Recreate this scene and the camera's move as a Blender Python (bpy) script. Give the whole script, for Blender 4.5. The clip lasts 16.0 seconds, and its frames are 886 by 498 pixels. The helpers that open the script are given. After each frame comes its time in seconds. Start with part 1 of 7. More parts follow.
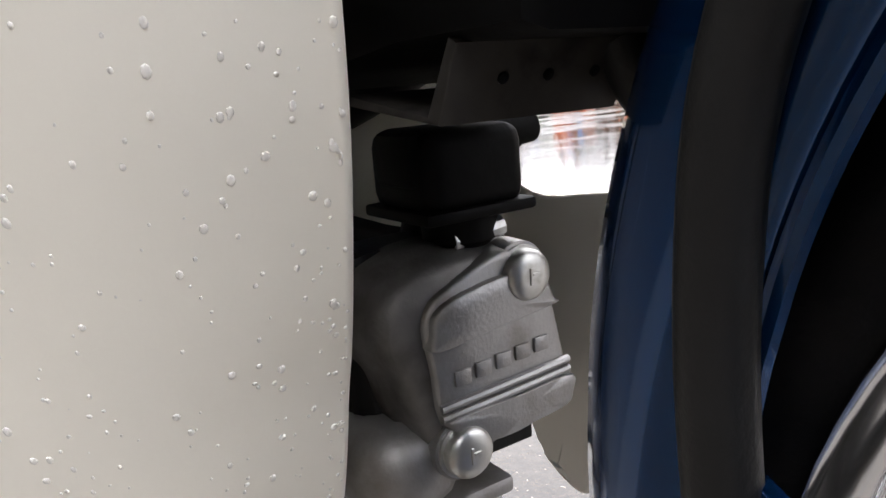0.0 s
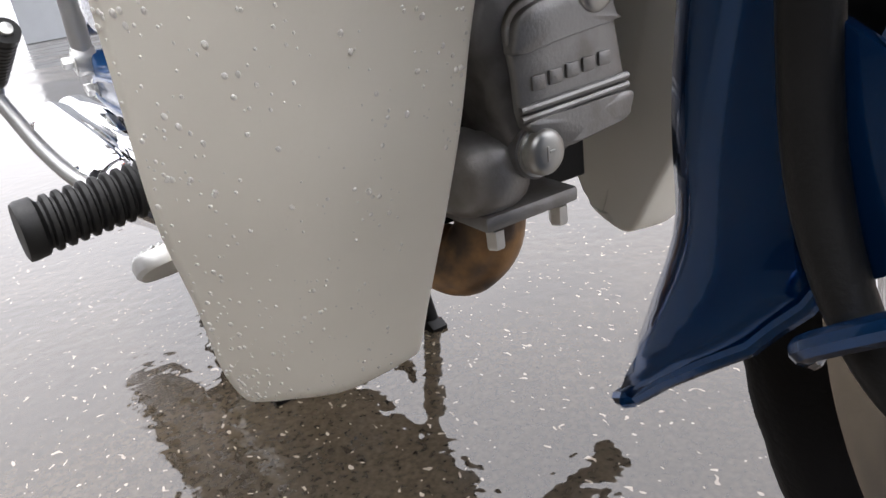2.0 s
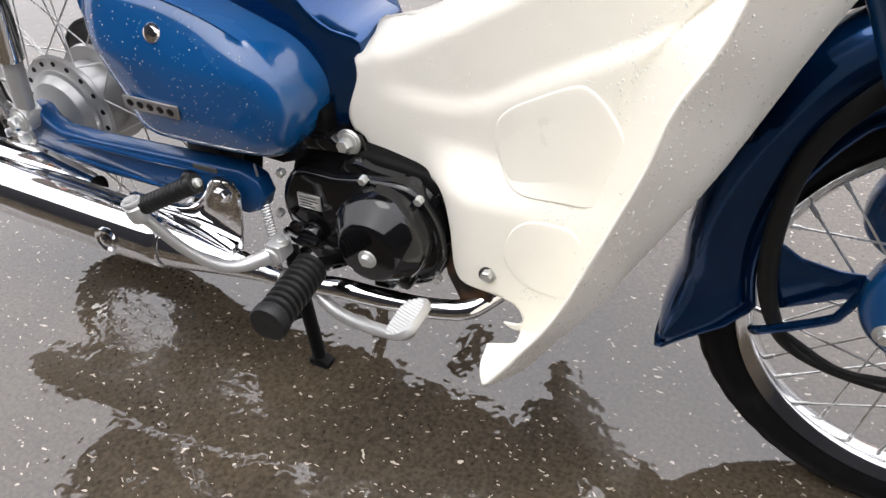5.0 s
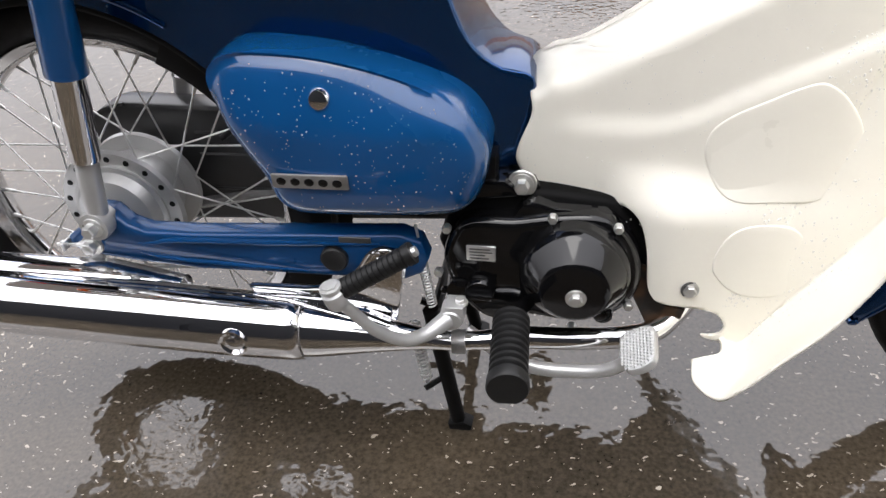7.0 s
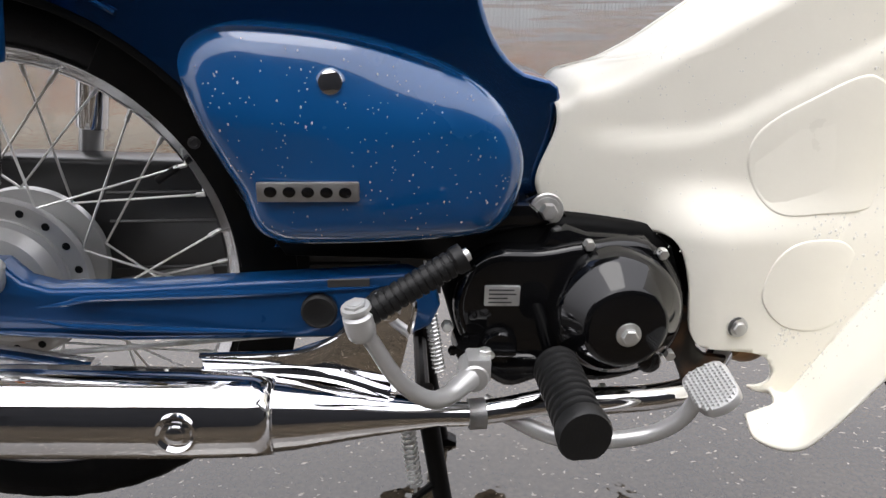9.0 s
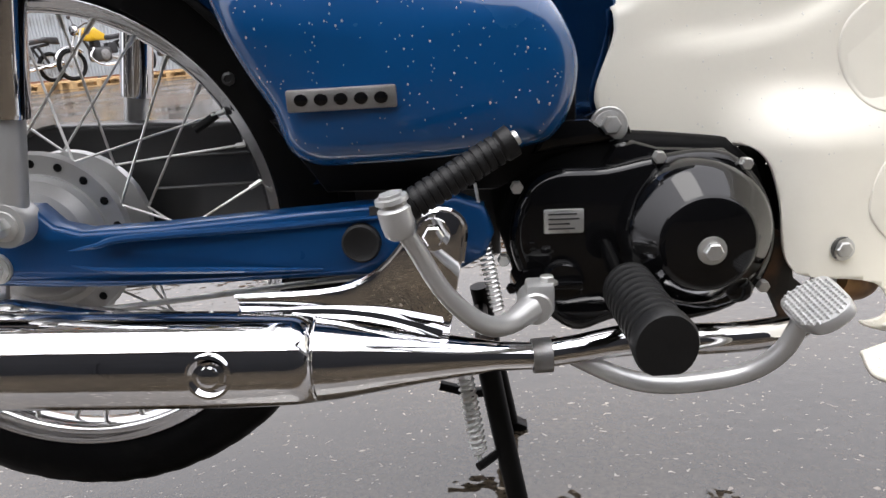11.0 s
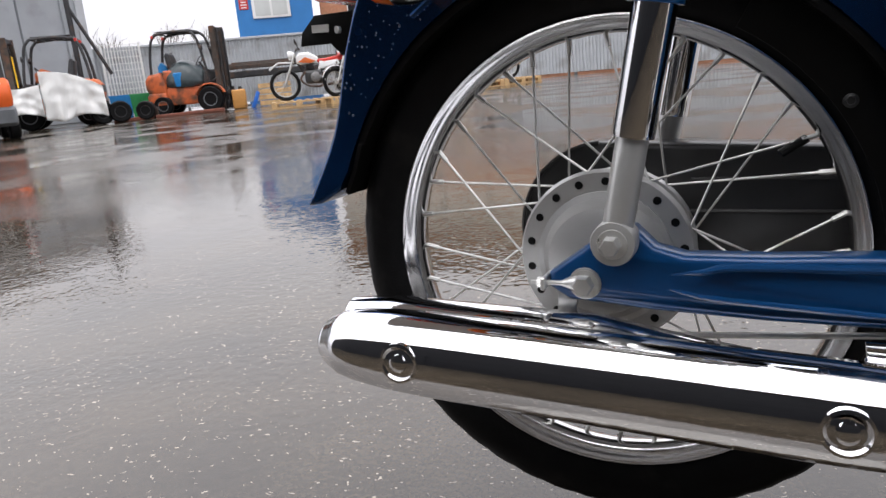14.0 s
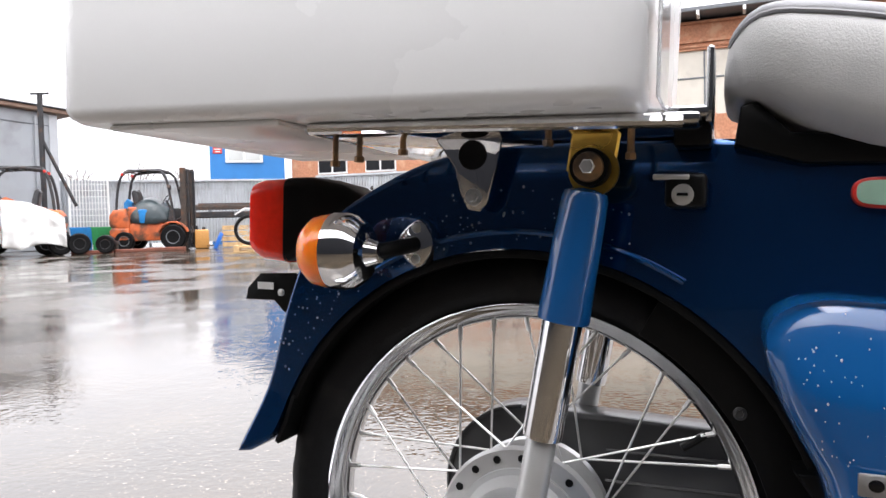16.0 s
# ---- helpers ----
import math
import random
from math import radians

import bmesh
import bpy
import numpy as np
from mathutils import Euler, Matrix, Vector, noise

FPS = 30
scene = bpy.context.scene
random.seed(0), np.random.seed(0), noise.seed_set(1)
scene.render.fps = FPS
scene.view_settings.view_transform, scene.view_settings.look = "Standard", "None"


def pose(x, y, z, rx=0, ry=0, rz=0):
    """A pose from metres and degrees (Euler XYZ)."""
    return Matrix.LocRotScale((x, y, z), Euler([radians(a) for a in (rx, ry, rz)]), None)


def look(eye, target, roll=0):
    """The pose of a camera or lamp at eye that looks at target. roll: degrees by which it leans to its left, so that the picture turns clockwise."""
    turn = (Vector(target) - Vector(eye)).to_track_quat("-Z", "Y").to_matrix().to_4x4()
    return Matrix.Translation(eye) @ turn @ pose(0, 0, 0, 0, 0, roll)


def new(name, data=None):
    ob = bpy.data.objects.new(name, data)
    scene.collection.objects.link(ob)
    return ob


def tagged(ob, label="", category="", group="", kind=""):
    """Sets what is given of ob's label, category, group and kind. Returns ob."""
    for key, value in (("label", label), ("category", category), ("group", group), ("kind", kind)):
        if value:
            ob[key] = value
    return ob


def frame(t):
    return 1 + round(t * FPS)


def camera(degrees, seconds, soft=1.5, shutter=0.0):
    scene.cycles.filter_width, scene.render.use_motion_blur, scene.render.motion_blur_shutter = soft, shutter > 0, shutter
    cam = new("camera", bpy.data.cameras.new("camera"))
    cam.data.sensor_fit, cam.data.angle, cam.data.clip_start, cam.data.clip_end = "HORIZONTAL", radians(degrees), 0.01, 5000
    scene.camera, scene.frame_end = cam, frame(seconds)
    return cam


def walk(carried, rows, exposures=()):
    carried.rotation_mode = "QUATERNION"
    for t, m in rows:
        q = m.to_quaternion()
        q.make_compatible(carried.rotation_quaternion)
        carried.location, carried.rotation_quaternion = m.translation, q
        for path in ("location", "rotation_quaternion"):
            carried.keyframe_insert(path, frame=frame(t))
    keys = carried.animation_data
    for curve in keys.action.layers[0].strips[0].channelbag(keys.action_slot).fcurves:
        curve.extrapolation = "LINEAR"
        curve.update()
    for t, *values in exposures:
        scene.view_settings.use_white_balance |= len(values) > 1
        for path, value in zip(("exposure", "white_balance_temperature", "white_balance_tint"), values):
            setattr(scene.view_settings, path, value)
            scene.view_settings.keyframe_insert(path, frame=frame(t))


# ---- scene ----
cam = camera(62.2, 16.0)
PATH = [
    (0, (1.119, -0.21, 0.437), (-0.53, 0.853, 0.048), -7.0),
    (0.5, (1.129, -0.224, 0.418), (-0.501, 0.851, -0.017), -8.0),
    (1, (1.136, -0.236, 0.386), (-0.515, 0.742, -0.178), -10.5),
    (1.5, (1.137, -0.253, 0.37), (-0.506, 0.682, -0.283), -10.7),
    (2, (1.142, -0.286, 0.378), (-0.451, 0.679, -0.352), -9.9),
    (2.5, (1.187, -0.359, 0.445), (-0.276, 0.524, -0.594), -10.3),
    (3, (1.271, -0.456, 0.607), (-0.066, 0.336, -0.652), -11.0),
    (3.5, (1.281, -0.545, 0.749), (0.06, 0.374, -0.542), -10.0),
    (4, (1.202, -0.64, 0.795), (0.083, 0.429, -0.472), -8.3),
    (4.2, (1.164, -0.691, 0.793), (0.137, 0.5, -0.443), -5.6),
    (6.3, (0.701, -0.697, 0.788), (0.273, 0.784, -0.486), -7.0),
    (6.5, (0.663, -0.711, 0.785), (0.294, 0.77, -0.508), -6.4),
    (7, (0.612, -0.774, 0.798), (0.259, 0.794, -0.392), -6.2),
    (7.5, (0.545, -0.833, 0.808), (0.267, 0.822, -0.281), -3.9),
    (8, (0.448, -0.827, 0.762), (0.358, 0.834, -0.349), -3.0),
    (8.5, (0.397, -0.781, 0.72), (0.481, 0.954, -0.272), -1.4),
    (8.7, (0.402, -0.75, 0.656), (0.524, 1.068, -0.168), -0.4),
    (10.8, (0.45, -0.715, 0.462), (0.383, 1.202, -0.103), -4.7),
    (11, (0.428, -0.715, 0.452), (0.348, 1.202, -0.113), -5.1),
    (11.5, (0.389, -0.698, 0.444), (0.179, 1.214, -0.102), -5.5),
    (12, (0.326, -0.709, 0.455), (0.03, 1.194, -0.083), -5.6),
    (12.5, (0.267, -0.717, 0.464), (-0.14, 1.175, -0.039), -5.2),
    (13, (0.216, -0.717, 0.465), (-0.393, 1.116, -0.053), -5.7),
    (13.5, (0.187, -0.723, 0.463), (-0.539, 1.063, -0.07), -6.6),
    (14, (0.161, -0.731, 0.483), (-0.651, 1.035, 0.012), -5.5),
    (14.5, (0.145, -0.722, 0.518), (-0.694, 1.056, 0.152), -2.8),
    (15, (0.15, -0.722, 0.564), (-0.7, 1.071, 0.317), -1.8),
    (15.5, (0.175, -0.731, 0.588), (-0.615, 1.102, 0.462), -1.1),
    (16, (0.205, -0.741, 0.608), (-0.5, 1.129, 0.528), -1.4),
]
walk(cam, [(t, look(eye, target, roll)) for t, eye, target, roll in PATH], exposures=[(0, 0.95), (1.5, 0.95), (2.0, 0.45), (2.5, 0.3), (3.5, 0.7), (4.0, 0.6), (6.5, 0.1), (7.2, 0.2), (8.0, 0.0), (8.5, 0.05), (11.0, 0.15), (12.0, 0.4), (12.6, 0.25), (13.5, -0.1), (14.2, -0.3), (14.6, -0.15), (15.0, 0.1), (15.5, 0.35), (16.0, 0.55)])

# ---- light ----
world = bpy.data.worlds.new("overcast")
scene.world = world
world.use_nodes = True
wn, wl = world.node_tree.nodes, world.node_tree.links
wn.clear()
w_out, w_bg, w_sky = wn.new("ShaderNodeOutputWorld"), wn.new("ShaderNodeBackground"), wn.new("ShaderNodeTexSky")
w_hsv, w_mix = wn.new("ShaderNodeHueSaturation"), wn.new("ShaderNodeMixRGB")
w_sky.sky_type, w_sky.sun_disc = "NISHITA", False
w_sky.sun_elevation, w_sky.sun_rotation, w_sky.dust_density = radians(50), radians(200), 3.0
w_hsv.inputs["Saturation"].default_value = 0.12
w_mix.inputs[0].default_value = 0.75
w_mix.inputs[2].default_value = (19.6, 19.4, 20.7, 1)
wl.new(w_sky.outputs[0], w_hsv.inputs["Color"])
wl.new(w_hsv.outputs[0], w_mix.inputs[1])
w_co, w_xyz, w_up, w_mul = wn.new("ShaderNodeTexCoord"), wn.new("ShaderNodeSeparateXYZ"), wn.new("ShaderNodeMapRange"), wn.new("ShaderNodeMixRGB")
w_mul.blend_type = "MULTIPLY"
w_mul.inputs[0].default_value = 1.0
# an overcast sky is three times as bright overhead as at the horizon
w_up.inputs[1].default_value, w_up.inputs[2].default_value = 0.0, 1.0
w_up.inputs[3].default_value, w_up.inputs[4].default_value = 0.6, 1.8
wl.new(w_co.outputs["Generated"], w_xyz.inputs[0])
wl.new(w_xyz.outputs[2], w_up.inputs[0])
wl.new(w_mix.outputs[0], w_mul.inputs[1])
wl.new(w_up.outputs[0], w_mul.inputs[2])
wl.new(w_mul.outputs[0], w_bg.inputs[0])
wl.new(w_bg.outputs[0], w_out.inputs[0])
w_bg.inputs[1].default_value = 0.12
sun = new("sun", bpy.data.lights.new("sun", "SUN"))
sun.data.energy, sun.data.angle, sun.data.color = 1.0, radians(30), (1.0, 0.97, 0.93)
sun.matrix_world = look((0, 0, 10), (0.8, 2.0, 0))


# ---- materials ----
def mat(name, color, rough=0.5, metal=0.0, vary=0.12, scale=30.0, bump=0.0, bump_scale=200.0, coat=0.0, spec=0.5, second=None, mask_scale=6.0, mask=(0.55, 0.7), rough_vary=0.1):
    """A surface with variation at two scales, an optional stain colour and fine relief."""
    m = bpy.data.materials.new(name)
    m.use_nodes = True
    nt = m.node_tree
    b = nt.nodes["Principled BSDF"]
    N, L = nt.nodes.new, nt.links.new
    co = N("ShaderNodeTexCoord")
    n1 = N("ShaderNodeTexNoise")
    n1.inputs["Scale"].default_value, n1.inputs["Detail"].default_value = scale, 6
    L(co.outputs["Object"], n1.inputs["Vector"])
    ramp = N("ShaderNodeMapRange")
    ramp.inputs[1].default_value, ramp.inputs[2].default_value = 0.3, 0.7
    ramp.inputs[3].default_value, ramp.inputs[4].default_value = 1 - vary, 1 + vary
    L(n1.outputs[0], ramp.inputs[0])
    mul = N("ShaderNodeMixRGB")
    mul.blend_type = "MULTIPLY"
    mul.inputs[0].default_value = 1
    mul.inputs[1].default_value = (*color, 1)
    L(ramp.outputs[0], mul.inputs[2])
    col = mul.outputs[0]
    n2 = N("ShaderNodeTexNoise")
    n2.inputs["Scale"].default_value, n2.inputs["Detail"].default_value = mask_scale, 8
    L(co.outputs["Object"], n2.inputs["Vector"])
    if second:
        mr = N("ShaderNodeMapRange")
        mr.inputs[1].default_value, mr.inputs[2].default_value = mask
        L(n2.outputs[0], mr.inputs[0])
        mx = N("ShaderNodeMixRGB")
        L(mr.outputs[0], mx.inputs[0])
        L(col, mx.inputs[1])
        mx.inputs[2].default_value = (*second, 1)
        col = mx.outputs[0]
    L(col, b.inputs["Base Color"])
    rr = N("ShaderNodeMapRange")
    rr.inputs[1].default_value, rr.inputs[2].default_value = 0.3, 0.7
    rr.inputs[3].default_value, rr.inputs[4].default_value = max(rough * (1 - rough_vary * 2), 0.01), min(rough * (1 + rough_vary * 2), 1)
    L(n2.outputs[0], rr.inputs[0])
    L(rr.outputs[0], b.inputs["Roughness"])
    b.inputs["Metallic"].default_value = metal
    b.inputs["Coat Weight"].default_value = coat
    b.inputs["Coat Roughness"].default_value = 0.04
    b.inputs["Specular IOR Level"].default_value = spec
    if bump:
        n3 = N("ShaderNodeTexNoise")
        n3.inputs["Scale"].default_value, n3.inputs["Detail"].default_value = bump_scale, 4
        L(co.outputs["Object"], n3.inputs["Vector"])
        bp = N("ShaderNodeBump")
        bp.inputs["Strength"].default_value, bp.inputs["Distance"].default_value = bump, 0.002
        L(n3.outputs[0], bp.inputs["Height"])
        L(bp.outputs[0], b.inputs["Normal"])
    return m


RIM = mat("rim_chrome", (0.66, 0.66, 0.66), 0.09, 1.0, vary=0.06, scale=25, rough_vary=0.3)
BLUE_PLASTIC = mat("blue_moulded_plastic", (0.003, 0.056, 0.178), 0.28, 0.0, spec=0.2, vary=0.05, scale=8, coat=1.0, bump=0.02, bump_scale=60)
# made dark and metallic so the frame's shaded flank stays near black
BLUE = mat("blue_paint", (0.0034, 0.043, 0.145), 0.18, 0.80, spec=0.1, vary=0.06, scale=8, coat=0.8, bump=0.02, bump_scale=60)
# the frame's paint again, less metallic so the swing arm looks lit; random mottling
ARM_BLUE = mat("satin_blue_paint", (0.003, 0.046, 0.150), 0.34, 0.15, spec=0.2, vary=0.12, scale=14, coat=0.4, bump=0.04, bump_scale=80, second=(0.004, 0.034, 0.105), mask_scale=9)
HANGER = mat("rust_stained_black", (0.010, 0.008, 0.006), 0.5, vary=0.3, scale=40, spec=0.3, bump=0.2, bump_scale=120, second=(0.07, 0.032, 0.012), mask_scale=28, mask=(0.42, 0.6))
GRIMY_ALU = mat("grimy_aluminium", (0.13, 0.125, 0.12), 0.5, 0.6, vary=0.15, scale=40, bump=0.15, bump_scale=400, second=(0.035, 0.030, 0.026), mask_scale=24, mask=(0.45, 0.7))
CREAM = mat("cream_plastic", (0.83, 0.80, 0.705), 0.34, vary=0.03, scale=12, bump=0.03, bump_scale=150)
CHROME = mat("chrome", (0.80, 0.80, 0.81), 0.045, 1.0, vary=0.04, scale=15, rough_vary=0.3, bump=0.10, bump_scale=22)
ALU = mat("cast_aluminium", (0.29, 0.285, 0.28), 0.42, 0.75, vary=0.10, scale=40, bump=0.15, bump_scale=500, second=(0.15, 0.13, 0.11), mask_scale=22, mask=(0.5, 0.75))
ALU_PAINT = mat("silver_paint", (0.50, 0.50, 0.49), 0.35, 0.55, vary=0.05, scale=30, bump=0.06, bump_scale=400)
STEEL = mat("zinc_steel", (0.66, 0.66, 0.64), 0.34, 0.8, vary=0.1, scale=60, second=(0.35, 0.32, 0.26), mask_scale=40, mask=(0.6, 0.8))
BLACK = mat("black_gloss_paint", (0.004, 0.004, 0.0045), 0.07, vary=0.2, scale=20, spec=0.3, coat=0.2, bump=0.06, bump_scale=30)
# specular cut to put the enclosed engine bay's shade into the paint
BLACK_DULL = mat("oily_black_paint", (0.005, 0.005, 0.005), 0.5, spec=0.06, vary=0.2, scale=40, bump=0.15, bump_scale=120)
BLACK_SATIN = mat("black_satin", (0.004, 0.004, 0.004), 0.4, spec=0.16, vary=0.2, scale=40, bump=0.1, bump_scale=300)
RUBBER = mat("black_rubber", (0.007, 0.007, 0.007), 0.5, spec=0.3, vary=0.2, scale=60, bump=0.15, bump_scale=500)
TYRE = mat("tyre_rubber", (0.0045, 0.0045, 0.005), 0.5, spec=0.16, vary=0.2, scale=50, bump=0.2, bump_scale=400, second=(0.014, 0.013, 0.012), mask_scale=20)
GUNMETAL = mat("dark_grey_paint", (0.05, 0.05, 0.05), 0.32, 0.2, vary=0.1, scale=20, bump=0.05)
# grey sheet darkened for the shade under the air cleaner, randomly mottled
TRAY = mat("dirty_dark_sheet", (0.045, 0.042, 0.038), 0.6, 0.1, vary=0.2, scale=60, spec=0.2, second=(0.02, 0.018, 0.016), mask_scale=50)
ZINC = mat("dull_zinc", (0.50, 0.50, 0.48), 0.38, 0.9, vary=0.1, scale=120, second=(0.34, 0.33, 0.29), mask_scale=90, mask=(0.55, 0.75))
RUST = mat("heat_stained_steel", (0.38, 0.22, 0.10), 0.42, 0.7, vary=0.25, scale=40, bump=0.2, second=(0.12, 0.09, 0.07), mask_scale=30, mask=(0.45, 0.65))
BRASS = mat("yellow_zinc", (0.62, 0.38, 0.07), 0.3, 0.8, vary=0.15, scale=60)
ORANGE_LENS = mat("amber_lens", (0.85, 0.20, 0.01), 0.12, vary=0.08, scale=90, bump=0.2, bump_scale=300, coat=0.4)
RED_LENS = mat("red_lens", (0.95, 0.035, 0.012), 0.10, vary=0.08, scale=90, bump=0.2, bump_scale=300, coat=0.4)
for lens in (RED_LENS, ORANGE_LENS):
    # light shines through the moulded lens
    b = lens.node_tree.nodes["Principled BSDF"]
    b.inputs["Subsurface Weight"].default_value, b.inputs["Subsurface Scale"].default_value = 0.7, 0.06
    b.inputs["Subsurface Radius"].default_value = (1.0, 0.15, 0.08)
GREY_VINYL = mat("grey_vinyl", (0.46, 0.46, 0.45), 0.45, vary=0.05, scale=30, bump=0.25, bump_scale=700)
DARK_VINYL = mat("dark_vinyl", (0.20, 0.20, 0.21), 0.45, vary=0.08, scale=30, bump=0.25, bump_scale=700)
WHITE_BOX = mat("white_box_plastic", (0.80, 0.80, 0.79), 0.28, vary=0.02, scale=6, bump=0.03, bump_scale=80)
ORANGE = mat("orange_machine_paint", (0.62, 0.14, 0.03), 0.4, vary=0.12, scale=6, second=(0.25, 0.09, 0.04), mask_scale=3, mask=(0.6, 0.8))
DARK = mat("dark_machine_metal", (0.03, 0.03, 0.032), 0.5, 0.2, vary=0.3, scale=8, second=(0.08, 0.05, 0.035), mask_scale=5)
RUSTY = mat("rusty_mast_steel", (0.055, 0.042, 0.034), 0.6, 0.3, vary=0.3, scale=10, second=(0.12, 0.06, 0.035), mask_scale=6, mask=(0.5, 0.7))
BRIGHT_ORANGE = mat("bright_orange_paint", (0.80, 0.13, 0.02), 0.35, vary=0.08, scale=5, second=(0.6, 0.10, 0.02), mask_scale=3)
DARK_SHEET = mat("dark_plastic_sheet", (0.035, 0.05, 0.055), 0.35, vary=0.25, scale=5, bump=0.4, bump_scale=9, second=(0.10, 0.11, 0.11), mask_scale=4, mask=(0.55, 0.75))
BLUE_RAG = mat("blue_plastic", (0.02, 0.22, 0.55), 0.45, vary=0.1)
MGREY = mat("machine_grey", (0.13, 0.14, 0.15), 0.45, vary=0.15, scale=6)
CLOTH = mat("white_tarpaulin", (0.72, 0.72, 0.70), 0.7, vary=0.04, scale=4, bump=0.25, bump_scale=14, second=(0.62, 0.61, 0.58), mask_scale=4, mask=(0.6, 0.8))
WOOD = mat("pallet_wood", (0.55, 0.36, 0.17), 0.7, vary=0.25, scale=10, bump=0.3, bump_scale=60, second=(0.30, 0.19, 0.10), mask_scale=5)
GREY_WALL = mat("grey_sheet_wall", (0.34, 0.36, 0.38), 0.55, 0.1, vary=0.06, scale=2, second=(0.27, 0.28, 0.29), mask_scale=1.2)
BLUE_WALL = mat("blue_sheet_wall", (0.03, 0.20, 0.52), 0.5, vary=0.06, scale=2, second=(0.035, 0.17, 0.44), mask_scale=1.5)
FENCE = mat("grey_fence_sheet", (0.46, 0.48, 0.50), 0.5, 0.2, vary=0.08, scale=2, second=(0.33, 0.33, 0.33), mask_scale=1.5)
BRICK = mat("brick_wall", (0.45, 0.20, 0.11), 0.8, vary=0.2, scale=14, second=(0.55, 0.32, 0.2), mask_scale=3)
PALE_WALL = mat("pale_render", (0.62, 0.58, 0.50), 0.8, vary=0.06, scale=2, bump=0.2, bump_scale=30, second=(0.5, 0.46, 0.4), mask_scale=1)
FRAME_WHITE = mat("white_frame", (0.78, 0.78, 0.76), 0.4, vary=0.03)
ROOF = mat("brown_roof_edge", (0.22, 0.14, 0.10), 0.6, vary=0.15, scale=4)
YELLOW = mat("yellow_paint", (0.75, 0.45, 0.02), 0.3, vary=0.05, coat=0.3)
RED = mat("red_paint", (0.55, 0.03, 0.02), 0.35, vary=0.08)
WHITE = mat("white_paint", (0.78, 0.78, 0.77), 0.35, vary=0.04)
GREEN = mat("green_paint", (0.03, 0.28, 0.09), 0.5, vary=0.1)
BARE_TREE = mat("bare_twigs", (0.16, 0.13, 0.11), 0.8, vary=0.2)
# near-black so the added unseen hall reflects dark; also the brick hall's panes
DARK_HALL = mat("dark_hall_wall", (0.012, 0.0125, 0.0145), 0.7, spec=0.15, vary=0.15, scale=1)


def pane_material():
    m = mat("window_glass", (0.55, 0.57, 0.55), 0.08, vary=0.1, scale=1.5, spec=0.8)
    return m


PANE = pane_material()


def droplet_material():
    m = bpy.data.materials.new("rain_water")
    m.use_nodes = True
    b = m.node_tree.nodes["Principled BSDF"]
    b.inputs["Base Color"].default_value = (0.95, 0.95, 0.94, 1)
    b.inputs["Transmission Weight"].default_value, b.inputs["IOR"].default_value, b.inputs["Roughness"].default_value = 0.7, 1.33, 0.05
    return m


WATER = droplet_material()
# mostly opaque beads: the cream seen through a drop is put into its colour
WATER_PALE = droplet_material()
b = WATER_PALE.node_tree.nodes["Principled BSDF"]
b.inputs["Base Color"].default_value = (0.90, 0.88, 0.82, 1)
b.inputs["Transmission Weight"].default_value = 0.2
CLEAR_SHEET = mat("clear_plastic_sheet", (0.92, 0.92, 0.92), 0.15, vary=0.03, scale=12, bump=0.3, bump_scale=25)
CLEAR_SHEET.node_tree.nodes["Principled BSDF"].inputs["Transmission Weight"].default_value = 0.8


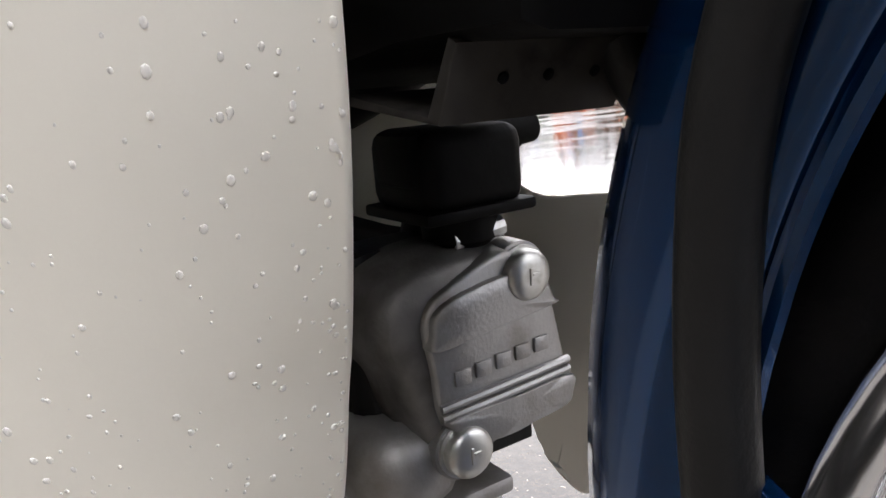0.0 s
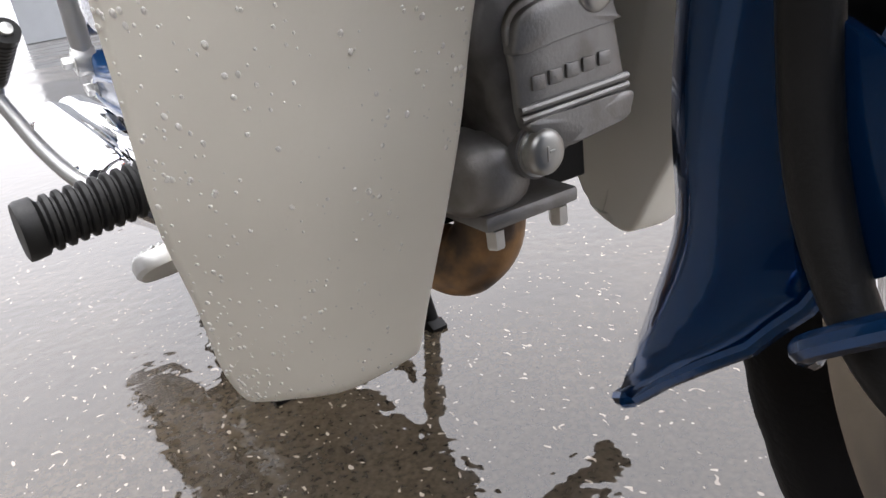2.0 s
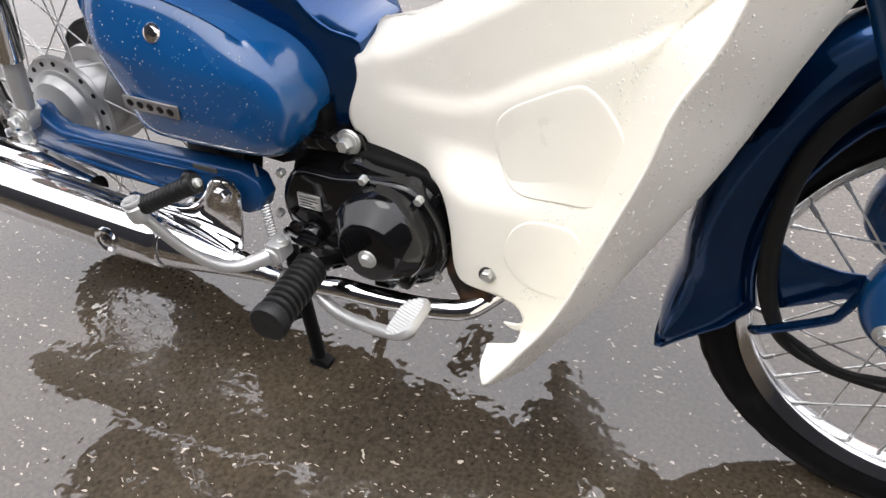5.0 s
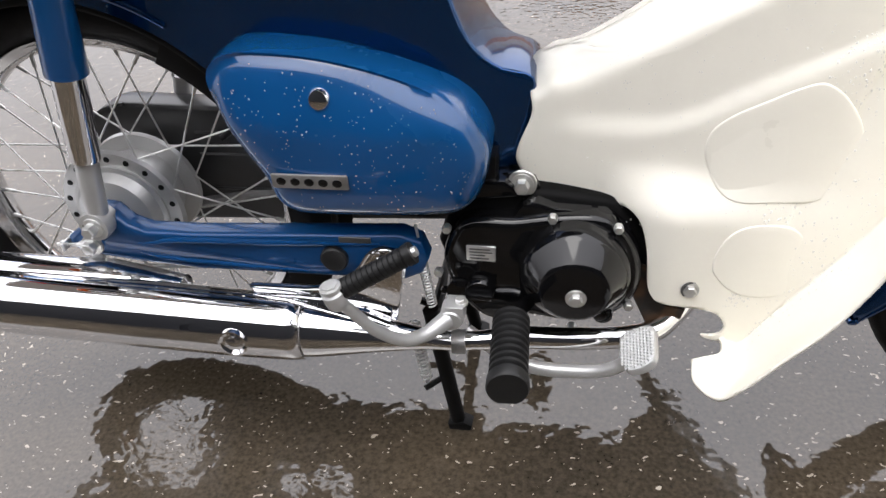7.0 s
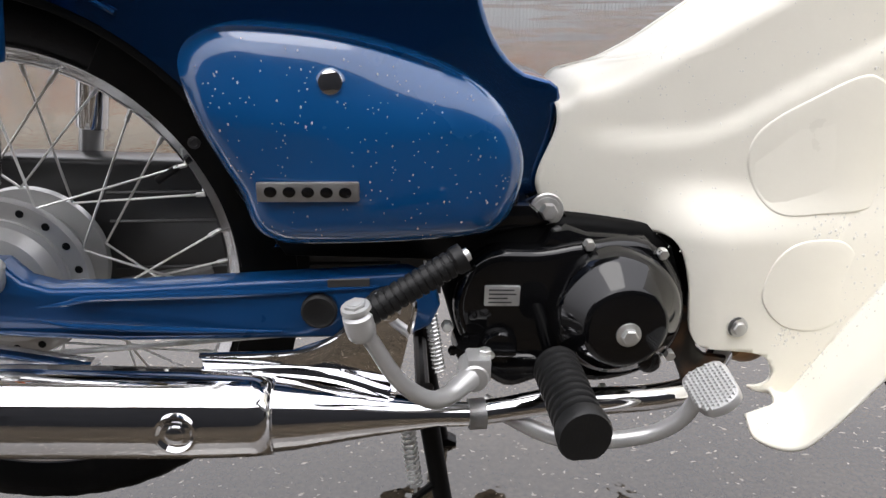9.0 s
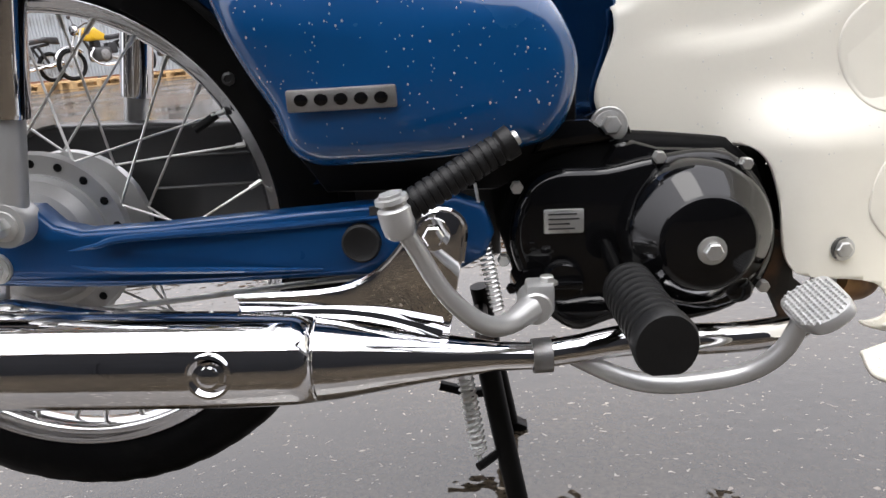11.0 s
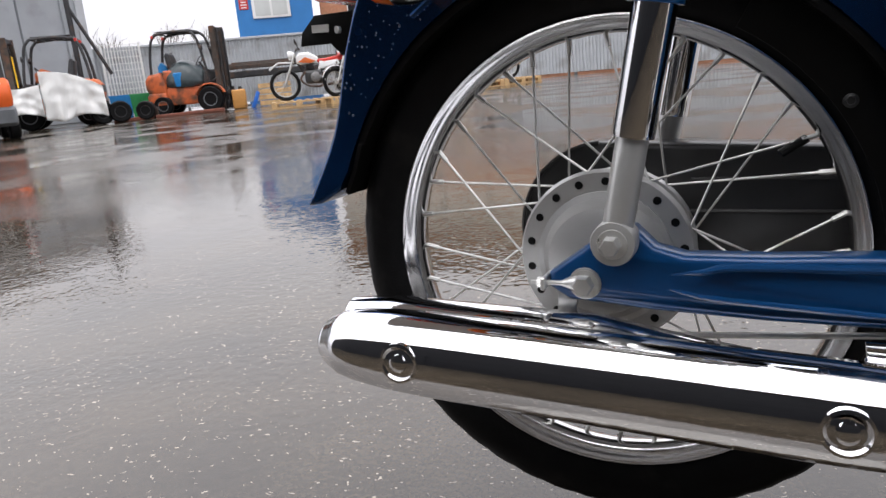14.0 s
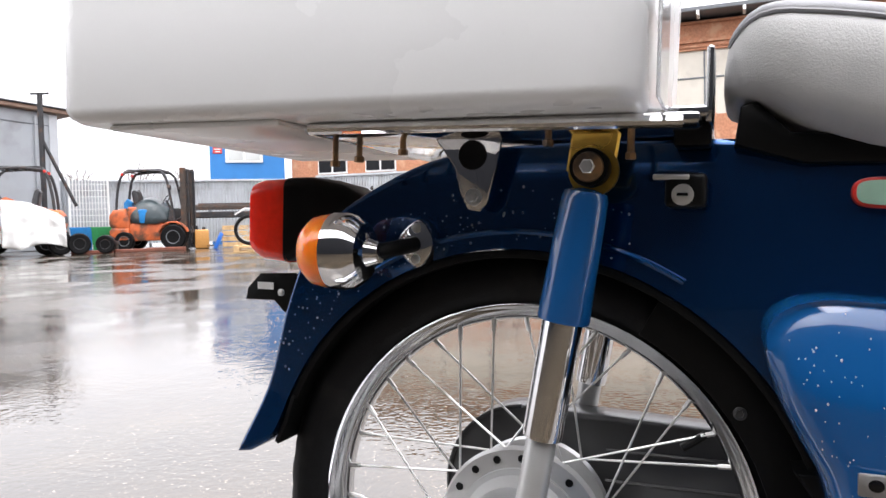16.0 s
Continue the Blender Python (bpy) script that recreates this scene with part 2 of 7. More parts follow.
def wet_asphalt():
    """Brown-grey asphalt with pale chips under a thin film of rainwater."""
    m = bpy.data.materials.new("wet_asphalt")
    m.use_nodes = True
    nt = m.node_tree
    N, L = nt.nodes.new, nt.links.new
    b = nt.nodes["Principled BSDF"]
    co = N("ShaderNodeTexCoord")

    def noise(scale, detail=6, out=0):
        n = N("ShaderNodeTexNoise")
        n.inputs["Scale"].default_value, n.inputs["Detail"].default_value = scale, detail
        L(co.outputs["Object"], n.inputs["Vector"])
        return n.outputs[out]

    def rng(v, a, c, lo, hi):
        r = N("ShaderNodeMapRange")
        for i, k in enumerate((a, c, lo, hi)):
            r.inputs[i + 1].default_value = k
        L(v, r.inputs[0])
        return r.outputs[0]

    def mix(f, a, c, mode="MIX"):
        x = N("ShaderNodeMixRGB")
        x.blend_type = mode
        for s, v in ((0, f), (1, a), (2, c)):
            if isinstance(v, (int, float)):
                x.inputs[s].default_value = v
            elif isinstance(v, tuple):
                x.inputs[s].default_value = (*v, 1)
            else:
                L(v, x.inputs[s])
        return x.outputs[0]

    def math(op, a, c):
        x = N("ShaderNodeMath")
        x.operation = op
        for s, v in ((0, a), (1, c)):
            if isinstance(v, (int, float)):
                x.inputs[s].default_value = v
            else:
                L(v, x.inputs[s])
        return x.outputs[0]

    base = mix(rng(noise(3.0, 8), 0.35, 0.68, 0, 1), (0.038, 0.031, 0.023), (0.064, 0.050, 0.034))
    base = mix(rng(noise(160, 6), 0.3, 0.7, 0, 1), mix(1.0, base, (0.6, 0.6, 0.6), "MULTIPLY"), mix(1.0, base, (1.35, 1.35, 1.35), "MULTIPLY"))
    chips = 0
    for k, (scale, dens, stretch) in enumerate(((105, 0.945, 1.8), (64, 0.965, 2.6), (170, 0.945, 1.4))):
        mp = N("ShaderNodeMapping")
        mp.inputs["Rotation"].default_value = (0, 0, 0.8 + 1.3 * k)
        mp.inputs["Scale"].default_value = (1, stretch, 1)
        wob = N("ShaderNodeVectorMath")
        wob.operation = "MULTIPLY_ADD"
        nn = N("ShaderNodeTexNoise")
        nn.inputs["Scale"].default_value = 40
        L(co.outputs["Object"], nn.inputs["Vector"])
        L(nn.outputs[1], wob.inputs[0])
        wob.inputs[1].default_value = (0.03, 0.03, 0.0)
        L(co.outputs["Object"], wob.inputs[2])
        L(wob.outputs[0], mp.inputs["Vector"])
        vo = N("ShaderNodeTexVoronoi")
        vo.inputs["Scale"].default_value = scale
        L(mp.outputs[0], vo.inputs["Vector"])
        sep = N("ShaderNodeSeparateColor")
        L(vo.outputs["Color"], sep.inputs[0])
        near = math("LESS_THAN", vo.outputs["Distance"], 0.27)
        pick = math("GREATER_THAN", sep.outputs[0], dens)
        one = math("MULTIPLY", near, pick)
        chips = one if k == 0 else math("MAXIMUM", chips, one)
    col = mix(chips, base, mix(rng(noise(30), 0.3, 0.7, 0, 1), (0.42, 0.37, 0.30), (0.26, 0.22, 0.18)))
    L(col, b.inputs["Base Color"])
    deep = rng(noise(0.55, 4), 0.38, 0.56, 0, 1)
    # away from the motorcycle the film breaks up into puddles and rougher damp patches
    away = N("ShaderNodeVectorMath")
    away.operation = "DISTANCE"
    L(co.outputs["Object"], away.inputs[0])
    away.inputs[1].default_value = (0.4, 0.0, 0.0)
    broken = math("MULTIPLY", rng(away.outputs["Value"], 2.5, 5.5, 0, 1), rng(noise(0.9, 7), 0.44, 0.56, 0, 1))
    L(math("ADD", rng(deep, 0, 1, 0.03, 0.012), math("MULTIPLY", broken, 0.20)), b.inputs["Roughness"])
    b.inputs["IOR"].default_value = 1.62
    ripple = math("ADD", math("MULTIPLY", noise(7, 1), rng(deep, 0, 1, 0.35, 0.18)), math("MULTIPLY", noise(110, 1), rng(deep, 0, 1, 0.006, 0.002)))
    ripple = math("ADD", ripple, math("MULTIPLY", noise(46, 1), rng(noise(2.2, 3), 0.35, 0.62, 0.07, 0.24)))
    ripple = math("ADD", ripple, math("MULTIPLY", math("MULTIPLY", noise(75, 3), broken), 0.5))
    chip_bump = math("ADD", ripple, math("MULTIPLY", chips, 0.004))
    bp = N("ShaderNodeBump")
    bp.inputs["Strength"].default_value, bp.inputs["Distance"].default_value = 0.35, 0.012
    L(chip_bump, bp.inputs["Height"])
    L(bp.outputs[0], b.inputs["Normal"])
    return m


ASPHALT = wet_asphalt()


# ---- mesh helpers ----
def part(name, bm, material, parent=None, label="", smooth=35, m=None):
    me = bpy.data.meshes.new(name)
    if smooth:
        bmesh.ops.remove_doubles(bm, verts=bm.verts, dist=1e-6)
        for f in bm.faces:
            f.smooth = True
        for e in bm.edges:
            if len(e.link_faces) == 2 and e.calc_face_angle(0) > radians(smooth):
                e.smooth = False
    bm.normal_update()
    bm.to_mesh(me)
    bm.free()
    me.materials.append(material)
    ob = new(name, me)
    if parent:
        ob.parent = parent
    if m:
        ob.matrix_basis = m
    if label:
        ob["label"] = label
    return ob


def thing(name, label, category, m=None, group="", kind=""):
    ob = new(name)
    if m:
        ob.matrix_basis = m
    return tagged(ob, label, category, group, kind)


def same_mesh(ob, m, parent=None):
    o = bpy.data.objects.new(ob.name.split(".")[0], ob.data)
    scene.collection.objects.link(o)
    o.parent = parent or ob.parent
    o.matrix_basis = m
    return o


def mirrored(ob, parent=None):
    """The same part on the other side of the machine."""
    me = ob.data.copy()
    me.transform(Matrix.Diagonal((1, -1, 1, 1)))
    me.flip_normals()
    o = new(ob.name.split(".")[0], me)
    o.parent = parent or ob.parent
    if ob.get("label"):
        o["label"] = ob["label"]
    return o


def spline(pts, n):
    """n points on a smooth curve through pts."""
    p = [Vector(q) for q in pts]
    ext = [2 * p[0] - p[1], *p, 2 * p[-1] - p[-2]]
    out = []
    for i in range(n):
        s = i / (n - 1) * (len(p) - 1)
        k = min(int(s), len(p) - 2)
        t = s - k
        a, b, c, d = ext[k : k + 4]
        out.append(0.5 * ((2 * b) + (c - a) * t + (2 * a - 5 * b + 4 * c - d) * t * t + (3 * b - a - 3 * c + d) * t**3))
    return out


def closed_spline(pts, n):
    p = [Vector(q) for q in pts]
    m = len(p)
    out = []
    for i in range(n):
        s = i / n * m
        k = int(s) % m
        t = s - int(s)
        a, b, c, d = p[k - 1], p[k], p[(k + 1) % m], p[(k + 2) % m]
        out.append(0.5 * ((2 * b) + (c - a) * t + (2 * a - 5 * b + 4 * c - d) * t * t + (3 * b - a - 3 * c + d) * t**3))
    return out


def bridge(bm, rings, closed=True, caps=True):
    vs = [[bm.verts.new(p) for p in r] for r in rings]
    n = len(vs[0])
    for a, b in zip(vs, vs[1:]):
        for i in range(n if closed else n - 1):
            j = (i + 1) % n
            bm.faces.new((a[i], a[j], b[j], b[i]))
    if caps and closed:
        bm.faces.new(list(reversed(vs[0])))
        bm.faces.new(vs[-1])
    bmesh.ops.recalc_face_normals(bm, faces=bm.faces)
    return bm


def tube(pts, radius, n=24, seg=12, bm=None, smooth=True):
    """A round bar along a curve; radius is a number or a list along it."""
    bm = bm or bmesh.new()
    path = spline(pts, n) if smooth else [Vector(p) for p in pts]
    n = len(path)
    tang = [(path[min(i + 1, n - 1)] - path[max(i - 1, 0)]).normalized() for i in range(n)]
    up = Vector((0, 0, 1)) if abs(tang[0].z) < 0.9 else Vector((1, 0, 0))
    side = tang[0].cross(up).normalized()
    sub = bmesh.new()
    rings = []
    for i in range(n):
        side = (side - tang[i] * side.dot(tang[i])).normalized()
        other = tang[i].cross(side)
        if isinstance(radius, (list, tuple)):
            s = i / (n - 1) * (len(radius) - 1)
            k = min(int(s), len(radius) - 2)
            r = radius[k] + (radius[k + 1] - radius[k]) * (s - k)
        else:
            r = radius
        rings.append([path[i] + r * (math.cos(a) * side + math.sin(a) * other) for a in (2 * math.pi * j / seg for j in range(seg))])
    bridge(sub, rings)
    return merge(bm, sub)


def merge(bm, sub, m=None):
    me = bpy.data.meshes.new("tmp")
    if m:
        sub.transform(m)
    sub.to_mesh(me)
    sub.free()
    bm.from_mesh(me)
    bpy.data.meshes.remove(me)
    return bm


def lathe(profile, origin, axis, seg=32, bm=None):
    """A turned body: profile of (distance along the axis, radius)."""
    bm = bm or bmesh.new()
    axis = Vector(axis).normalized()
    up = Vector((0, 0, 1)) if abs(axis.z) < 0.9 else Vector((1, 0, 0))
    u = axis.cross(up).normalized()
    v = axis.cross(u)
    sub = bmesh.new()
    rings = []
    for d, r in profile:
        c = Vector(origin) + axis * d
        rings.append([c + max(r, 1e-4) * (math.cos(a) * u + math.sin(a) * v) for a in (2 * math.pi * j / seg for j in range(seg))])
    bridge(sub, rings)
    return merge(bm, sub)


def prism(outline, y0, y1, bevel=0.004, seg=2, bm=None):
    """A plate of the side outline (x, z), from y0 to y1, with rounded edges."""
    bm = bm or bmesh.new()
    sub = bmesh.new()
    a = [sub.verts.new((x, y0, z)) for x, z in outline]
    b = [sub.verts.new((x, y1, z)) for x, z in outline]
    sub.faces.new(a)
    sub.faces.new(list(reversed(b)))
    n = len(a)
    for i in range(n):
        j = (i + 1) % n
        sub.faces.new((a[j], a[i], b[i], b[j]))
    bmesh.ops.recalc_face_normals(sub, faces=sub.faces)
    if bevel:
        es = [e for e in sub.edges if abs(e.verts[0].co.y - e.verts[1].co.y) < 1e-6]
        bmesh.ops.bevel(sub, geom=es, offset=bevel, segments=seg, profile=0.5, affect="EDGES", clamp_overlap=True)
    return merge(bm, sub)


def box(c, size, bevel=0.004, seg=2, m=None, bm=None):
    bm = bm or bmesh.new()
    sub = bmesh.new()
    bmesh.ops.create_cube(sub, size=1, matrix=Matrix.LocRotScale(None, None, Vector(size)))
    if bevel:
        bmesh.ops.bevel(sub, geom=list(sub.edges), offset=bevel, segments=seg, profile=0.5, affect="EDGES", clamp_overlap=True)
    sub.transform(Matrix.Translation(c) @ (m or Matrix()))
    return merge(bm, sub)


def rot(axis, deg):
    return Matrix.Rotation(radians(deg), 4, axis)


def hexbolt(p, axis, r=0.007, washer=True, h=None):
    """A flanged hexagon bolt head."""
    h = h or r * 0.9
    bm = bmesh.new()
    if washer:
        lathe([(0, 0), (0, r * 1.55), (r * 0.22, r * 1.5), (r * 0.3, 0)], p, axis, 20, bm)
    lathe([(0, r), (h * 0.85, r), (h, r * 0.85), (h * 1.02, 0)], Vector(p) + Vector(axis).normalized() * r * 0.2, axis, 6, bm)
    return bm


def smoothstep(t):
    t = min(max(t, 0), 1)
    return t * t * (3 - 2 * t)


def loft_ball(c, size, seg=20):
    """A rounded lump with half sizes along x, y, z."""
    bm = bmesh.new()
    bmesh.ops.create_uvsphere(bm, u_segments=seg, v_segments=12, radius=1)
    for v in bm.verts:
        q = v.co.normalized()
        v.co = Vector(c) + Vector([size[i] * abs(q[i]) ** 0.75 * (1 if q[i] > 0 else -1) for i in range(3)])
    return bm


# ---- the ground: the yard slopes gently where the motorcycle stands ----
LEAN = Matrix(((0.99909, 0.00775, 0.04185, 0), (-0.0086, 0.99976, 0.0202, 0), (-0.04169, -0.02054, 0.99892, 0), (0, 0, 0, 1)))


def ground_z(x, y):
    d = math.hypot(x - 0.4, y)
    w = 1 - smoothstep((d - 2.2) / 6.5)
    return w * (-0.019 - 0.006 * x)


def build_ground():
    me = bpy.data.meshes.new("ground")
    radii = [0.0] + [0.25 * 1.09**k for k in range(110)]
    radii = [r for r in radii if r < 900] + [900]
    seg = 96
    verts, faces = [], []
    for r in radii:
        for j in range(seg):
            a = 2 * math.pi * j / seg
            x, y = 0.4 + r * math.cos(a), r * math.sin(a)
            verts.append((x, y, ground_z(x, y)))
    for i in range(len(radii) - 1):
        for j in range(seg):
            k = (j + 1) % seg
            if i:
                faces.append((i * seg + j, i * seg + k, (i + 1) * seg + k, (i + 1) * seg + j)[::-1])
            else:
                faces.append((j, seg + k, seg + j)[::-1])
    me.from_pydata(verts, [], faces)
    bm = bmesh.new()
    bm.from_mesh(me)
    bmesh.ops.remove_doubles(bm, verts=bm.verts, dist=1e-5)
    bmesh.ops.recalc_face_normals(bm, faces=bm.faces)
    if sum(f.normal.z for f in bm.faces) < 0:
        bmesh.ops.reverse_faces(bm, faces=bm.faces)
    ob = part("ground", bm, ASPHALT)
    return tagged(ob, "wet brown-grey asphalt yard with pale chips and puddles", "ground", kind="structure")


build_ground()

# ---- the motorcycle ----
bike = thing("motorcycle", "blue step-through motorcycle with cream leg shields on its centre stand", "motorcycle", LEAN)

AXLE_Z = 0.288


def wheel_tyre(parent, centre, r_out, name):
    """Rim, tyre, hub, spokes of one wheel."""
    cx, cy, cz = centre
    rim_r = 0.232
    w = thing(name, "", "", Matrix.Translation(centre))
    w.parent = parent
    prof = [(-0.021, rim_r), (-0.024, rim_r - 0.002), (-0.022, rim_r - 0.005), (-0.0185, rim_r - 0.008), (-0.016, rim_r - 0.013), (-0.008, rim_r - 0.0185), (0.008, rim_r - 0.0185), (0.016, rim_r - 0.013), (0.0185, rim_r - 0.008), (0.022, rim_r - 0.005), (0.024, rim_r - 0.002), (0.021, rim_r)]
    bm = bmesh.new()
    seg = 96
    rings = [[Vector((r * math.cos(a), y, r * math.sin(a))) for y, r in prof + [(0.014, rim_r - 0.010), (-0.014, rim_r - 0.010)]] for a in (2 * math.pi * j / seg for j in range(seg))]
    bridge(bm, rings + [rings[0]], True, False)
    part("rim", bm, RIM, w, "chromed steel wheel rim")
    bm = bmesh.new()
    seg = 144
    rings = []
    h = r_out - rim_r
    for j in range(seg):
        a = 2 * math.pi * j / seg
        groove = 0.0011 if j % 3 == 0 else 0.0
        ring = []
        for y, dr in ((-0.018, -0.004), (-0.024, 0.006), (-0.0295, 0.35 * h), (-0.029, 0.62 * h), (-0.024, 0.82 * h - groove), (-0.016, 0.94 * h - groove), (-0.0065, 0.995 * h - groove * 0.5), (-0.005, 0.96 * h), (0.005, 0.96 * h), (0.0065, 0.995 * h - groove * 0.5), (0.016, 0.94 * h - groove), (0.024, 0.82 * h - groove), (0.029, 0.62 * h), (0.0295, 0.35 * h), (0.024, 0.006), (0.018, -0.004)):
            r = rim_r + dr
            ring.append(Vector((r * math.cos(a), y, r * math.sin(a))))
        rings.append(ring)
    bridge(bm, rings + [rings[0]], True, False)
    part("tyre", bm, TYRE, w, "black grooved rubber tyre")
    bm = lathe([(-0.062, 0.0), (-0.062, 0.04), (-0.058, 0.052), (-0.046, 0.060), (-0.044, 0.066), (-0.040, 0.066), (-0.040, 0.084), (-0.034, 0.087), (-0.031, 0.084), (-0.030, 0.062), (0.022, 0.058), (0.024, 0.078), (0.030, 0.080), (0.034, 0.076), (0.05, 0.05), (0.05, 0)], (0, 0, 0), (0, 1, 0), 48)
    hub = part("hub", bm, ALU_PAINT, w, "cast aluminium drum brake hub")
    for k in range(18):
        a = 2 * math.pi * (k + 0.5) / 18
        hole = lathe([(0, 0.0042), (0.0012, 0.0036), (0.0013, 0)], (0.0755 * math.cos(a), -0.0402, 0.0755 * math.sin(a)), (0, -1, 0), 10)
        part("spoke_hole", hole, BLACK_SATIN, hub)
    first = {}
    for k in range(36):
        side = -1 if k % 2 else 1
        a = 2 * math.pi * k / 36 + 0.04
        lead = (1 if (k // 2) % 2 else -1) * 0.62
        pr = (rim_r - 0.018)
        hub_r = 0.078 if side < 0 else 0.072
        key = (side, lead)
        if key not in first:
            bm = bmesh.new()
            p0 = Vector((hub_r * math.cos(lead), side * (0.037 if side < 0 else 0.029), hub_r * math.sin(lead)))
            p1 = Vector((pr, side * 0.004, 0))
            dirn = (p0 - p1).normalized()
            tube([p0, p1], 0.0013, 2, 6, bm, False)
            tube([p1 - dirn * 0.002, p1 + dirn * 0.014], 0.0026, 2, 6, bm, False)
            first[key] = part("spoke", bm, STEEL, w, m=rot("Y", -math.degrees(a)))
        else:
            same_mesh(first[key], rot("Y", -math.degrees(a)), w)
    va = radians(33)
    bm = bmesh.new()
    tube([Vector((0.205 * math.cos(va), -0.004, 0.205 * math.sin(va))), Vector((0.180 * math.cos(va), -0.012, 0.180 * math.sin(va)))], 0.0042, 2, 10, bm, False)
    part("valve", bm, RUBBER, w, "black rubber valve stem")
    return w


rear_wheel = wheel_tyre(bike, (0.002, 0, AXLE_Z + 0.002), 0.286, "rear_wheel")
FRONT = Vector((-0.022, -0.008, 0.009))
front_wheel = wheel_tyre(bike, Vector((1.228, 0, 0.288)) + FRONT + Vector((0.014, 0, 0)), 0.279, "front_wheel")


def arc(cx, cz, r, a0, a1, n):
    return [(cx + r * math.cos(radians(a0 + (a1 - a0) * i / (n - 1))), cz + r * math.sin(radians(a0 + (a1 - a0) * i / (n - 1)))) for i in range(n)]


# pressed steel body: monocoque with the rear mudguard
def body_outline():
    top = [(p.x, p.y) for p in spline([(-0.327, 0.335, 0), (-0.291, 0.420, 0), (-0.268, 0.511, 0), (-0.234, 0.584, 0), (-0.17, 0.632, 0), (-0.085, 0.668, 0), (0.03, 0.680, 0), (0.16, 0.680, 0), (0.30, 0.676, 0), (0.42, 0.666, 0)], 40)]
    neck = [(p.x, p.y) for p in spline([(0.447, 0.640, 0), (0.462, 0.590, 0), (0.480, 0.542, 0), (0.508, 0.511, 0), (0.546, 0.496, 0), (0.544, 0.455, 0), (0.533, 0.392, 0)], 22)]
    low = [(0.505, 0.388), (0.46, 0.365), (0.40, 0.352), (0.33, 0.345), (0.275, 0.340)]
    arch = arc(0, AXLE_Z, 0.289, 12, 158, 40)
    return top + neck + low + arch + [(-0.275, 0.375), (-0.286, 0.352), (-0.309, 0.338)]


def half_width(x, z):
    r = math.hypot(x, z - AXLE_Z)
    w = 0.050 + 0.032 * smoothstep((x + 0.25) / 0.65)
    w -= 0.030 * smoothstep((x - 0.42) / 0.13)
    w *= 1 - 0.10 * smoothstep((z - 0.62) / 0.07)
    w += 0.012 * smoothstep((0.42 - z) / 0.1) * smoothstep((-0.2 - x) / 0.1)
    return w


def build_body():
    bm = prism(body_outline(), -0.1, 0.1, 0)
    es = [e for e in bm.edges if abs(e.verts[0].co.y - e.verts[1].co.y) < 1e-6]
    near = [e for e in es if all(math.hypot(v.co.x, v.co.z - AXLE_Z) < 0.2935 for v in e.verts)]
    bmesh.ops.bevel(bm, geom=[e for e in es if e not in near], offset=0.034, segments=5, profile=0.5, affect="EDGES", clamp_overlap=True)
    for k in range(28):
        bmesh.ops.bisect_plane(bm, geom=bm.verts[:] + bm.edges[:] + bm.faces[:], plane_co=(-0.27 + 0.03 * k, 0, 0), plane_no=(1, 0, 0), dist=1e-5)
    for k in range(12):
        bmesh.ops.bisect_plane(bm, geom=bm.verts[:] + bm.edges[:] + bm.faces[:], plane_co=(0, 0, 0.345 + 0.03 * k), plane_no=(0, 0, 1), dist=1e-5)
    for v in bm.verts:
        v.co.y *= half_width(v.co.x, v.co.z) / 0.1
    return part("frame_body", bm, BLUE, bike, "glossy blue pressed steel frame and rear mudguard", 50)


build_body()
# black liners stand in for the shade between mudguard and tyre
bm = prism(arc(0, AXLE_Z, 0.288, 14, 156, 36) + arc(0, AXLE_Z, 0.280, 156, 14, 36), -0.0565, 0.0565, 0.001)
for v in bm.verts:
    v.co.y *= (half_width(v.co.x, v.co.z) - 0.003) / 0.0565
part("inner_mudguard", bm, BLACK_SATIN, bike, "black inner mudguard liner that darkens the arch gap")
bm = prism(arc(0, AXLE_Z, 0.2885, 10, 158, 36) + arc(0, AXLE_Z, 0.262, 158, 10, 36), 0.044, 0.048, 0.001)
part("inner_mudguard", bm, BLACK_SATIN, bike)
bm = prism([(-0.262, 0.404), (-0.272, 0.374), (-0.283, 0.350), (-0.279, 0.347), (-0.267, 0.372), (-0.257, 0.402)], -0.050, 0.050, 0.0005)
part("inner_mudguard", bm, BLACK_SATIN, bike)
# side bead and rubber strip along the wheel arch
path = [(x, -half_width(x, z) - 0.001, z) for x, z in arc(0, AXLE_Z, 0.306, 60, 128, 12)]
part("arch_bead", tube(path, 0.0032, 24, 8), BLUE, bike)
bm = lathe([(0, 0.006), (0.002, 0.006), (0.003, 0.0035), (0.001, 0.003), (0.001, 0)], (0.203, -0.0465, 0.436), (0, -1, 0), 16)
part("rivet", bm, GUNMETAL, bike)
flap = prism(arc(0, AXLE_Z, 0.296, -22, 62, 24) + arc(0, AXLE_Z, 0.240, 62, -22, 24), -0.047, -0.044, 0.001)
mirrored(part("mud_flap", flap, BLACK_SATIN, bike, "black rubber mud flap beside the tyre"))
# black battery tray and rear plate behind the cover
part("tool_tray", prism([(0.245, 0.40), (0.29, 0.335), (0.44, 0.332), (0.51, 0.36), (0.51, 0.42)], -0.085, 0.085, 0.006), BLACK_SATIN, bike, "black tray under the side cover")


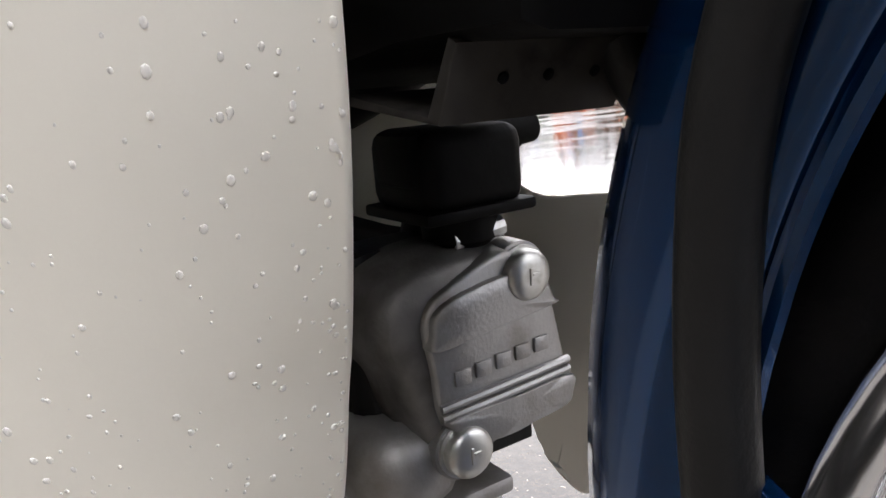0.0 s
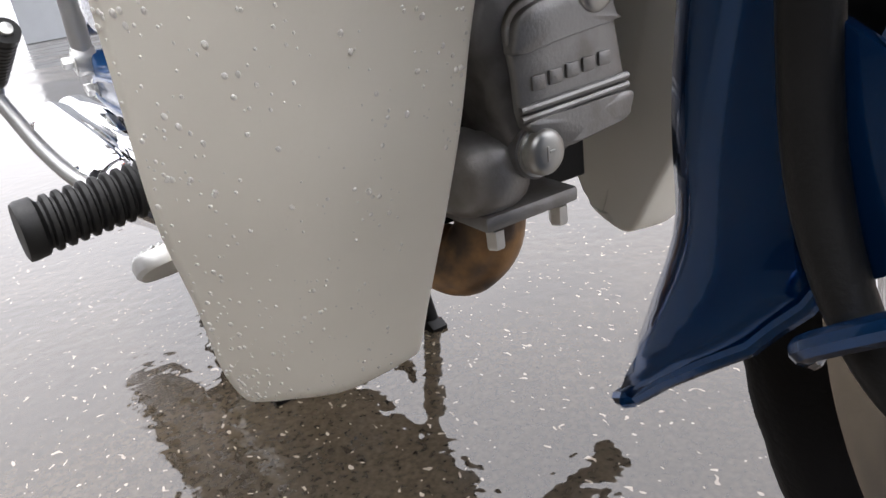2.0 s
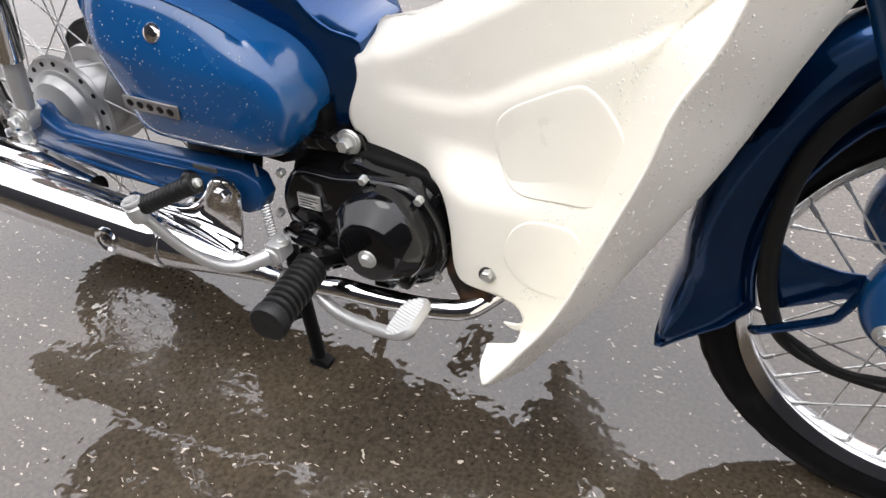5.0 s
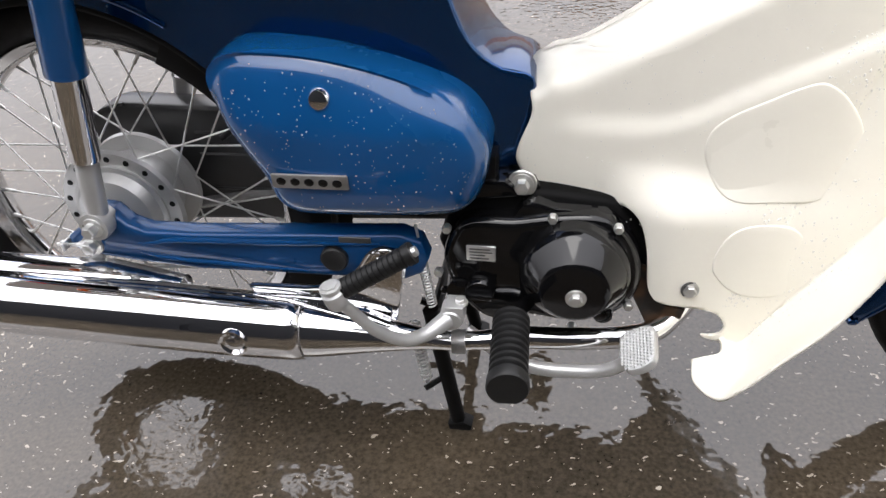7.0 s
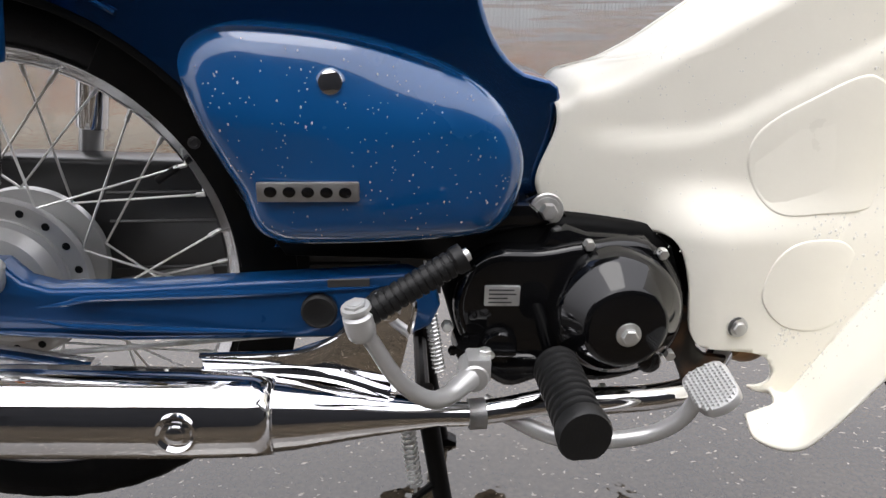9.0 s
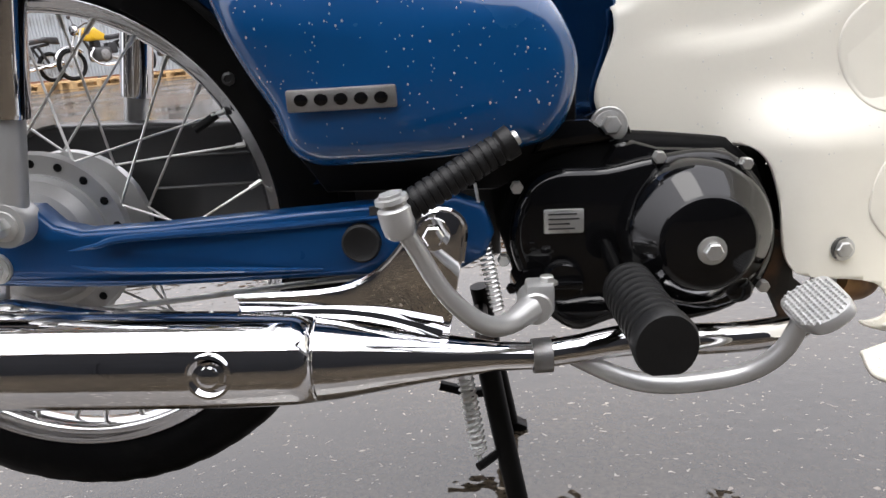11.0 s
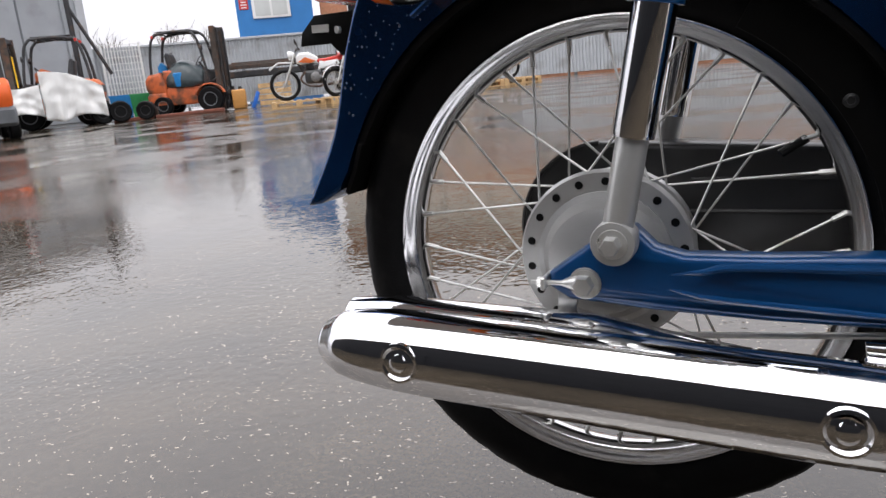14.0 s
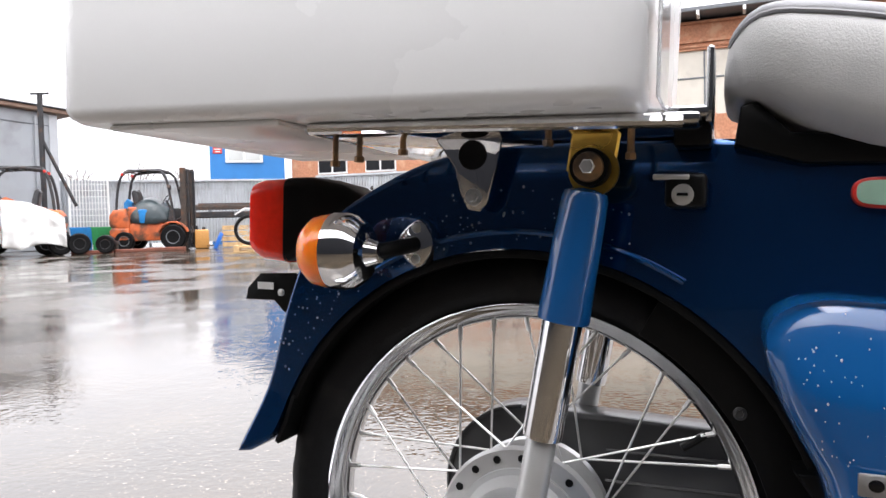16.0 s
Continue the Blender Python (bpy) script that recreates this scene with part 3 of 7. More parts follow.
COVER = closed_spline([(0.216, 0.522, 0), (0.226, 0.539, 0), (0.250, 0.549, 0), (0.284, 0.550, 0), (0.334, 0.546, 0), (0.388, 0.535, 0), (0.437, 0.519, 0), (0.471, 0.500, 0), (0.493, 0.475, 0), (0.505, 0.444, 0), (0.502, 0.412, 0), (0.490, 0.387, 0), (0.467, 0.375, 0), (0.397, 0.368, 0), (0.314, 0.365, 0), (0.287, 0.368, 0), (0.270, 0.381, 0), (0.260, 0.411, 0), (0.245, 0.437, 0), (0.229, 0.468, 0), (0.219, 0.499, 0)], 84)


def side_cover():
    out = COVER
    c = Vector((0.375, 0.455, 0))
    rings = []
    for y, s, dz in ((-0.055, 1.0, 0), (-0.118, 1.0, 0), (-0.131, 0.985, 0), (-0.139, 0.955, -0.001), (-0.144, 0.92, -0.003), (-0.149, 0.86, -0.006), (-0.153, 0.76, -0.008), (-0.156, 0.5, -0.008), (-0.157, 0.2, -0.008)):
        ring = []
        for p in out:
            q = c + (p - c) * s
            up = smoothstep((q.y - 0.47) / 0.06)
            ring.append(Vector((q.x, y + (0.0 if s > 0.96 else 0.010 * up), q.y + dz * up)))
        rings.append(ring)
    bm = bridge(bmesh.new(), rings)
    return part("side_cover", bm, BLUE_PLASTIC, bike, "rounded glossy blue plastic side cover", 60)


cover = side_cover()
mirrored(cover)
bm = lathe([(0, 0.012), (0.004, 0.012), (0.008, 0.0095), (0.0095, 0.004), (0.0095, 0)], (0.341, -0.142, 0.507), (0, -1, 0.2), 20)
part("cover_screw", bm, CHROME, cover, "chrome cover screw")
bm = box((0.322, -0.1585, 0.421), (0.084, 0.004, 0.017), 0.0018, 2, rot("Y", -1))
badge = part("badge", bm, ALU, cover, "silver badge plate with a black border mark")
for k in range(5):
    bm = lathe([(0, 0.0052), (0.0010, 0.0050), (0.0014, 0.0040), (0.0014, 0)], (0, 0, 0), (0, -1, 0), 14)
    bmesh.ops.transform(bm, matrix=Matrix.Translation((0.2915 + 0.0152 * k, -0.1600, 0.421)) @ Matrix.Diagonal((1.05, 1, 0.90, 1)), verts=bm.verts)
    part("badge_mark", bm, BLACK, badge)

# leg shields
WING = [(0.742, 0.228, 0.775, 0.206, 0.742, -0.135, 0.191), (0.735, 0.23, 0.785, 0.200, 0.744, -0.160, 0.179), (0.72, 0.235, 0.799, 0.201, 0.762, -0.196, 0.192), (0.69, 0.245, 0.82, 0.24, 0.779, -0.212, 0.225), (0.66, 0.27, 0.85, 0.295, 0.806, -0.222, 0.278), (0.63, 0.315, 0.877, 0.345, 0.831, -0.233, 0.33), (0.595, 0.345, 0.897, 0.388, 0.852, -0.237, 0.38), (0.555, 0.37, 0.917, 0.425, 0.868, -0.24, 0.43), (0.529, 0.405, 0.938, 0.47, 0.884, -0.243, 0.48), (0.545, 0.46, 0.954, 0.515, 0.902, -0.248, 0.54), (0.546, 0.504, 0.969, 0.56, 0.913, -0.251, 0.59), (0.612, 0.528, 0.985, 0.605, 0.934, -0.249, 0.64), (0.735, 0.612, 1.008, 0.66, 0.948, -0.25, 0.7), (0.885, 0.7, 1.04, 0.73, 0.965, -0.25, 0.77)]


def panel_y(x, z):
    """Half width of the tunnel between the shields: lower panel, step, upper panel, rounded top."""
    y = -(0.058 + 0.048 * smoothstep((x - 0.53) / 0.36))
    # the lower panel bulges out to one flat face
    y += (min(y, -0.110) - y) * smoothstep((0.42 - z) / 0.06) * smoothstep((x - 0.62) / 0.09)
    shoulder = float(np.interp(x, (0.53, 0.57, 0.605, 0.69, 0.762, 0.83, 1.1), (0.472, 0.482, 0.491, 0.542, 0.589, 0.628, 0.779)))
    crest = float(np.interp(x, (0.53, 0.59, 0.642, 0.713, 0.763, 1.1), (0.499, 0.515, 0.545, 0.597, 0.627, 0.832)))
    ridge = float(np.interp(x, (0.53, 0.637, 0.677, 0.714, 0.768, 0.851, 1.1), (0.452, 0.452, 0.457, 0.474, 0.511, 0.561, 0.71)))
    y += 0.006 * smoothstep((z - ridge + 0.009) / 0.018) * smoothstep((x - 0.56) / 0.06)
    t = (z - shoulder) / (crest - shoulder)
    return y if t <= 0 else y * math.sqrt(max(0.0, 1 - min(t, 1.0) ** 2))


def wing_rows(n):
    cols = [spline([(*r[0:2], 0) for r in WING], n), spline([(*r[2:4], 0) for r in WING], n), spline([r[4:7] for r in WING], n)]
    return list(zip(*cols))


def wing_curve(row, n):
    rear, limb, outer = row
    rx, rz, lx, lz = rear.x, rear.y, limb.x, limb.y
    pts = []
    for s in (0.82 * k / 17 for k in range(18)):
        x, z = rx + (lx - 0.02 - rx) * s, rz + (lz - rz) * s
        y = min(panel_y(x, z), -0.001)
        if s == 0:
            y += (-0.001 - y) * smoothstep((rz - 0.480) / 0.014)
        pts.append((x, y, z))
    ly = float(np.interp(lz, (0.20, 0.30, 0.40, 0.50, 0.60, 0.73), (-0.114, -0.119, -0.127, -0.140, -0.148, -0.150)))
    pts.append((lx - 0.007, ly + 0.006, lz))
    pts.append((lx, ly, lz))
    mid = Vector((lx, ly, lz)).lerp(outer, 0.45)
    pts.append((mid.x + 0.013, mid.y - 0.004, mid.z))
    near = Vector((lx, ly, lz)).lerp(outer, 0.85)
    pts.append((near.x + 0.006, near.y, near.z))
    pts.append(tuple(outer))
    return spline(pts, n)


def wing_mesh(nv=84, nu=96):
    bm = bmesh.new()
    rows = [wing_curve(r, nu) for r in wing_rows(nv)]
    # the lower tongue is rounded
    vs = [[bm.verts.new(p) for p in r] for r in rows]
    for a, b in zip(vs, vs[1:]):
        for i in range(nu - 1):
            bm.faces.new((a[i], a[i + 1], b[i + 1], b[i]))
    for f in bm.faces:
        f.smooth = True
    return bm


def thick(ob, t):
    m = ob.modifiers.new("thickness", "SOLIDIFY")
    m.thickness, m.offset = t, 0.0
    return ob


# rear edge of the shield over the engine and the notch for the exhaust
EDGE = [(0.480, 0.388), (0.515, 0.388), (0.534, 0.389), (0.548, 0.385), (0.556, 0.370), (0.566, 0.365), (0.585, 0.370), (0.595, 0.365), (0.608, 0.361), (0.636, 0.362), (0.653, 0.363), (0.665, 0.356), (0.673, 0.341), (0.680, 0.312), (0.684, 0.276), (0.690, 0.260), (0.699, 0.253), (0.719, 0.250), (0.751, 0.247), (0.767, 0.240), (0.775, 0.226), (0.773, 0.215), (0.763, 0.210), (0.751, 0.209), (0.742, 0.204), (0.730, 0.191)]


def cut(ob, outline, y0, y1):
    cutter = part("cutter", prism(outline, y0, y1, 0), CREAM, bike, "", 0)
    c = ob.modifiers.new("opening", "BOOLEAN")
    c.object, c.operation, c.solver, c.use_self = cutter, "DIFFERENCE", "EXACT", True
    me = bpy.data.meshes.new_from_object(ob.evaluated_get(bpy.context.evaluated_depsgraph_get()))
    ob.modifiers.clear()
    ob.data = me
    bpy.data.objects.remove(cutter)
    return ob


shield = thick(part("leg_shield", wing_mesh(), CREAM, bike, "cream plastic leg shield beaded with rain", 0), 0.0035)
LEFT_WING = shield.data.copy()
LEFT_WING.transform(Matrix.Diagonal((1, -1, 1, 1)))
LEFT_WING.flip_normals()
cut(shield, [(p.x, p.y) for p in spline([(x, z, 0) for x, z in EDGE], 100)] + [(0.69, 0.165), (0.48, 0.20)], -0.30, 0.02)
OVAL = [(0.724, 0.431), (0.725, 0.457), (0.74, 0.477), (0.767, 0.496), (0.806, 0.519), (0.825, 0.517), (0.844, 0.5), (0.861, 0.47), (0.863, 0.433), (0.852, 0.41), (0.834, 0.396), (0.798, 0.391), (0.761, 0.388), (0.739, 0.4)]
RING = [(0.748, 0.313), (0.754, 0.342), (0.768, 0.360), (0.789, 0.367), (0.818, 0.366), (0.837, 0.350), (0.850, 0.330), (0.845, 0.302), (0.830, 0.281), (0.808, 0.272), (0.777, 0.276), (0.756, 0.294)]


def oval_loop(pts, n, grow=1.0):
    cx, cz = sum(p[0] for p in pts) / len(pts), sum(p[1] for p in pts) / len(pts)
    return [(cx + (p.x - cx) * grow, cz + (p.y - cz) * grow) for p in closed_spline([(x, z, 0) for x, z in pts], n)]


def open_left_shield():
    left = new("leg_shield", LEFT_WING)
    left.parent = bike
    # the lower part of this shield sits further back
    for v in LEFT_WING.vertices:
        v.co.x -= 0.030 * smoothstep((0.50 - v.co.z) / 0.10)
    thick(left, 0.0035)
    cut(left, [(x, z) for x, z in EDGE[:17]] + [(0.722, 0.205), (0.735, 0.170), (0.69, 0.15), (0.48, 0.20)], -0.02, 0.30)
    cut(left, [(x - 0.012, z + 0.018) for x, z in oval_loop(OVAL, 40)], 0.05, 0.30)
    left["label"] = "cream plastic leg shield with an open oval hatch"
    return left


left_shield = open_left_shield()
def hatch(pts):
    """A knock-out panel standing slightly proud of the shield, with a soft edge."""
    rings = []
    for s, d in ((1.0, 0.0008), (0.994, 0.0022), (0.984, 0.0030), (0.965, 0.0032), (0.8, 0.0032), (0.55, 0.0032), (0.25, 0.0032)):
        rings.append([Vector((x, panel_y(x, z) - d, z)) for x, z in oval_loop(pts, 72, s)])
    return part("hatch", bridge(bmesh.new(), rings), CREAM, shield, "", 60)


hatch(OVAL)
hatch(RING)
part("shield_bolt", hexbolt((0.730, panel_y(0.730, 0.276) - 0.002, 0.276), (0, -1, 0.1), 0.0068), STEEL, shield, "steel bolt with washer")
part("bolt_boss", lathe([(0, 0.0105), (0.0024, 0.0105), (0.0026, 0.009), (0.0015, 0.0085), (0.0015, 0)], (0.730, panel_y(0.730, 0.276) - 0.0005, 0.276), (0.25, -1, 0), 24), GUNMETAL, shield, "dark bolt recess")
part("frame_bolt", hexbolt((0.538, -0.082, 0.384), (0, -1, 0.15), 0.0085, True, 0.012), STEEL, bike, "steel flange bolt with a washer")
part("washer_plate", lathe([(0, 0.0165), (0.002, 0.0165), (0.003, 0.0155), (0.003, 0)], (0.538, -0.079, 0.384), (0, -1, 0.1), 20), STEEL, bike)


def rain(bm, p, n, r):
    n = n.normalized()
    # beads hang a little longer downwards
    u = n.cross(Vector((0, 0, 1))).normalized()
    v = n.cross(u)
    tall = 1.0 + 0.5 * abs(math.sin(p.x * 7919.0 + p.z * 6113.0))
    rings = []
    for h, s in ((-0.1, 1.0), (0.30, 0.88), (0.50, 0.60), (0.58, 0.25)):
        rings.append([p + n * r * h * 0.8 + r * s * (math.cos(a) * u + tall * math.sin(a) * v) for a in (2 * math.pi * j / 8 for j in range(8))])
    vs = [[bm.verts.new(q) for q in rr] for rr in rings]
    for a, b in zip(vs, vs[1:]):
        for i in range(8):
            bm.faces.new((a[i], a[(i + 1) % 8], b[(i + 1) % 8], b[i]))
    bm.faces.new(vs[-1])
    for f in bm.faces[-1:]:
        f.smooth = True


def shield_rain():
    rnd = random.Random(4)
    bm = bmesh.new()
    rows = [wing_curve(r, 60) for r in wing_rows(60)]
    for k in range(9500):
        i, j = rnd.randrange(59), rnd.randrange(59)
        if j < 38 and (i < 26 or rnd.random() > 0.06):
            continue
        a, b, c = rows[i][j], rows[i + 1][j], rows[i][j + 1]
        if a.x < 0.80 and a.z < 0.25 and a.y > -0.135:
            continue
        n = (b - a).cross(c - a)
        if n.y > 0:
            n = -n
        s, t = rnd.random(), rnd.random()
        rain(bm, a + (b - a) * s + (c - a) * t + n.normalized() * 0.0018, n, rnd.choice((0.0005, 0.0006, 0.0007) if j < 38 else (0.0004, 0.0004, 0.0005, 0.0006, 0.0006, 0.0007, 0.0008, 0.0010, 0.0012)))
    return part("rainwater", bm, WATER_PALE, shield, "pale raindrops beading on the plastic", 0)


tagged(shield_rain(), kind="stuff")


def cover_rain(count, seed):
    """Small beads all over the domed face of the side cover."""
    rnd = random.Random(seed)
    bm = bmesh.new()
    edge = sorted((math.atan2(p.y - 0.455, p.x - 0.375), math.hypot(p.x - 0.375, p.y - 0.455)) for p in COVER)
    for k in range(count):
        x, z = rnd.uniform(0.22, 0.50), rnd.uniform(0.37, 0.545)
        reach = float(np.interp(math.atan2(z - 0.455, x - 0.375), [e[0] for e in edge], [e[1] for e in edge]))
        s = math.hypot(x - 0.375, z - 0.455) / reach
        if s > 0.9 or abs(x - 0.322) < 0.046 and abs(z - 0.421) < 0.012:
            continue
        y = float(np.interp(s, (0.2, 0.5, 0.76, 0.86, 0.92), (-0.157, -0.156, -0.153, -0.149, -0.144))) + 0.010 * smoothstep((z - 0.47) / 0.06)
        rain(bm, Vector((x, y, z)), Vector((0, -1, 0.1)), rnd.choice((0.0004, 0.0005, 0.0006, 0.0006, 0.0009)))
    return tagged(part("rainwater", bm, WATER, cover, "", 0), kind="stuff")


cover_rain(330, 5)


def fender_rain():
    rnd = random.Random(12)
    bm = bmesh.new()
    for k in range(170):
        a, r = radians(rnd.uniform(70, 152)), rnd.uniform(0.296, 0.350)
        x, z = r * math.cos(a), AXLE_Z + r * math.sin(a)
        rain(bm, Vector((x, -half_width(x, z) - 0.0004, z)), Vector((0, -1, 0.1)), rnd.choice((0.0005, 0.0006, 0.0008, 0.0012)))
    return tagged(part("rainwater", bm, WATER, bike, "", 0), kind="stuff")


fender_rain()


# swing arm
def swing_arm():
    out = [(-0.034, 0.279), (-0.034, 0.292), (-0.004, 0.315), (0.022, 0.338), (0.042, 0.338), (0.060, 0.322), (0.085, 0.317), (0.15, 0.320), (0.30, 0.330), (0.405, 0.337), (0.428, 0.327), (0.436, 0.304), (0.428, 0.284), (0.405, 0.272), (0.30, 0.270), (0.15, 0.267), (0.06, 0.266), (-0.015, 0.268)]
    bm = prism(out, -0.128, -0.098, 0.006, 3)
    for v in bm.verts:
        v.co.y += 0.014 * smoothstep((0.12 - v.co.x) / 0.12)
    a = part("swing_arm", bm, ARM_BLUE, bike, "blue pressed steel swing arm")
    part("edge_roll", tube([(0.075, -0.129, 0.302), (0.10, -0.130, 0.306), (0.13, -0.1305, 0.312), (0.25, -0.130, 0.317), (0.38, -0.129, 0.324)], [0.0006, 0.0026, 0.0035, 0.0035, 0.0015], 24, 8), ARM_BLUE, a)
    part("edge_roll", tube([(0.075, -0.129, 0.289), (0.11, -0.130, 0.284), (0.2, -0.1305, 0.281), (0.29, -0.130, 0.279)], [0.0006, 0.0028, 0.003, 0.001], 24, 8), ARM_BLUE, a)
    mirrored(a)
    bm = lathe([(0, 0.0165), (0.006, 0.0165), (0.008, 0.0145), (0.0065, 0.012), (0.0065, 0)], (0.325, -0.128, 0.301), (0, -1, 0), 28)
    part("pivot_plug", bm, RUBBER, a, "round black rubber plug")
    bm = box((0.352, -0.1295, 0.328), (0.038, 0.002, 0.008), 0.0006, 1, rot("Y", -2))
    part("sticker", bm, GUNMETAL, a, "small dark caution sticker")
    return a


arm = swing_arm()
# axle, adjuster and shock absorbers
part("axle_nut", hexbolt((0.000, -0.115, 0.285), (0, -1, 0), 0.0095, True, 0.012), STEEL, bike, "steel axle nut")
bm = tube([(-0.006, -0.1165, 0.285), (-0.012, -0.1165, 0.285), (-0.022, -0.1160, 0.284), (-0.050, -0.116, 0.283)], [0.0085, 0.0065, 0.0024, 0.0022], 14, 10, None, False)
lathe([(0, 0.013), (0.003, 0.013), (0.003, 0)], (0.000, -0.116, 0.285), (0, -1, 0), 20, bm)
box((-0.0365, -0.111, 0.284), (0.004, 0.030, 0.012), 0.001, 1, None, bm)
lathe([(0, 0.005), (0.005, 0.005), (0.005, 0)], (-0.0385, -0.116, 0.2835), (-1, 0, 0), 6, bm)
part("chain_adjuster", bm, STEEL, bike, "steel chain adjuster with locknut")


def shock():
    base, top = Vector((0.028, -0.123, 0.327)), Vector((0.078, -0.125, 0.656))
    d = (top - base).normalized()
    L = (top - base).length
    s = thing("shock_absorber", "", "")
    s.parent = bike
    eye = lathe([(-0.014, 0.0185), (-0.011, 0.0195), (0.011, 0.0195), (0.014, 0.0185)], base, (0, 1, 0), 24)
    lathe([(0.012, 0.013), (0.03, 0.0135), (0.088, 0.0135), (0.092, 0.012)], base, d, 24, eye)
    part("lower_tube", eye, ALU_PAINT, s, "silver painted damper tube")
    part("shaft_cover", lathe([(0.089, 0.0125), (0.0895, 0.0172), (0.094, 0.0178), (0.205, 0.0178), (0.205, 0.01)], base, d, 32), CHROME, s, "polished chrome damper cover")
    part("spring_cover", lathe([(0.196, 0.019), (0.194, 0.0225), (0.197, 0.0228), (0.300, 0.0200), (0.306, 0.018), (0.309, 0.008)], base, d, 32), BLUE_PLASTIC, s, "blue spring cover")
    part("upper_eye", lathe([(-0.011, 0.016), (-0.008, 0.0165), (0.008, 0.0165), (0.011, 0.016)], base + d * (L - 0.006), (0, 1, 0), 24), BLACK_SATIN, s)
    part("lower_nut", hexbolt(base + Vector((0, -0.014, 0)), (0, -1, 0), 0.0085, True, 0.013), STEEL, s, "steel dome nut")
    part("upper_nut", hexbolt(base + d * (L - 0.006) + Vector((0, -0.012, 0)), (0, -1, 0), 0.0065), STEEL, s)
    part("bushing", lathe([(0, 0.013), (0.004, 0.012), (0.004, 0)], base + d * (L - 0.006) + Vector((0, -0.011, 0)), (0, -1, 0), 24), RUST, s)
    return s


right_shock = shock()
left_shock = thing("shock_absorber", "", "")
left_shock.parent = bike
for child in right_shock.children:
    mirrored(child, left_shock)
bm = box((0.075, -0.100, 0.666), (0.042, 0.006, 0.042), 0.002, 1, rot("Y", 8))
lathe([(0, 0.022), (0.006, 0.022), (0.006, 0)], (0.077, -0.104, 0.649), (0, -1, 0), 28, bm)
part("shock_bracket", bm, BRASS, bike, "yellow zinc shock mount plate")


# exhaust
def exhaust():
    e = thing("exhaust", "", "")
    e.parent = bike
    a, b = Vector((0.465, -0.150, 0.203)), Vector((-0.252, -0.156, 0.219))
    d = b - a
    L = d.length
    prof = [(0.0, 0.0115), (0.03, 0.0125), (0.09, 0.0215), (0.16, 0.034), (0.20, 0.0385), (0.26, 0.0405), (0.40, 0.041), (0.60, 0.040), (0.640, 0.0385), (0.675, 0.0345), (0.700, 0.0285), (L - 0.012, 0.0225), (L - 0.004, 0.0205), (L - 0.001, 0.018), (L - 0.001, 0.014), (L - 0.03, 0.013)]
    part("muffler", lathe(prof, a, d, 48), CHROME, e, "mirror chrome muffler wet with rain")
    # heat shield along the outer side, with its front lip
    bm = bmesh.new()
    rings = []
    for k in range(30):
        s = 0.180 + (L - 0.008 - 0.180) * k / 29
        r = np.interp(s, [p[0] for p in prof[:13]], [p[1] for p in prof[:13]]) + 0.0022
        c = a + d.normalized() * s
        rings.append([c + Vector((0, -r * math.cos(t), r * math.sin(t))) for t in (radians(-40 + 130 * j / 19) for j in range(20))])
    bridge(bm, rings, False, False)
    thick(part("heat_shield", bm, CHROME, e, "chrome heat shield", 60), 0.0016)
    part("shield_lip", tube([p + Vector((0.001, 0, 0)) for p in rings[0]], 0.0009, 20, 6, None, False), CHROME, e)
    inner = lathe([(0, 0.018), (0.004, 0.027), (0.05, 0.033), (0.25, 0.034), (0.35, 0.02)], (-0.240, -0.125, 0.228), (1, 0.03, -0.02), 32)
    part("inner_can", inner, CHROME, e, "chrome inner silencer")
    for x, z in ((0.206, 0.213), (-0.150, 0.222)):
        y = -0.1535 - 0.0445
        bm = lathe([(-0.004, 0.0185), (0.0025, 0.0185), (0.003, 0.016), (-0.001, 0.0115), (-0.001, 0)], (x, y + 0.003, z), (0, -1, 0.05), 28)
        lathe([(-0.001, 0.0085), (0.003, 0.008), (0.0045, 0.005), (0.0045, 0)], (x, y + 0.002, z), (0, -1, 0.05), 18, bm)
        part("shield_screw", bm, CHROME, e, "chrome dished screw")
    clamp = lathe([(-0.004, 0.0145), (0.012, 0.0148), (0.012, 0.011)], (0.468, -0.150, 0.203), (1, 0.06, 0.03), 28)
    part("pipe_clamp", clamp, ALU, e, "heat-stained pipe joint")
    part("header_pipe", tube([(0.462, -0.150, 0.203), (0.50, -0.148, 0.207), (0.545, -0.142, 0.211), (0.60, -0.132, 0.206), (0.66, -0.118, 0.202), (0.700, -0.104, 0.204), (0.722, -0.086, 0.215), (0.745, -0.066, 0.236)], [0.0118, 0.0118, 0.0135, 0.0135, 0.0135, 0.0135, 0.0135, 0.0135], 44, 20), CHROME, e, "chrome header pipe")
    part("pipe_elbow", tube([(0.744, -0.072, 0.238), (0.757, -0.064, 0.236), (0.774, -0.052, 0.232), (0.788, -0.042, 0.250), (0.787, -0.038, 0.275)], [0.0155, 0.021, 0.023, 0.022, 0.022], 30, 20), RUST, e, "brown heat-stained exhaust elbow")
    # mounting plate
    out = [(0.218, 0.262), (0.300, 0.265), (0.335, 0.278), (0.358, 0.300), (0.372, 0.322), (0.388, 0.330), (0.404, 0.327), (0.412, 0.314), (0.408, 0.285), (0.396, 0.222), (0.36, 0.226), (0.32, 0.240), (0.22, 0.248)]
    pl = part("muffler_bracket", prism(out, -0.143, -0.137, 0.002), CHROME, e, "chrome sheet muffler bracket")
    part("bracket_rim", tube([(x, -0.1445, z) for x, z in out[:9]], 0.0022, 30, 6), CHROME, pl)
    part("bracket_foot", tube([(0.219, -0.140, 0.244), (0.29, -0.142, 0.245), (0.34, -0.145, 0.240), (0.39, -0.150, 0.226)], 0.006, 16, 8), CHROME, pl)
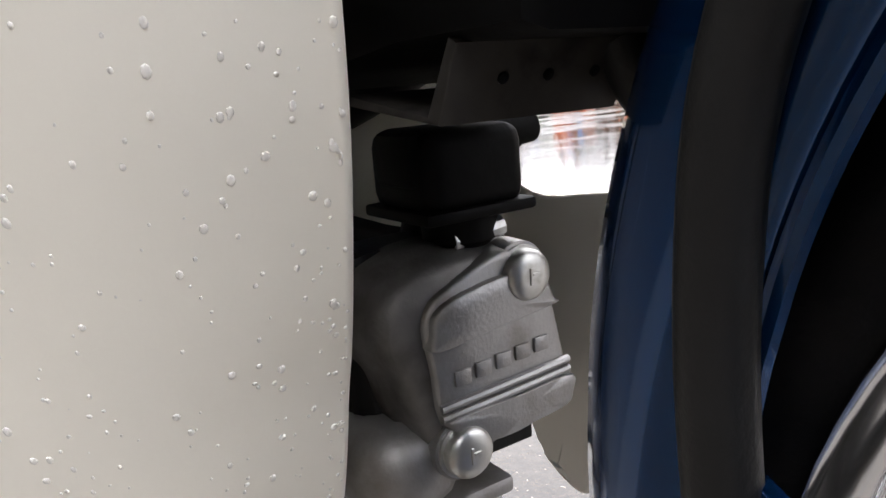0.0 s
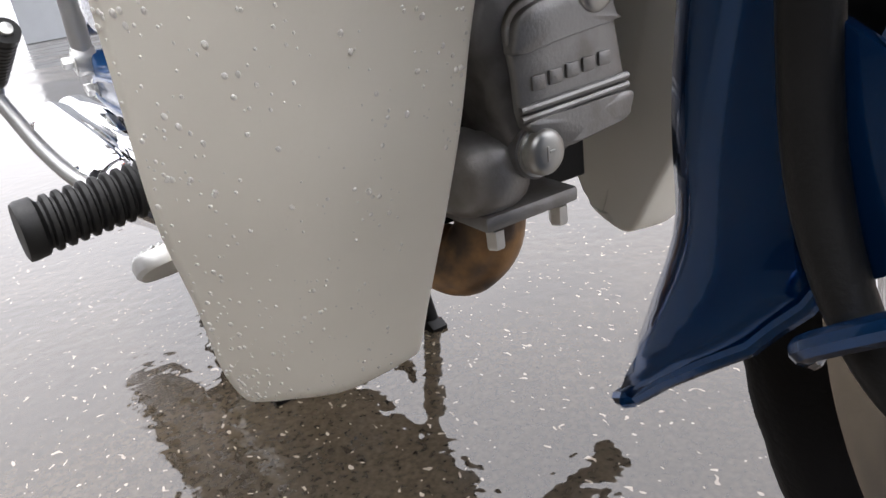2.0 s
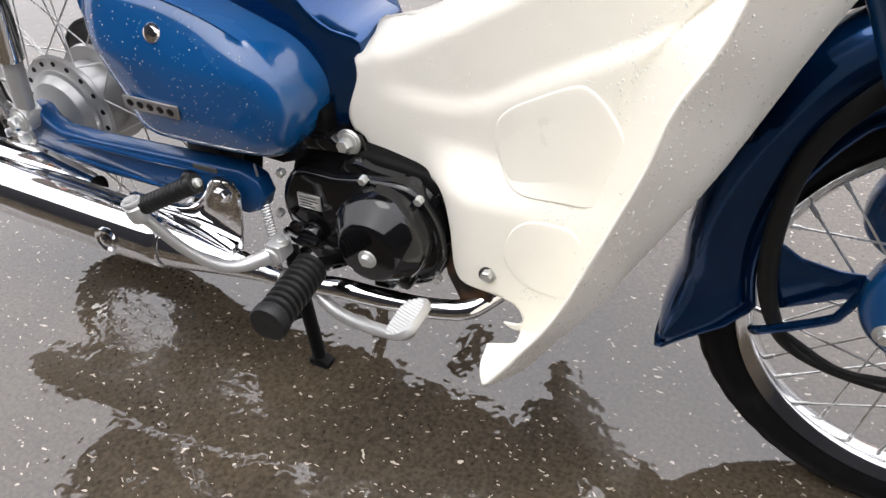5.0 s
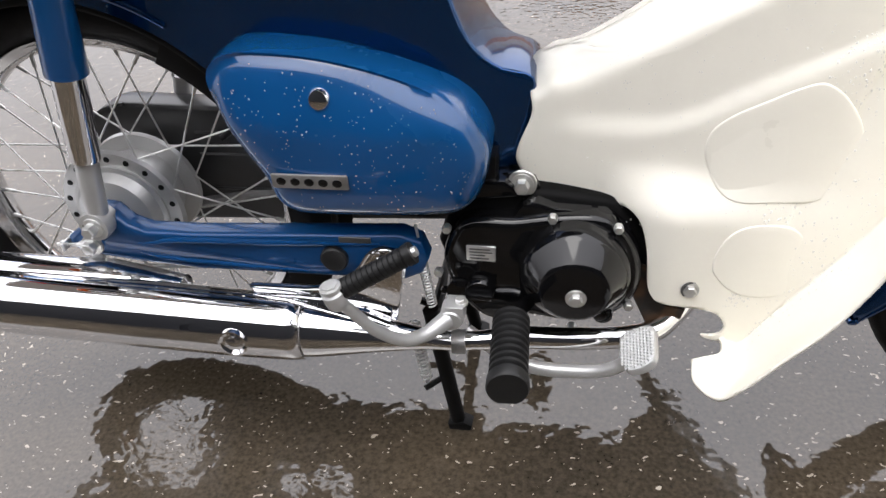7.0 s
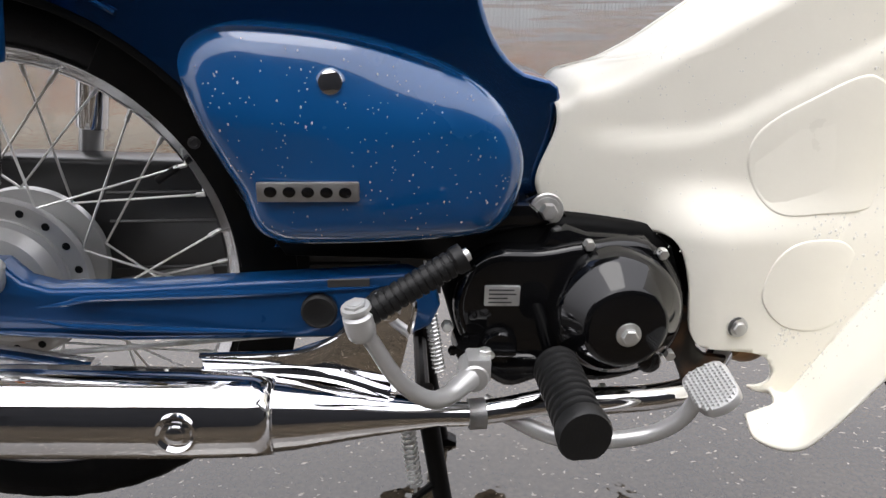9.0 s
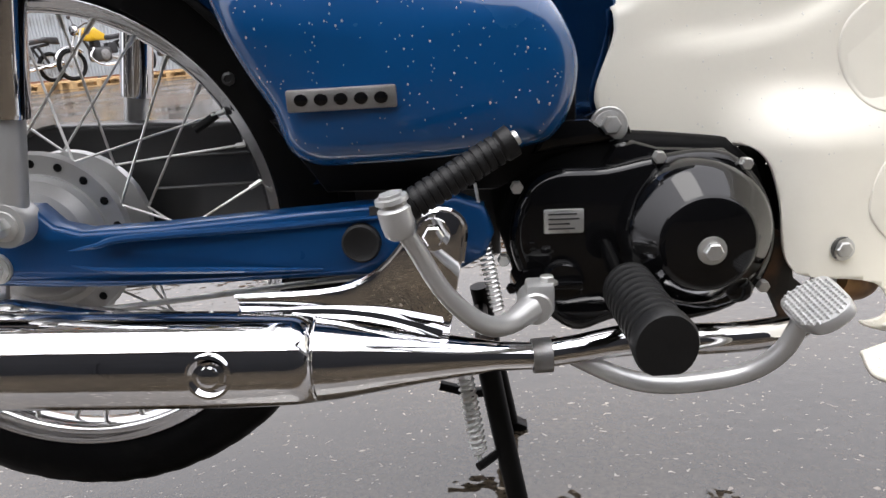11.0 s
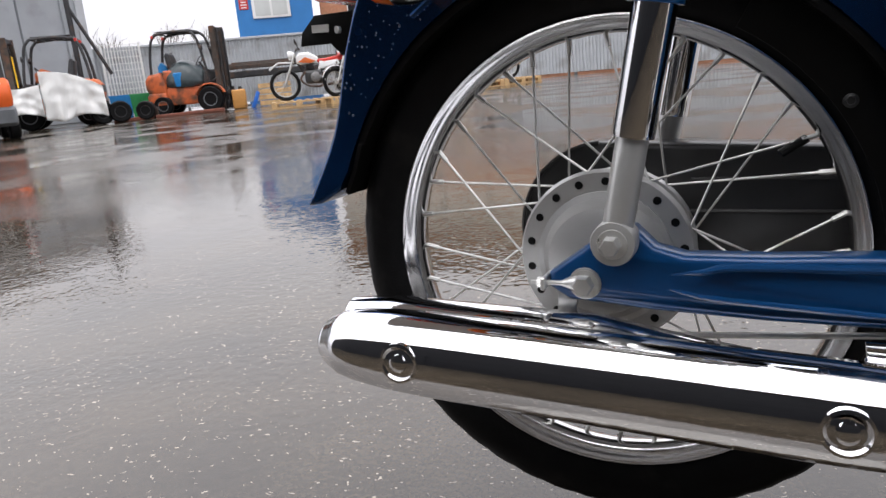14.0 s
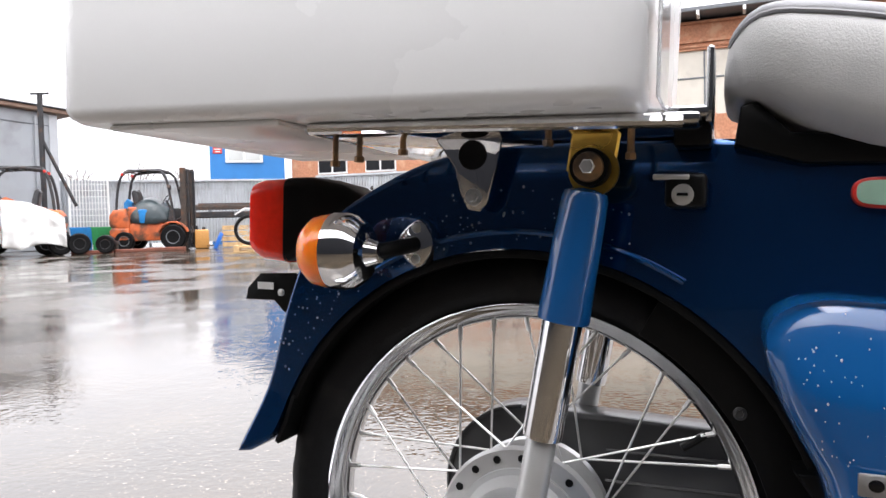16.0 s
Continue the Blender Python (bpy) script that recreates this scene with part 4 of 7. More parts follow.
    part("bracket_bolt", hexbolt((0.386, -0.143, 0.309), (0, -1, 0), 0.009, True, 0.008), CHROME, pl, "chrome bolt and washer")
    return e


exhaust()


# engine
def engine():
    g = thing("engine", "", "")
    g.parent = bike
    case = prism([(0.455, 0.345), (0.475, 0.372), (0.52, 0.380), (0.58, 0.376), (0.640, 0.370), (0.668, 0.345), (0.690, 0.29), (0.680, 0.25), (0.60, 0.225), (0.50, 0.222), (0.455, 0.25), (0.44, 0.30)], -0.085, 0.095, 0.012, 3)
    part("crankcase", case, BLACK_DULL, g, "dull black crankcase")
    part("mount_lug", prism([(0.515, 0.392), (0.530, 0.398), (0.552, 0.392), (0.560, 0.374), (0.548, 0.366), (0.520, 0.370)], -0.078, -0.070, 0.003), BLACK, g, "black engine mounting lug")
    out = [(p.x, p.y) for p in closed_spline([(0.450, 0.287, 0), (0.459, 0.328, 0), (0.483, 0.351, 0), (0.530, 0.353, 0), (0.576, 0.361, 0), (0.633, 0.361, 0), (0.668, 0.323, 0), (0.676, 0.272, 0), (0.653, 0.231, 0), (0.602, 0.213, 0), (0.546, 0.217, 0), (0.505, 0.207, 0), (0.471, 0.236, 0)], 60)]
    part("right_cover", prism(out, -0.112, -0.07, 0.010, 3), BLACK, g, "gloss black engine side cover")
    part("clutch_housing", lathe([(-0.018, 0.062), (0, 0.061), (0.012, 0.060), (0.017, 0.0565), (0.019, 0.055), (0.036, 0.040), (0.039, 0.0375), (0.040, 0.034), (0.041, 0)], (0.602, -0.122, 0.298), (0, -1, 0), 64), BLACK, g, "domed gloss black clutch cover")
    part("clutch_bolt", hexbolt((0.604, -0.163, 0.293), (0, -1, 0), 0.0075, True, 0.006), STEEL, g)
    # black hanger plate below the case, in front of the shield
    part("lower_hanger", prism([(0.662, 0.300), (0.692, 0.285), (0.699, 0.246), (0.710, 0.237), (0.733, 0.234), (0.730, 0.220), (0.716, 0.202), (0.703, 0.188), (0.694, 0.192), (0.688, 0.212), (0.672, 0.245)], -0.098, -0.088, 0.003), HANGER, g, "rusty dirt-caked lower hanger plate")
    # drain of the dome and cable boss
    part("case_boss", lathe([(0, 0.012), (0.014, 0.011), (0.016, 0.008), (0.016, 0)], (0.636, -0.126, 0.252), (0, -1, 0), 20), BLACK, g)
    bm = box((0.495, -0.1135, 0.309), (0.034, 0.003, 0.021), 0.002, 2)
    lab = part("label_plate", bm, STEEL, g, "small silver data plate")
    bm = bmesh.new()
    for k, w in enumerate((0.024, 0.026, 0.018, 0.022)):
        box((0.495 - (0.026 - w) / 2, -0.1152, 0.3155 - 0.0042 * k), (w, 0.0008, 0.0014), 0, bm=bm)
    part("plate_writing", bm, GUNMETAL, lab)
    cap = lathe([(0, 0.0185), (0.010, 0.018), (0.014, 0.015), (0.014, 0)], (0.494, -0.110, 0.258), (0, -1, 0), 28)
    box((0.494, -0.128, 0.258), (0.030, 0.012, 0.007), 0.002, 2, None, cap)
    part("oil_filler_cap", cap, BLACK, g, "black oil filler cap with finger grip")
    for x, z in ((0.456, 0.339), (0.574, 0.360), (0.645, 0.352), (0.666, 0.245), (0.444, 0.276), (0.603, 0.206)):
        part("case_bolt", hexbolt((x, -0.106, z), (0, -1, 0), 0.0055, False, 0.009), STEEL, g)
    for x, z in ((0.450, 0.250), (0.462, 0.263), (0.468, 0.288)):
        part("case_stud", hexbolt((x, -0.108, z), (0, -1, 0), 0.0045, False, 0.007), BLACK, g)
    # top lump and neck hanger
    part("starter_cover", prism([(0.470, 0.362), (0.485, 0.392), (0.520, 0.392), (0.545, 0.372)], -0.090, 0.02, 0.006), BLACK, g)
    part("upper_housing", prism([(0.53, 0.353), (0.54, 0.369), (0.556, 0.372), (0.576, 0.366), (0.632, 0.363), (0.660, 0.340), (0.664, 0.31)], -0.100, 0.0, 0.006), BLACK, g)
    # kick spindle housing
    part("kick_boss", lathe([(0, 0.020), (0.03, 0.017), (0.03, 0)], (0.470, -0.085, 0.251), (0, -1, 0), 20), BLACK, g)
    # cylinder with fins and head
    for k in range(9):
        x = 0.695 + 0.0085 * k
        part("cooling_fin", box((x, 0, 0.315), (0.003, 0.128, 0.120), 0.001, 1), BLACK_SATIN, g)
    part("cylinder", lathe([(0, 0.048), (0.12, 0.048)], (0.66, 0, 0.315), (1, 0, 0.04), 32), BLACK_SATIN, g, "black finned cylinder")
    head = prism([(0.745, 0.285), (0.745, 0.395), (0.765, 0.404), (0.790, 0.402), (0.796, 0.380), (0.796, 0.310), (0.788, 0.288)], -0.066, 0.036, 0.012, 3)
    part("cylinder_head", head, BLACK_SATIN, g, "black painted cylinder head")
    return g


eng = engine()


def head_cover():
    h = thing("valve_cover", "", "")
    h.parent = eng
    rim = closed_spline([(-0.068, 0.380, 0), (-0.058, 0.394, 0), (-0.036, 0.401, 0), (-0.010, 0.4015, 0), (0.013, 0.398, 0), (0.025, 0.387, 0), (0.031, 0.362, 0), (0.0400, 0.316, 0), (0.0355, 0.308, 0), (-0.003, 0.299, 0), (-0.024, 0.291, 0), (-0.044, 0.301, 0), (-0.056, 0.328, 0), (-0.060, 0.345, 0), (-0.068, 0.362, 0)], 80)
    c = Vector((-0.010, 0.348, 0))
    rings = []
    for x, s in ((0.785, 1.05), (0.806, 1.05), (0.808, 1.0), (0.816, 0.99), (0.822, 0.95), (0.8255, 0.88), (0.827, 0.7), (0.8275, 0.2)):
        rings.append([Vector((x, c.x + (p.x - c.x) * s, c.y + (p.y - c.y) * s)) for p in rim])
    part("cover_shell", bridge(bmesh.new(), rings), GRIMY_ALU, h, "grimy cast aluminium valve cover", 60)

    def pad(name, pts, x0, x1, n=48):
        out = closed_spline([(y, z, 0) for y, z in pts], n)
        m = sum(out, Vector()) / n
        rr = [[Vector((x, m.x + (p.x - m.x) * s, m.y + (p.y - m.y) * s)) for p in out] for x, s in ((x0, 1.03), (x1 - 0.002, 1.0), (x1 - 0.0006, 0.98), (x1, 0.94), (x1, 0.3))]
        return part(name, bridge(bmesh.new(), rr), ALU, h, "", 50)

    # face plate with its upper pad, a groove, the plain middle band, a ridge and the lower pad
    pad("face_plate", [(-0.049, 0.3715), (-0.044, 0.3825), (-0.034, 0.388), (-0.012, 0.397), (0.006, 0.3985), (0.0225, 0.386), (0.0295, 0.362), (0.034, 0.340), (0.0390, 0.316), (0.035, 0.3096), (-0.009, 0.304), (-0.030, 0.3106), (-0.043, 0.325), (-0.046, 0.351)], 0.815, 0.8305)
    pad("upper_pad", [(-0.0465, 0.3690), (-0.044, 0.378), (-0.034, 0.3835), (-0.010, 0.388), (0.008, 0.388), (0.021, 0.383), (0.0265, 0.371), (0.0275, 0.3675), (-0.010, 0.3640), (-0.045, 0.3605)], 0.822, 0.8345)
    pad("lower_pad", [(-0.041, 0.3245), (-0.028, 0.313), (-0.010, 0.307), (0.012, 0.3085), (0.033, 0.311), (0.0375, 0.317), (0.0365, 0.3265), (0.000, 0.3262)], 0.822, 0.8338)
    for z0 in (0.3335, 0.3285):
        part("cover_ridge", tube([(0.8310, -0.044, z0 - 0.002), (0.8315, 0.0, z0), (0.8310, 0.036, z0 + 0.0015)], 0.0022, 12, 8), ALU, h)
    for k in range(5):
        y0, z0 = -0.0305 + 0.0122 * k, 0.3440 + 0.0010 * k
        bm = box((0.8310, y0, z0), (0.0020, 0.0094, 0.0078), 0.0008, 2)
        part("cast_mark", bm, ALU, h, "raised cast mark")
    for p in ((0.8345, -0.032, 0.307), (0.834, 0.010, 0.386)):
        bm = lathe([(-0.018, 0.0145), (-0.004, 0.0145), (-0.004, 0.0128), (0.0005, 0.0128), (0.002, 0.0122), (0.0035, 0.0100), (0.0042, 0.0060), (0.0043, 0)], p, (1, 0, 0), 28)
        part("bolt_seat", lathe([(-0.020, 0.0165), (-0.006, 0.0160), (-0.0055, 0.0142), (-0.0055, 0)], p, (1, 0, 0), 28), ALU, h)
        box((p[0] + 0.0043, p[1] - 0.0015, p[2]), (0.0012, 0.0016, 0.0085), 0.0003, 1, None, bm)
        box((p[0] + 0.0043, p[1] + 0.0015, p[2] + 0.001), (0.0012, 0.0045, 0.0016), 0.0003, 1, None, bm)
        part("cover_bolt", bm, ZINC, h, "galvanised cover bolt")
    return h


head_cover()
bm = loft_ball((0.792, -0.052, 0.296), (0.034, 0.030, 0.026))
part("tappet_boss", bm, ALU, eng, "stained cast aluminium tappet boss")
bm = box((0.795, -0.030, 0.270), (0.05, 0.07, 0.010), 0.003, 2)
part("exhaust_flange", bm, ALU, eng)
part("flange_nut", hexbolt((0.806, -0.050, 0.262), (0, 0, -1), 0.006, False, 0.012), STEEL, eng)
part("flange_nut", hexbolt((0.810, -0.004, 0.264), (0, 0, -1), 0.006, False, 0.012), STEEL, eng)
# intake, hose and black plastic parts above the head
bm = box((0.800, -0.010, 0.440), (0.056, 0.058, 0.040), 0.009, 3)
box((0.800, -0.010, 0.420), (0.060, 0.064, 0.006), 0.002, 2, None, bm)
box((0.802, -0.034, 0.446), (0.036, 0.018, 0.026), 0.005, 2, None, bm)
lathe([(0, 0.0105), (0.014, 0.010), (0.015, 0.0085), (0.026, 0.0085), (0.027, 0)], (0.802, 0.017, 0.452), (0, 1, 0.1), 20, bm)
lathe([(0, 0.020), (0.012, 0.019), (0.016, 0.014), (0.016, 0)], (0.802, -0.006, 0.416), (0, 0, -1), 24, bm)
part("carburettor", bm, BLACK_DULL, bike, "black carburettor body")
part("intake_pipe", tube([(0.760, 0.0, 0.395), (0.770, 0.0, 0.415), (0.785, 0.0, 0.430)], 0.016, 10, 16), BLACK_SATIN, bike)
part("air_duct", prism([(0.79, 0.480), (0.79, 0.560), (0.93, 0.595), (0.972, 0.575), (0.962, 0.490), (0.90, 0.490), (0.86, 0.486)], -0.094, 0.045, 0.01, 2), BLACK_DULL, bike, "black air cleaner case")
part("main_tube", tube([(0.50, 0, 0.45), (0.62, 0, 0.47), (0.80, 0, 0.52), (1.02, 0, 0.62)], 0.026, 20, 16), BLACK_SATIN, bike, "black frame tube")
part("duct_tray", prism([(0.918, 0.467), (0.930, 0.490), (0.926, 0.492), (0.912, 0.470), (0.860, 0.478), (0.860, 0.474)], -0.090, -0.016, 0.001), TRAY, bike, "dark grey tray under the air cleaner")
for y0 in (-0.070, -0.052, -0.032):
    part("tray_hole", lathe([(0, 0.0022), (0.0012, 0.002), (0.0013, 0)], (0.924, y0, 0.480), (1, 0, -0.5), 12), BLACK_SATIN, bike)
bm = tube([(0.925, -0.020, 0.490), (0.930, -0.014, 0.476), (0.934, -0.004, 0.462)], [0.011, 0.0115, 0.0115], 10, 16)
part("drain_hose", bm, RUBBER, bike, "black rubber drain elbow")
part("plug_lead", tube([(0.79, -0.075, 0.475), (0.785, -0.085, 0.43), (0.77, -0.082, 0.38), (0.755, -0.07, 0.345)], 0.005, 20, 8), RUBBER, bike, "black spark plug lead")
part("hose_clip", tube([(0.812, -0.018, 0.405), (0.815, 0.010, 0.409)], 0.0055, 4, 10), STEEL, bike)

# foot pegs, brake pedal, kick starter
bm = lathe([(0, 0.0150), (0.002, 0.0185)] + [(0.004 + 0.0088 * k + dk, r) for k in range(9) for dk, r in ((0, 0.0205), (0.0010, 0.0218), (0.0044, 0.0218), (0.0054, 0.0205), (0.0062, 0.0180), (0.0080, 0.0180))] + [(0.084, 0.0205), (0.086, 0.0232), (0.096, 0.0238), (0.099, 0.0222), (0.0995, 0.016), (0.098, 0)], (0, 0, 0), (0, 0, 1), 28)
# the rubber is oval, flattened below at its flared end
for v in bm.verts:
    v.co.y *= 0.94
    v.co.x = max(v.co.x, -0.0195)
bmesh.ops.transform(bm, matrix=Matrix.Translation((0.536, -0.176, 0.270)) @ Matrix(((0, 1, 0.05), (0, 0.08, -1), (1, 0, -0.09))).to_4x4(), verts=bm.verts)
peg = part("foot_peg", bm, RUBBER, bike, "ribbed black rubber foot peg")
part("peg_bar", tube([(0.555, -0.06, 0.222), (0.548, -0.12, 0.244), (0.537, -0.178, 0.270)], 0.009, 10, 12), BLACK, bike, "black foot peg bar")
mirrored(peg)
pedal = part("brake_lever", tube([(0.480, -0.132, 0.206), (0.505, -0.144, 0.196), (0.535, -0.153, 0.184), (0.565, -0.157, 0.178), (0.600, -0.160, 0.180), (0.638, -0.165, 0.190), (0.660, -0.174, 0.212), (0.668, -0.186, 0.244)], [0.008, 0.0080, 0.0082, 0.0085, 0.0085, 0.008, 0.0078, 0.0075], 44, 14), ALU_PAINT, bike, "dull silver brake lever")
PAD = Matrix.Translation((0.673, -0.196, 0.257)) @ rot("X", 6) @ rot("Y", -34)
oval = closed_spline([(0.019, 0.022, 0), (0.0205, -0.004, 0), (0.0175, -0.024, 0), (0.004, -0.031, 0), (-0.012, -0.028, 0), (-0.0195, -0.014, 0), (-0.0205, 0.008, 0), (-0.018, 0.023, 0), (0.0, 0.027, 0)], 40)
rings = [[Vector((p.x * g, p.y * g, z)) for p in oval] for z, g in ((-0.006, 0.80), (-0.0055, 0.92), (-0.003, 0.99), (0.003, 1.0), (0.0055, 0.96), (0.0064, 0.88))]
bm = bridge(bmesh.new(), rings)
bmesh.ops.transform(bm, matrix=PAD, verts=bm.verts)
tread = part("brake_pad", bm, ALU_PAINT, pedal, "knurled aluminium brake pad")
bm = bmesh.new()
for i in range(10):
    for j in range(13):
        x, y = -0.017 + 0.0038 * i, -0.027 + 0.0042 * j + 0.0021 * (i % 2)
        if (x / 0.018) ** 4 + ((y + 0.002) / 0.026) ** 4 < 1:
            sub = bmesh.new()
            bmesh.ops.create_cone(sub, cap_ends=True, segments=4, radius1=0.0026, radius2=0.0008, depth=0.0020, matrix=PAD @ Matrix.Translation((x, y, 0.0070)))
            merge(bm, sub)
part("knurling", bm, ALU_PAINT, tread, "", 0)
kick = part("kick_lever", tube([(0.462, -0.165, 0.251), (0.440, -0.190, 0.247), (0.421, -0.212, 0.258), (0.397, -0.232, 0.288), (0.378, -0.248, 0.328), (0.369, -0.256, 0.347)], [0.011, 0.0085, 0.0076, 0.0068, 0.0064, 0.007], 40, 14), ALU_PAINT, bike, "dull silver kick starter arm")
bm = lathe([(0, 0.0135), (0.028, 0.0135), (0.03, 0.012), (0.03, 0)], (0.466, -0.140, 0.251), (0, -1, 0), 20)
box((0.470, -0.155, 0.258), (0.022, 0.026, 0.024), 0.003, 2, None, bm)
part("kick_clamp", bm, ALU_PAINT, kick)
part("clamp_bolt", hexbolt((0.476, -0.155, 0.268), (0, 0, 1), 0.006, True), STEEL, kick)
bm = lathe([(-0.014, 0.008), (-0.011, 0.0105), (-0.004, 0.0115), (0.006, 0.0115), (0.008, 0.0095), (0.010, 0.0095), (0.011, 0.0115), (0.014, 0.0110), (0.0145, 0.006), (0.017, 0.0055), (0.018, 0)], (0.368, -0.256, 0.350), (-0.2, -0.1, 1), 20)
lathe([(0.0144, 0.0085), (0.0165, 0.0085), (0.0166, 0.004)], (0.368, -0.256, 0.350), (-0.2, -0.1, 1), 6, bm)
part("kick_hinge", bm, ALU_PAINT, kick, "silver kick pedal hinge")
bm = lathe([(0.0, 0.009)] + [(0.006 + 0.006 * k + dk, r) for k in range(12) for dk, r in ((0, 0.0106), (0.004, 0.0106), (0.0046, 0.0094), (0.0058, 0.0094))] + [(0.080, 0.0112), (0.088, 0.0112), (0.088, 0.004)], (0.370, -0.250, 0.352), (0.84, 0.18, 0.47), 20)
part("kick_rubber", bm, RUBBER, kick, "grooved black rubber kick pedal")
part("pedal_end", lathe([(0.088, 0.0055), (0.092, 0.005), (0.093, 0)], (0.370, -0.250, 0.352), (0.84, 0.18, 0.47), 14), STEEL, kick)


def coil(p0, p1, r, wire, turns):
    d = Vector(p1) - Vector(p0)
    u = d.orthogonal().normalized()
    v = d.normalized().cross(u)
    pts = [Vector(p0) + d * (i / (turns * 8)) + r * (math.cos(i * math.pi / 4) * u + math.sin(i * math.pi / 4) * v) for i in range(turns * 8 + 1)]
    return tube(pts, wire, len(pts), 5, None, False)


part("return_spring", coil((0.426, -0.118, 0.300), (0.437, -0.125, 0.236), 0.0055, 0.0011, 16), STEEL, bike, "steel brake return spring")
part("spring_hook", tube([(0.426, -0.118, 0.300), (0.424, -0.117, 0.325), (0.421, -0.116, 0.345)], 0.0016, 8, 6), STEEL, bike)
# centre stand
stand = thing("centre_stand", "", "")
stand.parent = bike
leg = part("stand_leg", tube([(0.424, -0.080, 0.190), (0.438, -0.088, 0.110), (0.458, -0.098, 0.004)], [0.011, 0.0105, 0.010], 12, 14), BLACK_SATIN, stand, "black tubular stand leg")
mirrored(leg)
foot = part("stand_foot", prism([(0.446, -0.008), (0.444, 0.004), (0.466, 0.010), (0.478, 0.004), (0.476, -0.008)], -0.109, -0.088, 0.002), BLACK_SATIN, stand)
mirrored(foot)
part("stand_bar", tube([(0.425, -0.088, 0.165), (0.425, 0.088, 0.165)], 0.008, 2, 10, None, False), BLACK_SATIN, stand)
part("stand_spring", coil((0.404, -0.095, 0.178), (0.417, -0.100, 0.085), 0.0070, 0.0017, 16), STEEL, stand, "steel stand spring")
part("spring_peg", tube([(0.416, -0.110, 0.074), (0.440, -0.090, 0.080)], 0.0042, 3, 8), BLACK_SATIN, stand)
part("spring_eye", tube([(0.417, -0.100, 0.085), (0.418, -0.106, 0.071)], 0.0022, 3, 6), STEEL, stand)
part("tread_arm", tube([(0.437, 0.070, 0.075), (0.424, 0.074, 0.060), (0.400, 0.076, 0.062), (0.374, 0.078, 0.068)], 0.0065, 20, 8), BLACK_SATIN, stand, "black stand foot lever")
# brake rod and rear brake arm
part("brake_rod", tube([(-0.06, -0.082, 0.222), (0.10, -0.085, 0.236), (0.25, -0.088, 0.252), (0.40, -0.09, 0.266)], 0.003, 20, 8), STEEL, bike, "steel rear brake rod")
part("rod_spring", coil((-0.045, -0.082, 0.224), (0.005, -0.083, 0.228), 0.0055, 0.001, 12), STEEL, bike)
part("brake_arm", prism([(-0.035, 0.215), (-0.022, 0.215), (-0.012, 0.268), (-0.032, 0.270)], -0.088, -0.080, 0.002), ALU_PAINT, bike, "silver rear brake arm")
part("torque_link", tube([(0.05, 0.07, 0.235), (0.18, 0.075, 0.262)], 0.009, 4, 10), ALU, bike)


# chain case
def chain_case():
    def stadium(grow):
        out = arc(-0.02, 0.295, 0.098 + grow, 100, 260, 24) + [(0.45, 0.228 - grow), (0.45, 0.385 + grow)]
        return out
    c = part("chain_case", prism(stadium(0), 0.070, 0.118, 0.008, 3), GUNMETAL, bike, "dark grey steel chain case")
    for z in (0.352, 0.318, 0.262):
        part("case_rib", tube([(0.07, 0.0695, z), (0.22, 0.0695, z + 0.004), (0.40, 0.0695, z + 0.008)], 0.0022, 6, 6), GUNMETAL, c)
    part("case_flange", tube([(x, 0.0705, z) for x, z in arc(-0.02, 0.295, 0.096, 95, 255, 20)] , 0.0025, 40, 6), GUNMETAL, c)
    return c


chain_case()


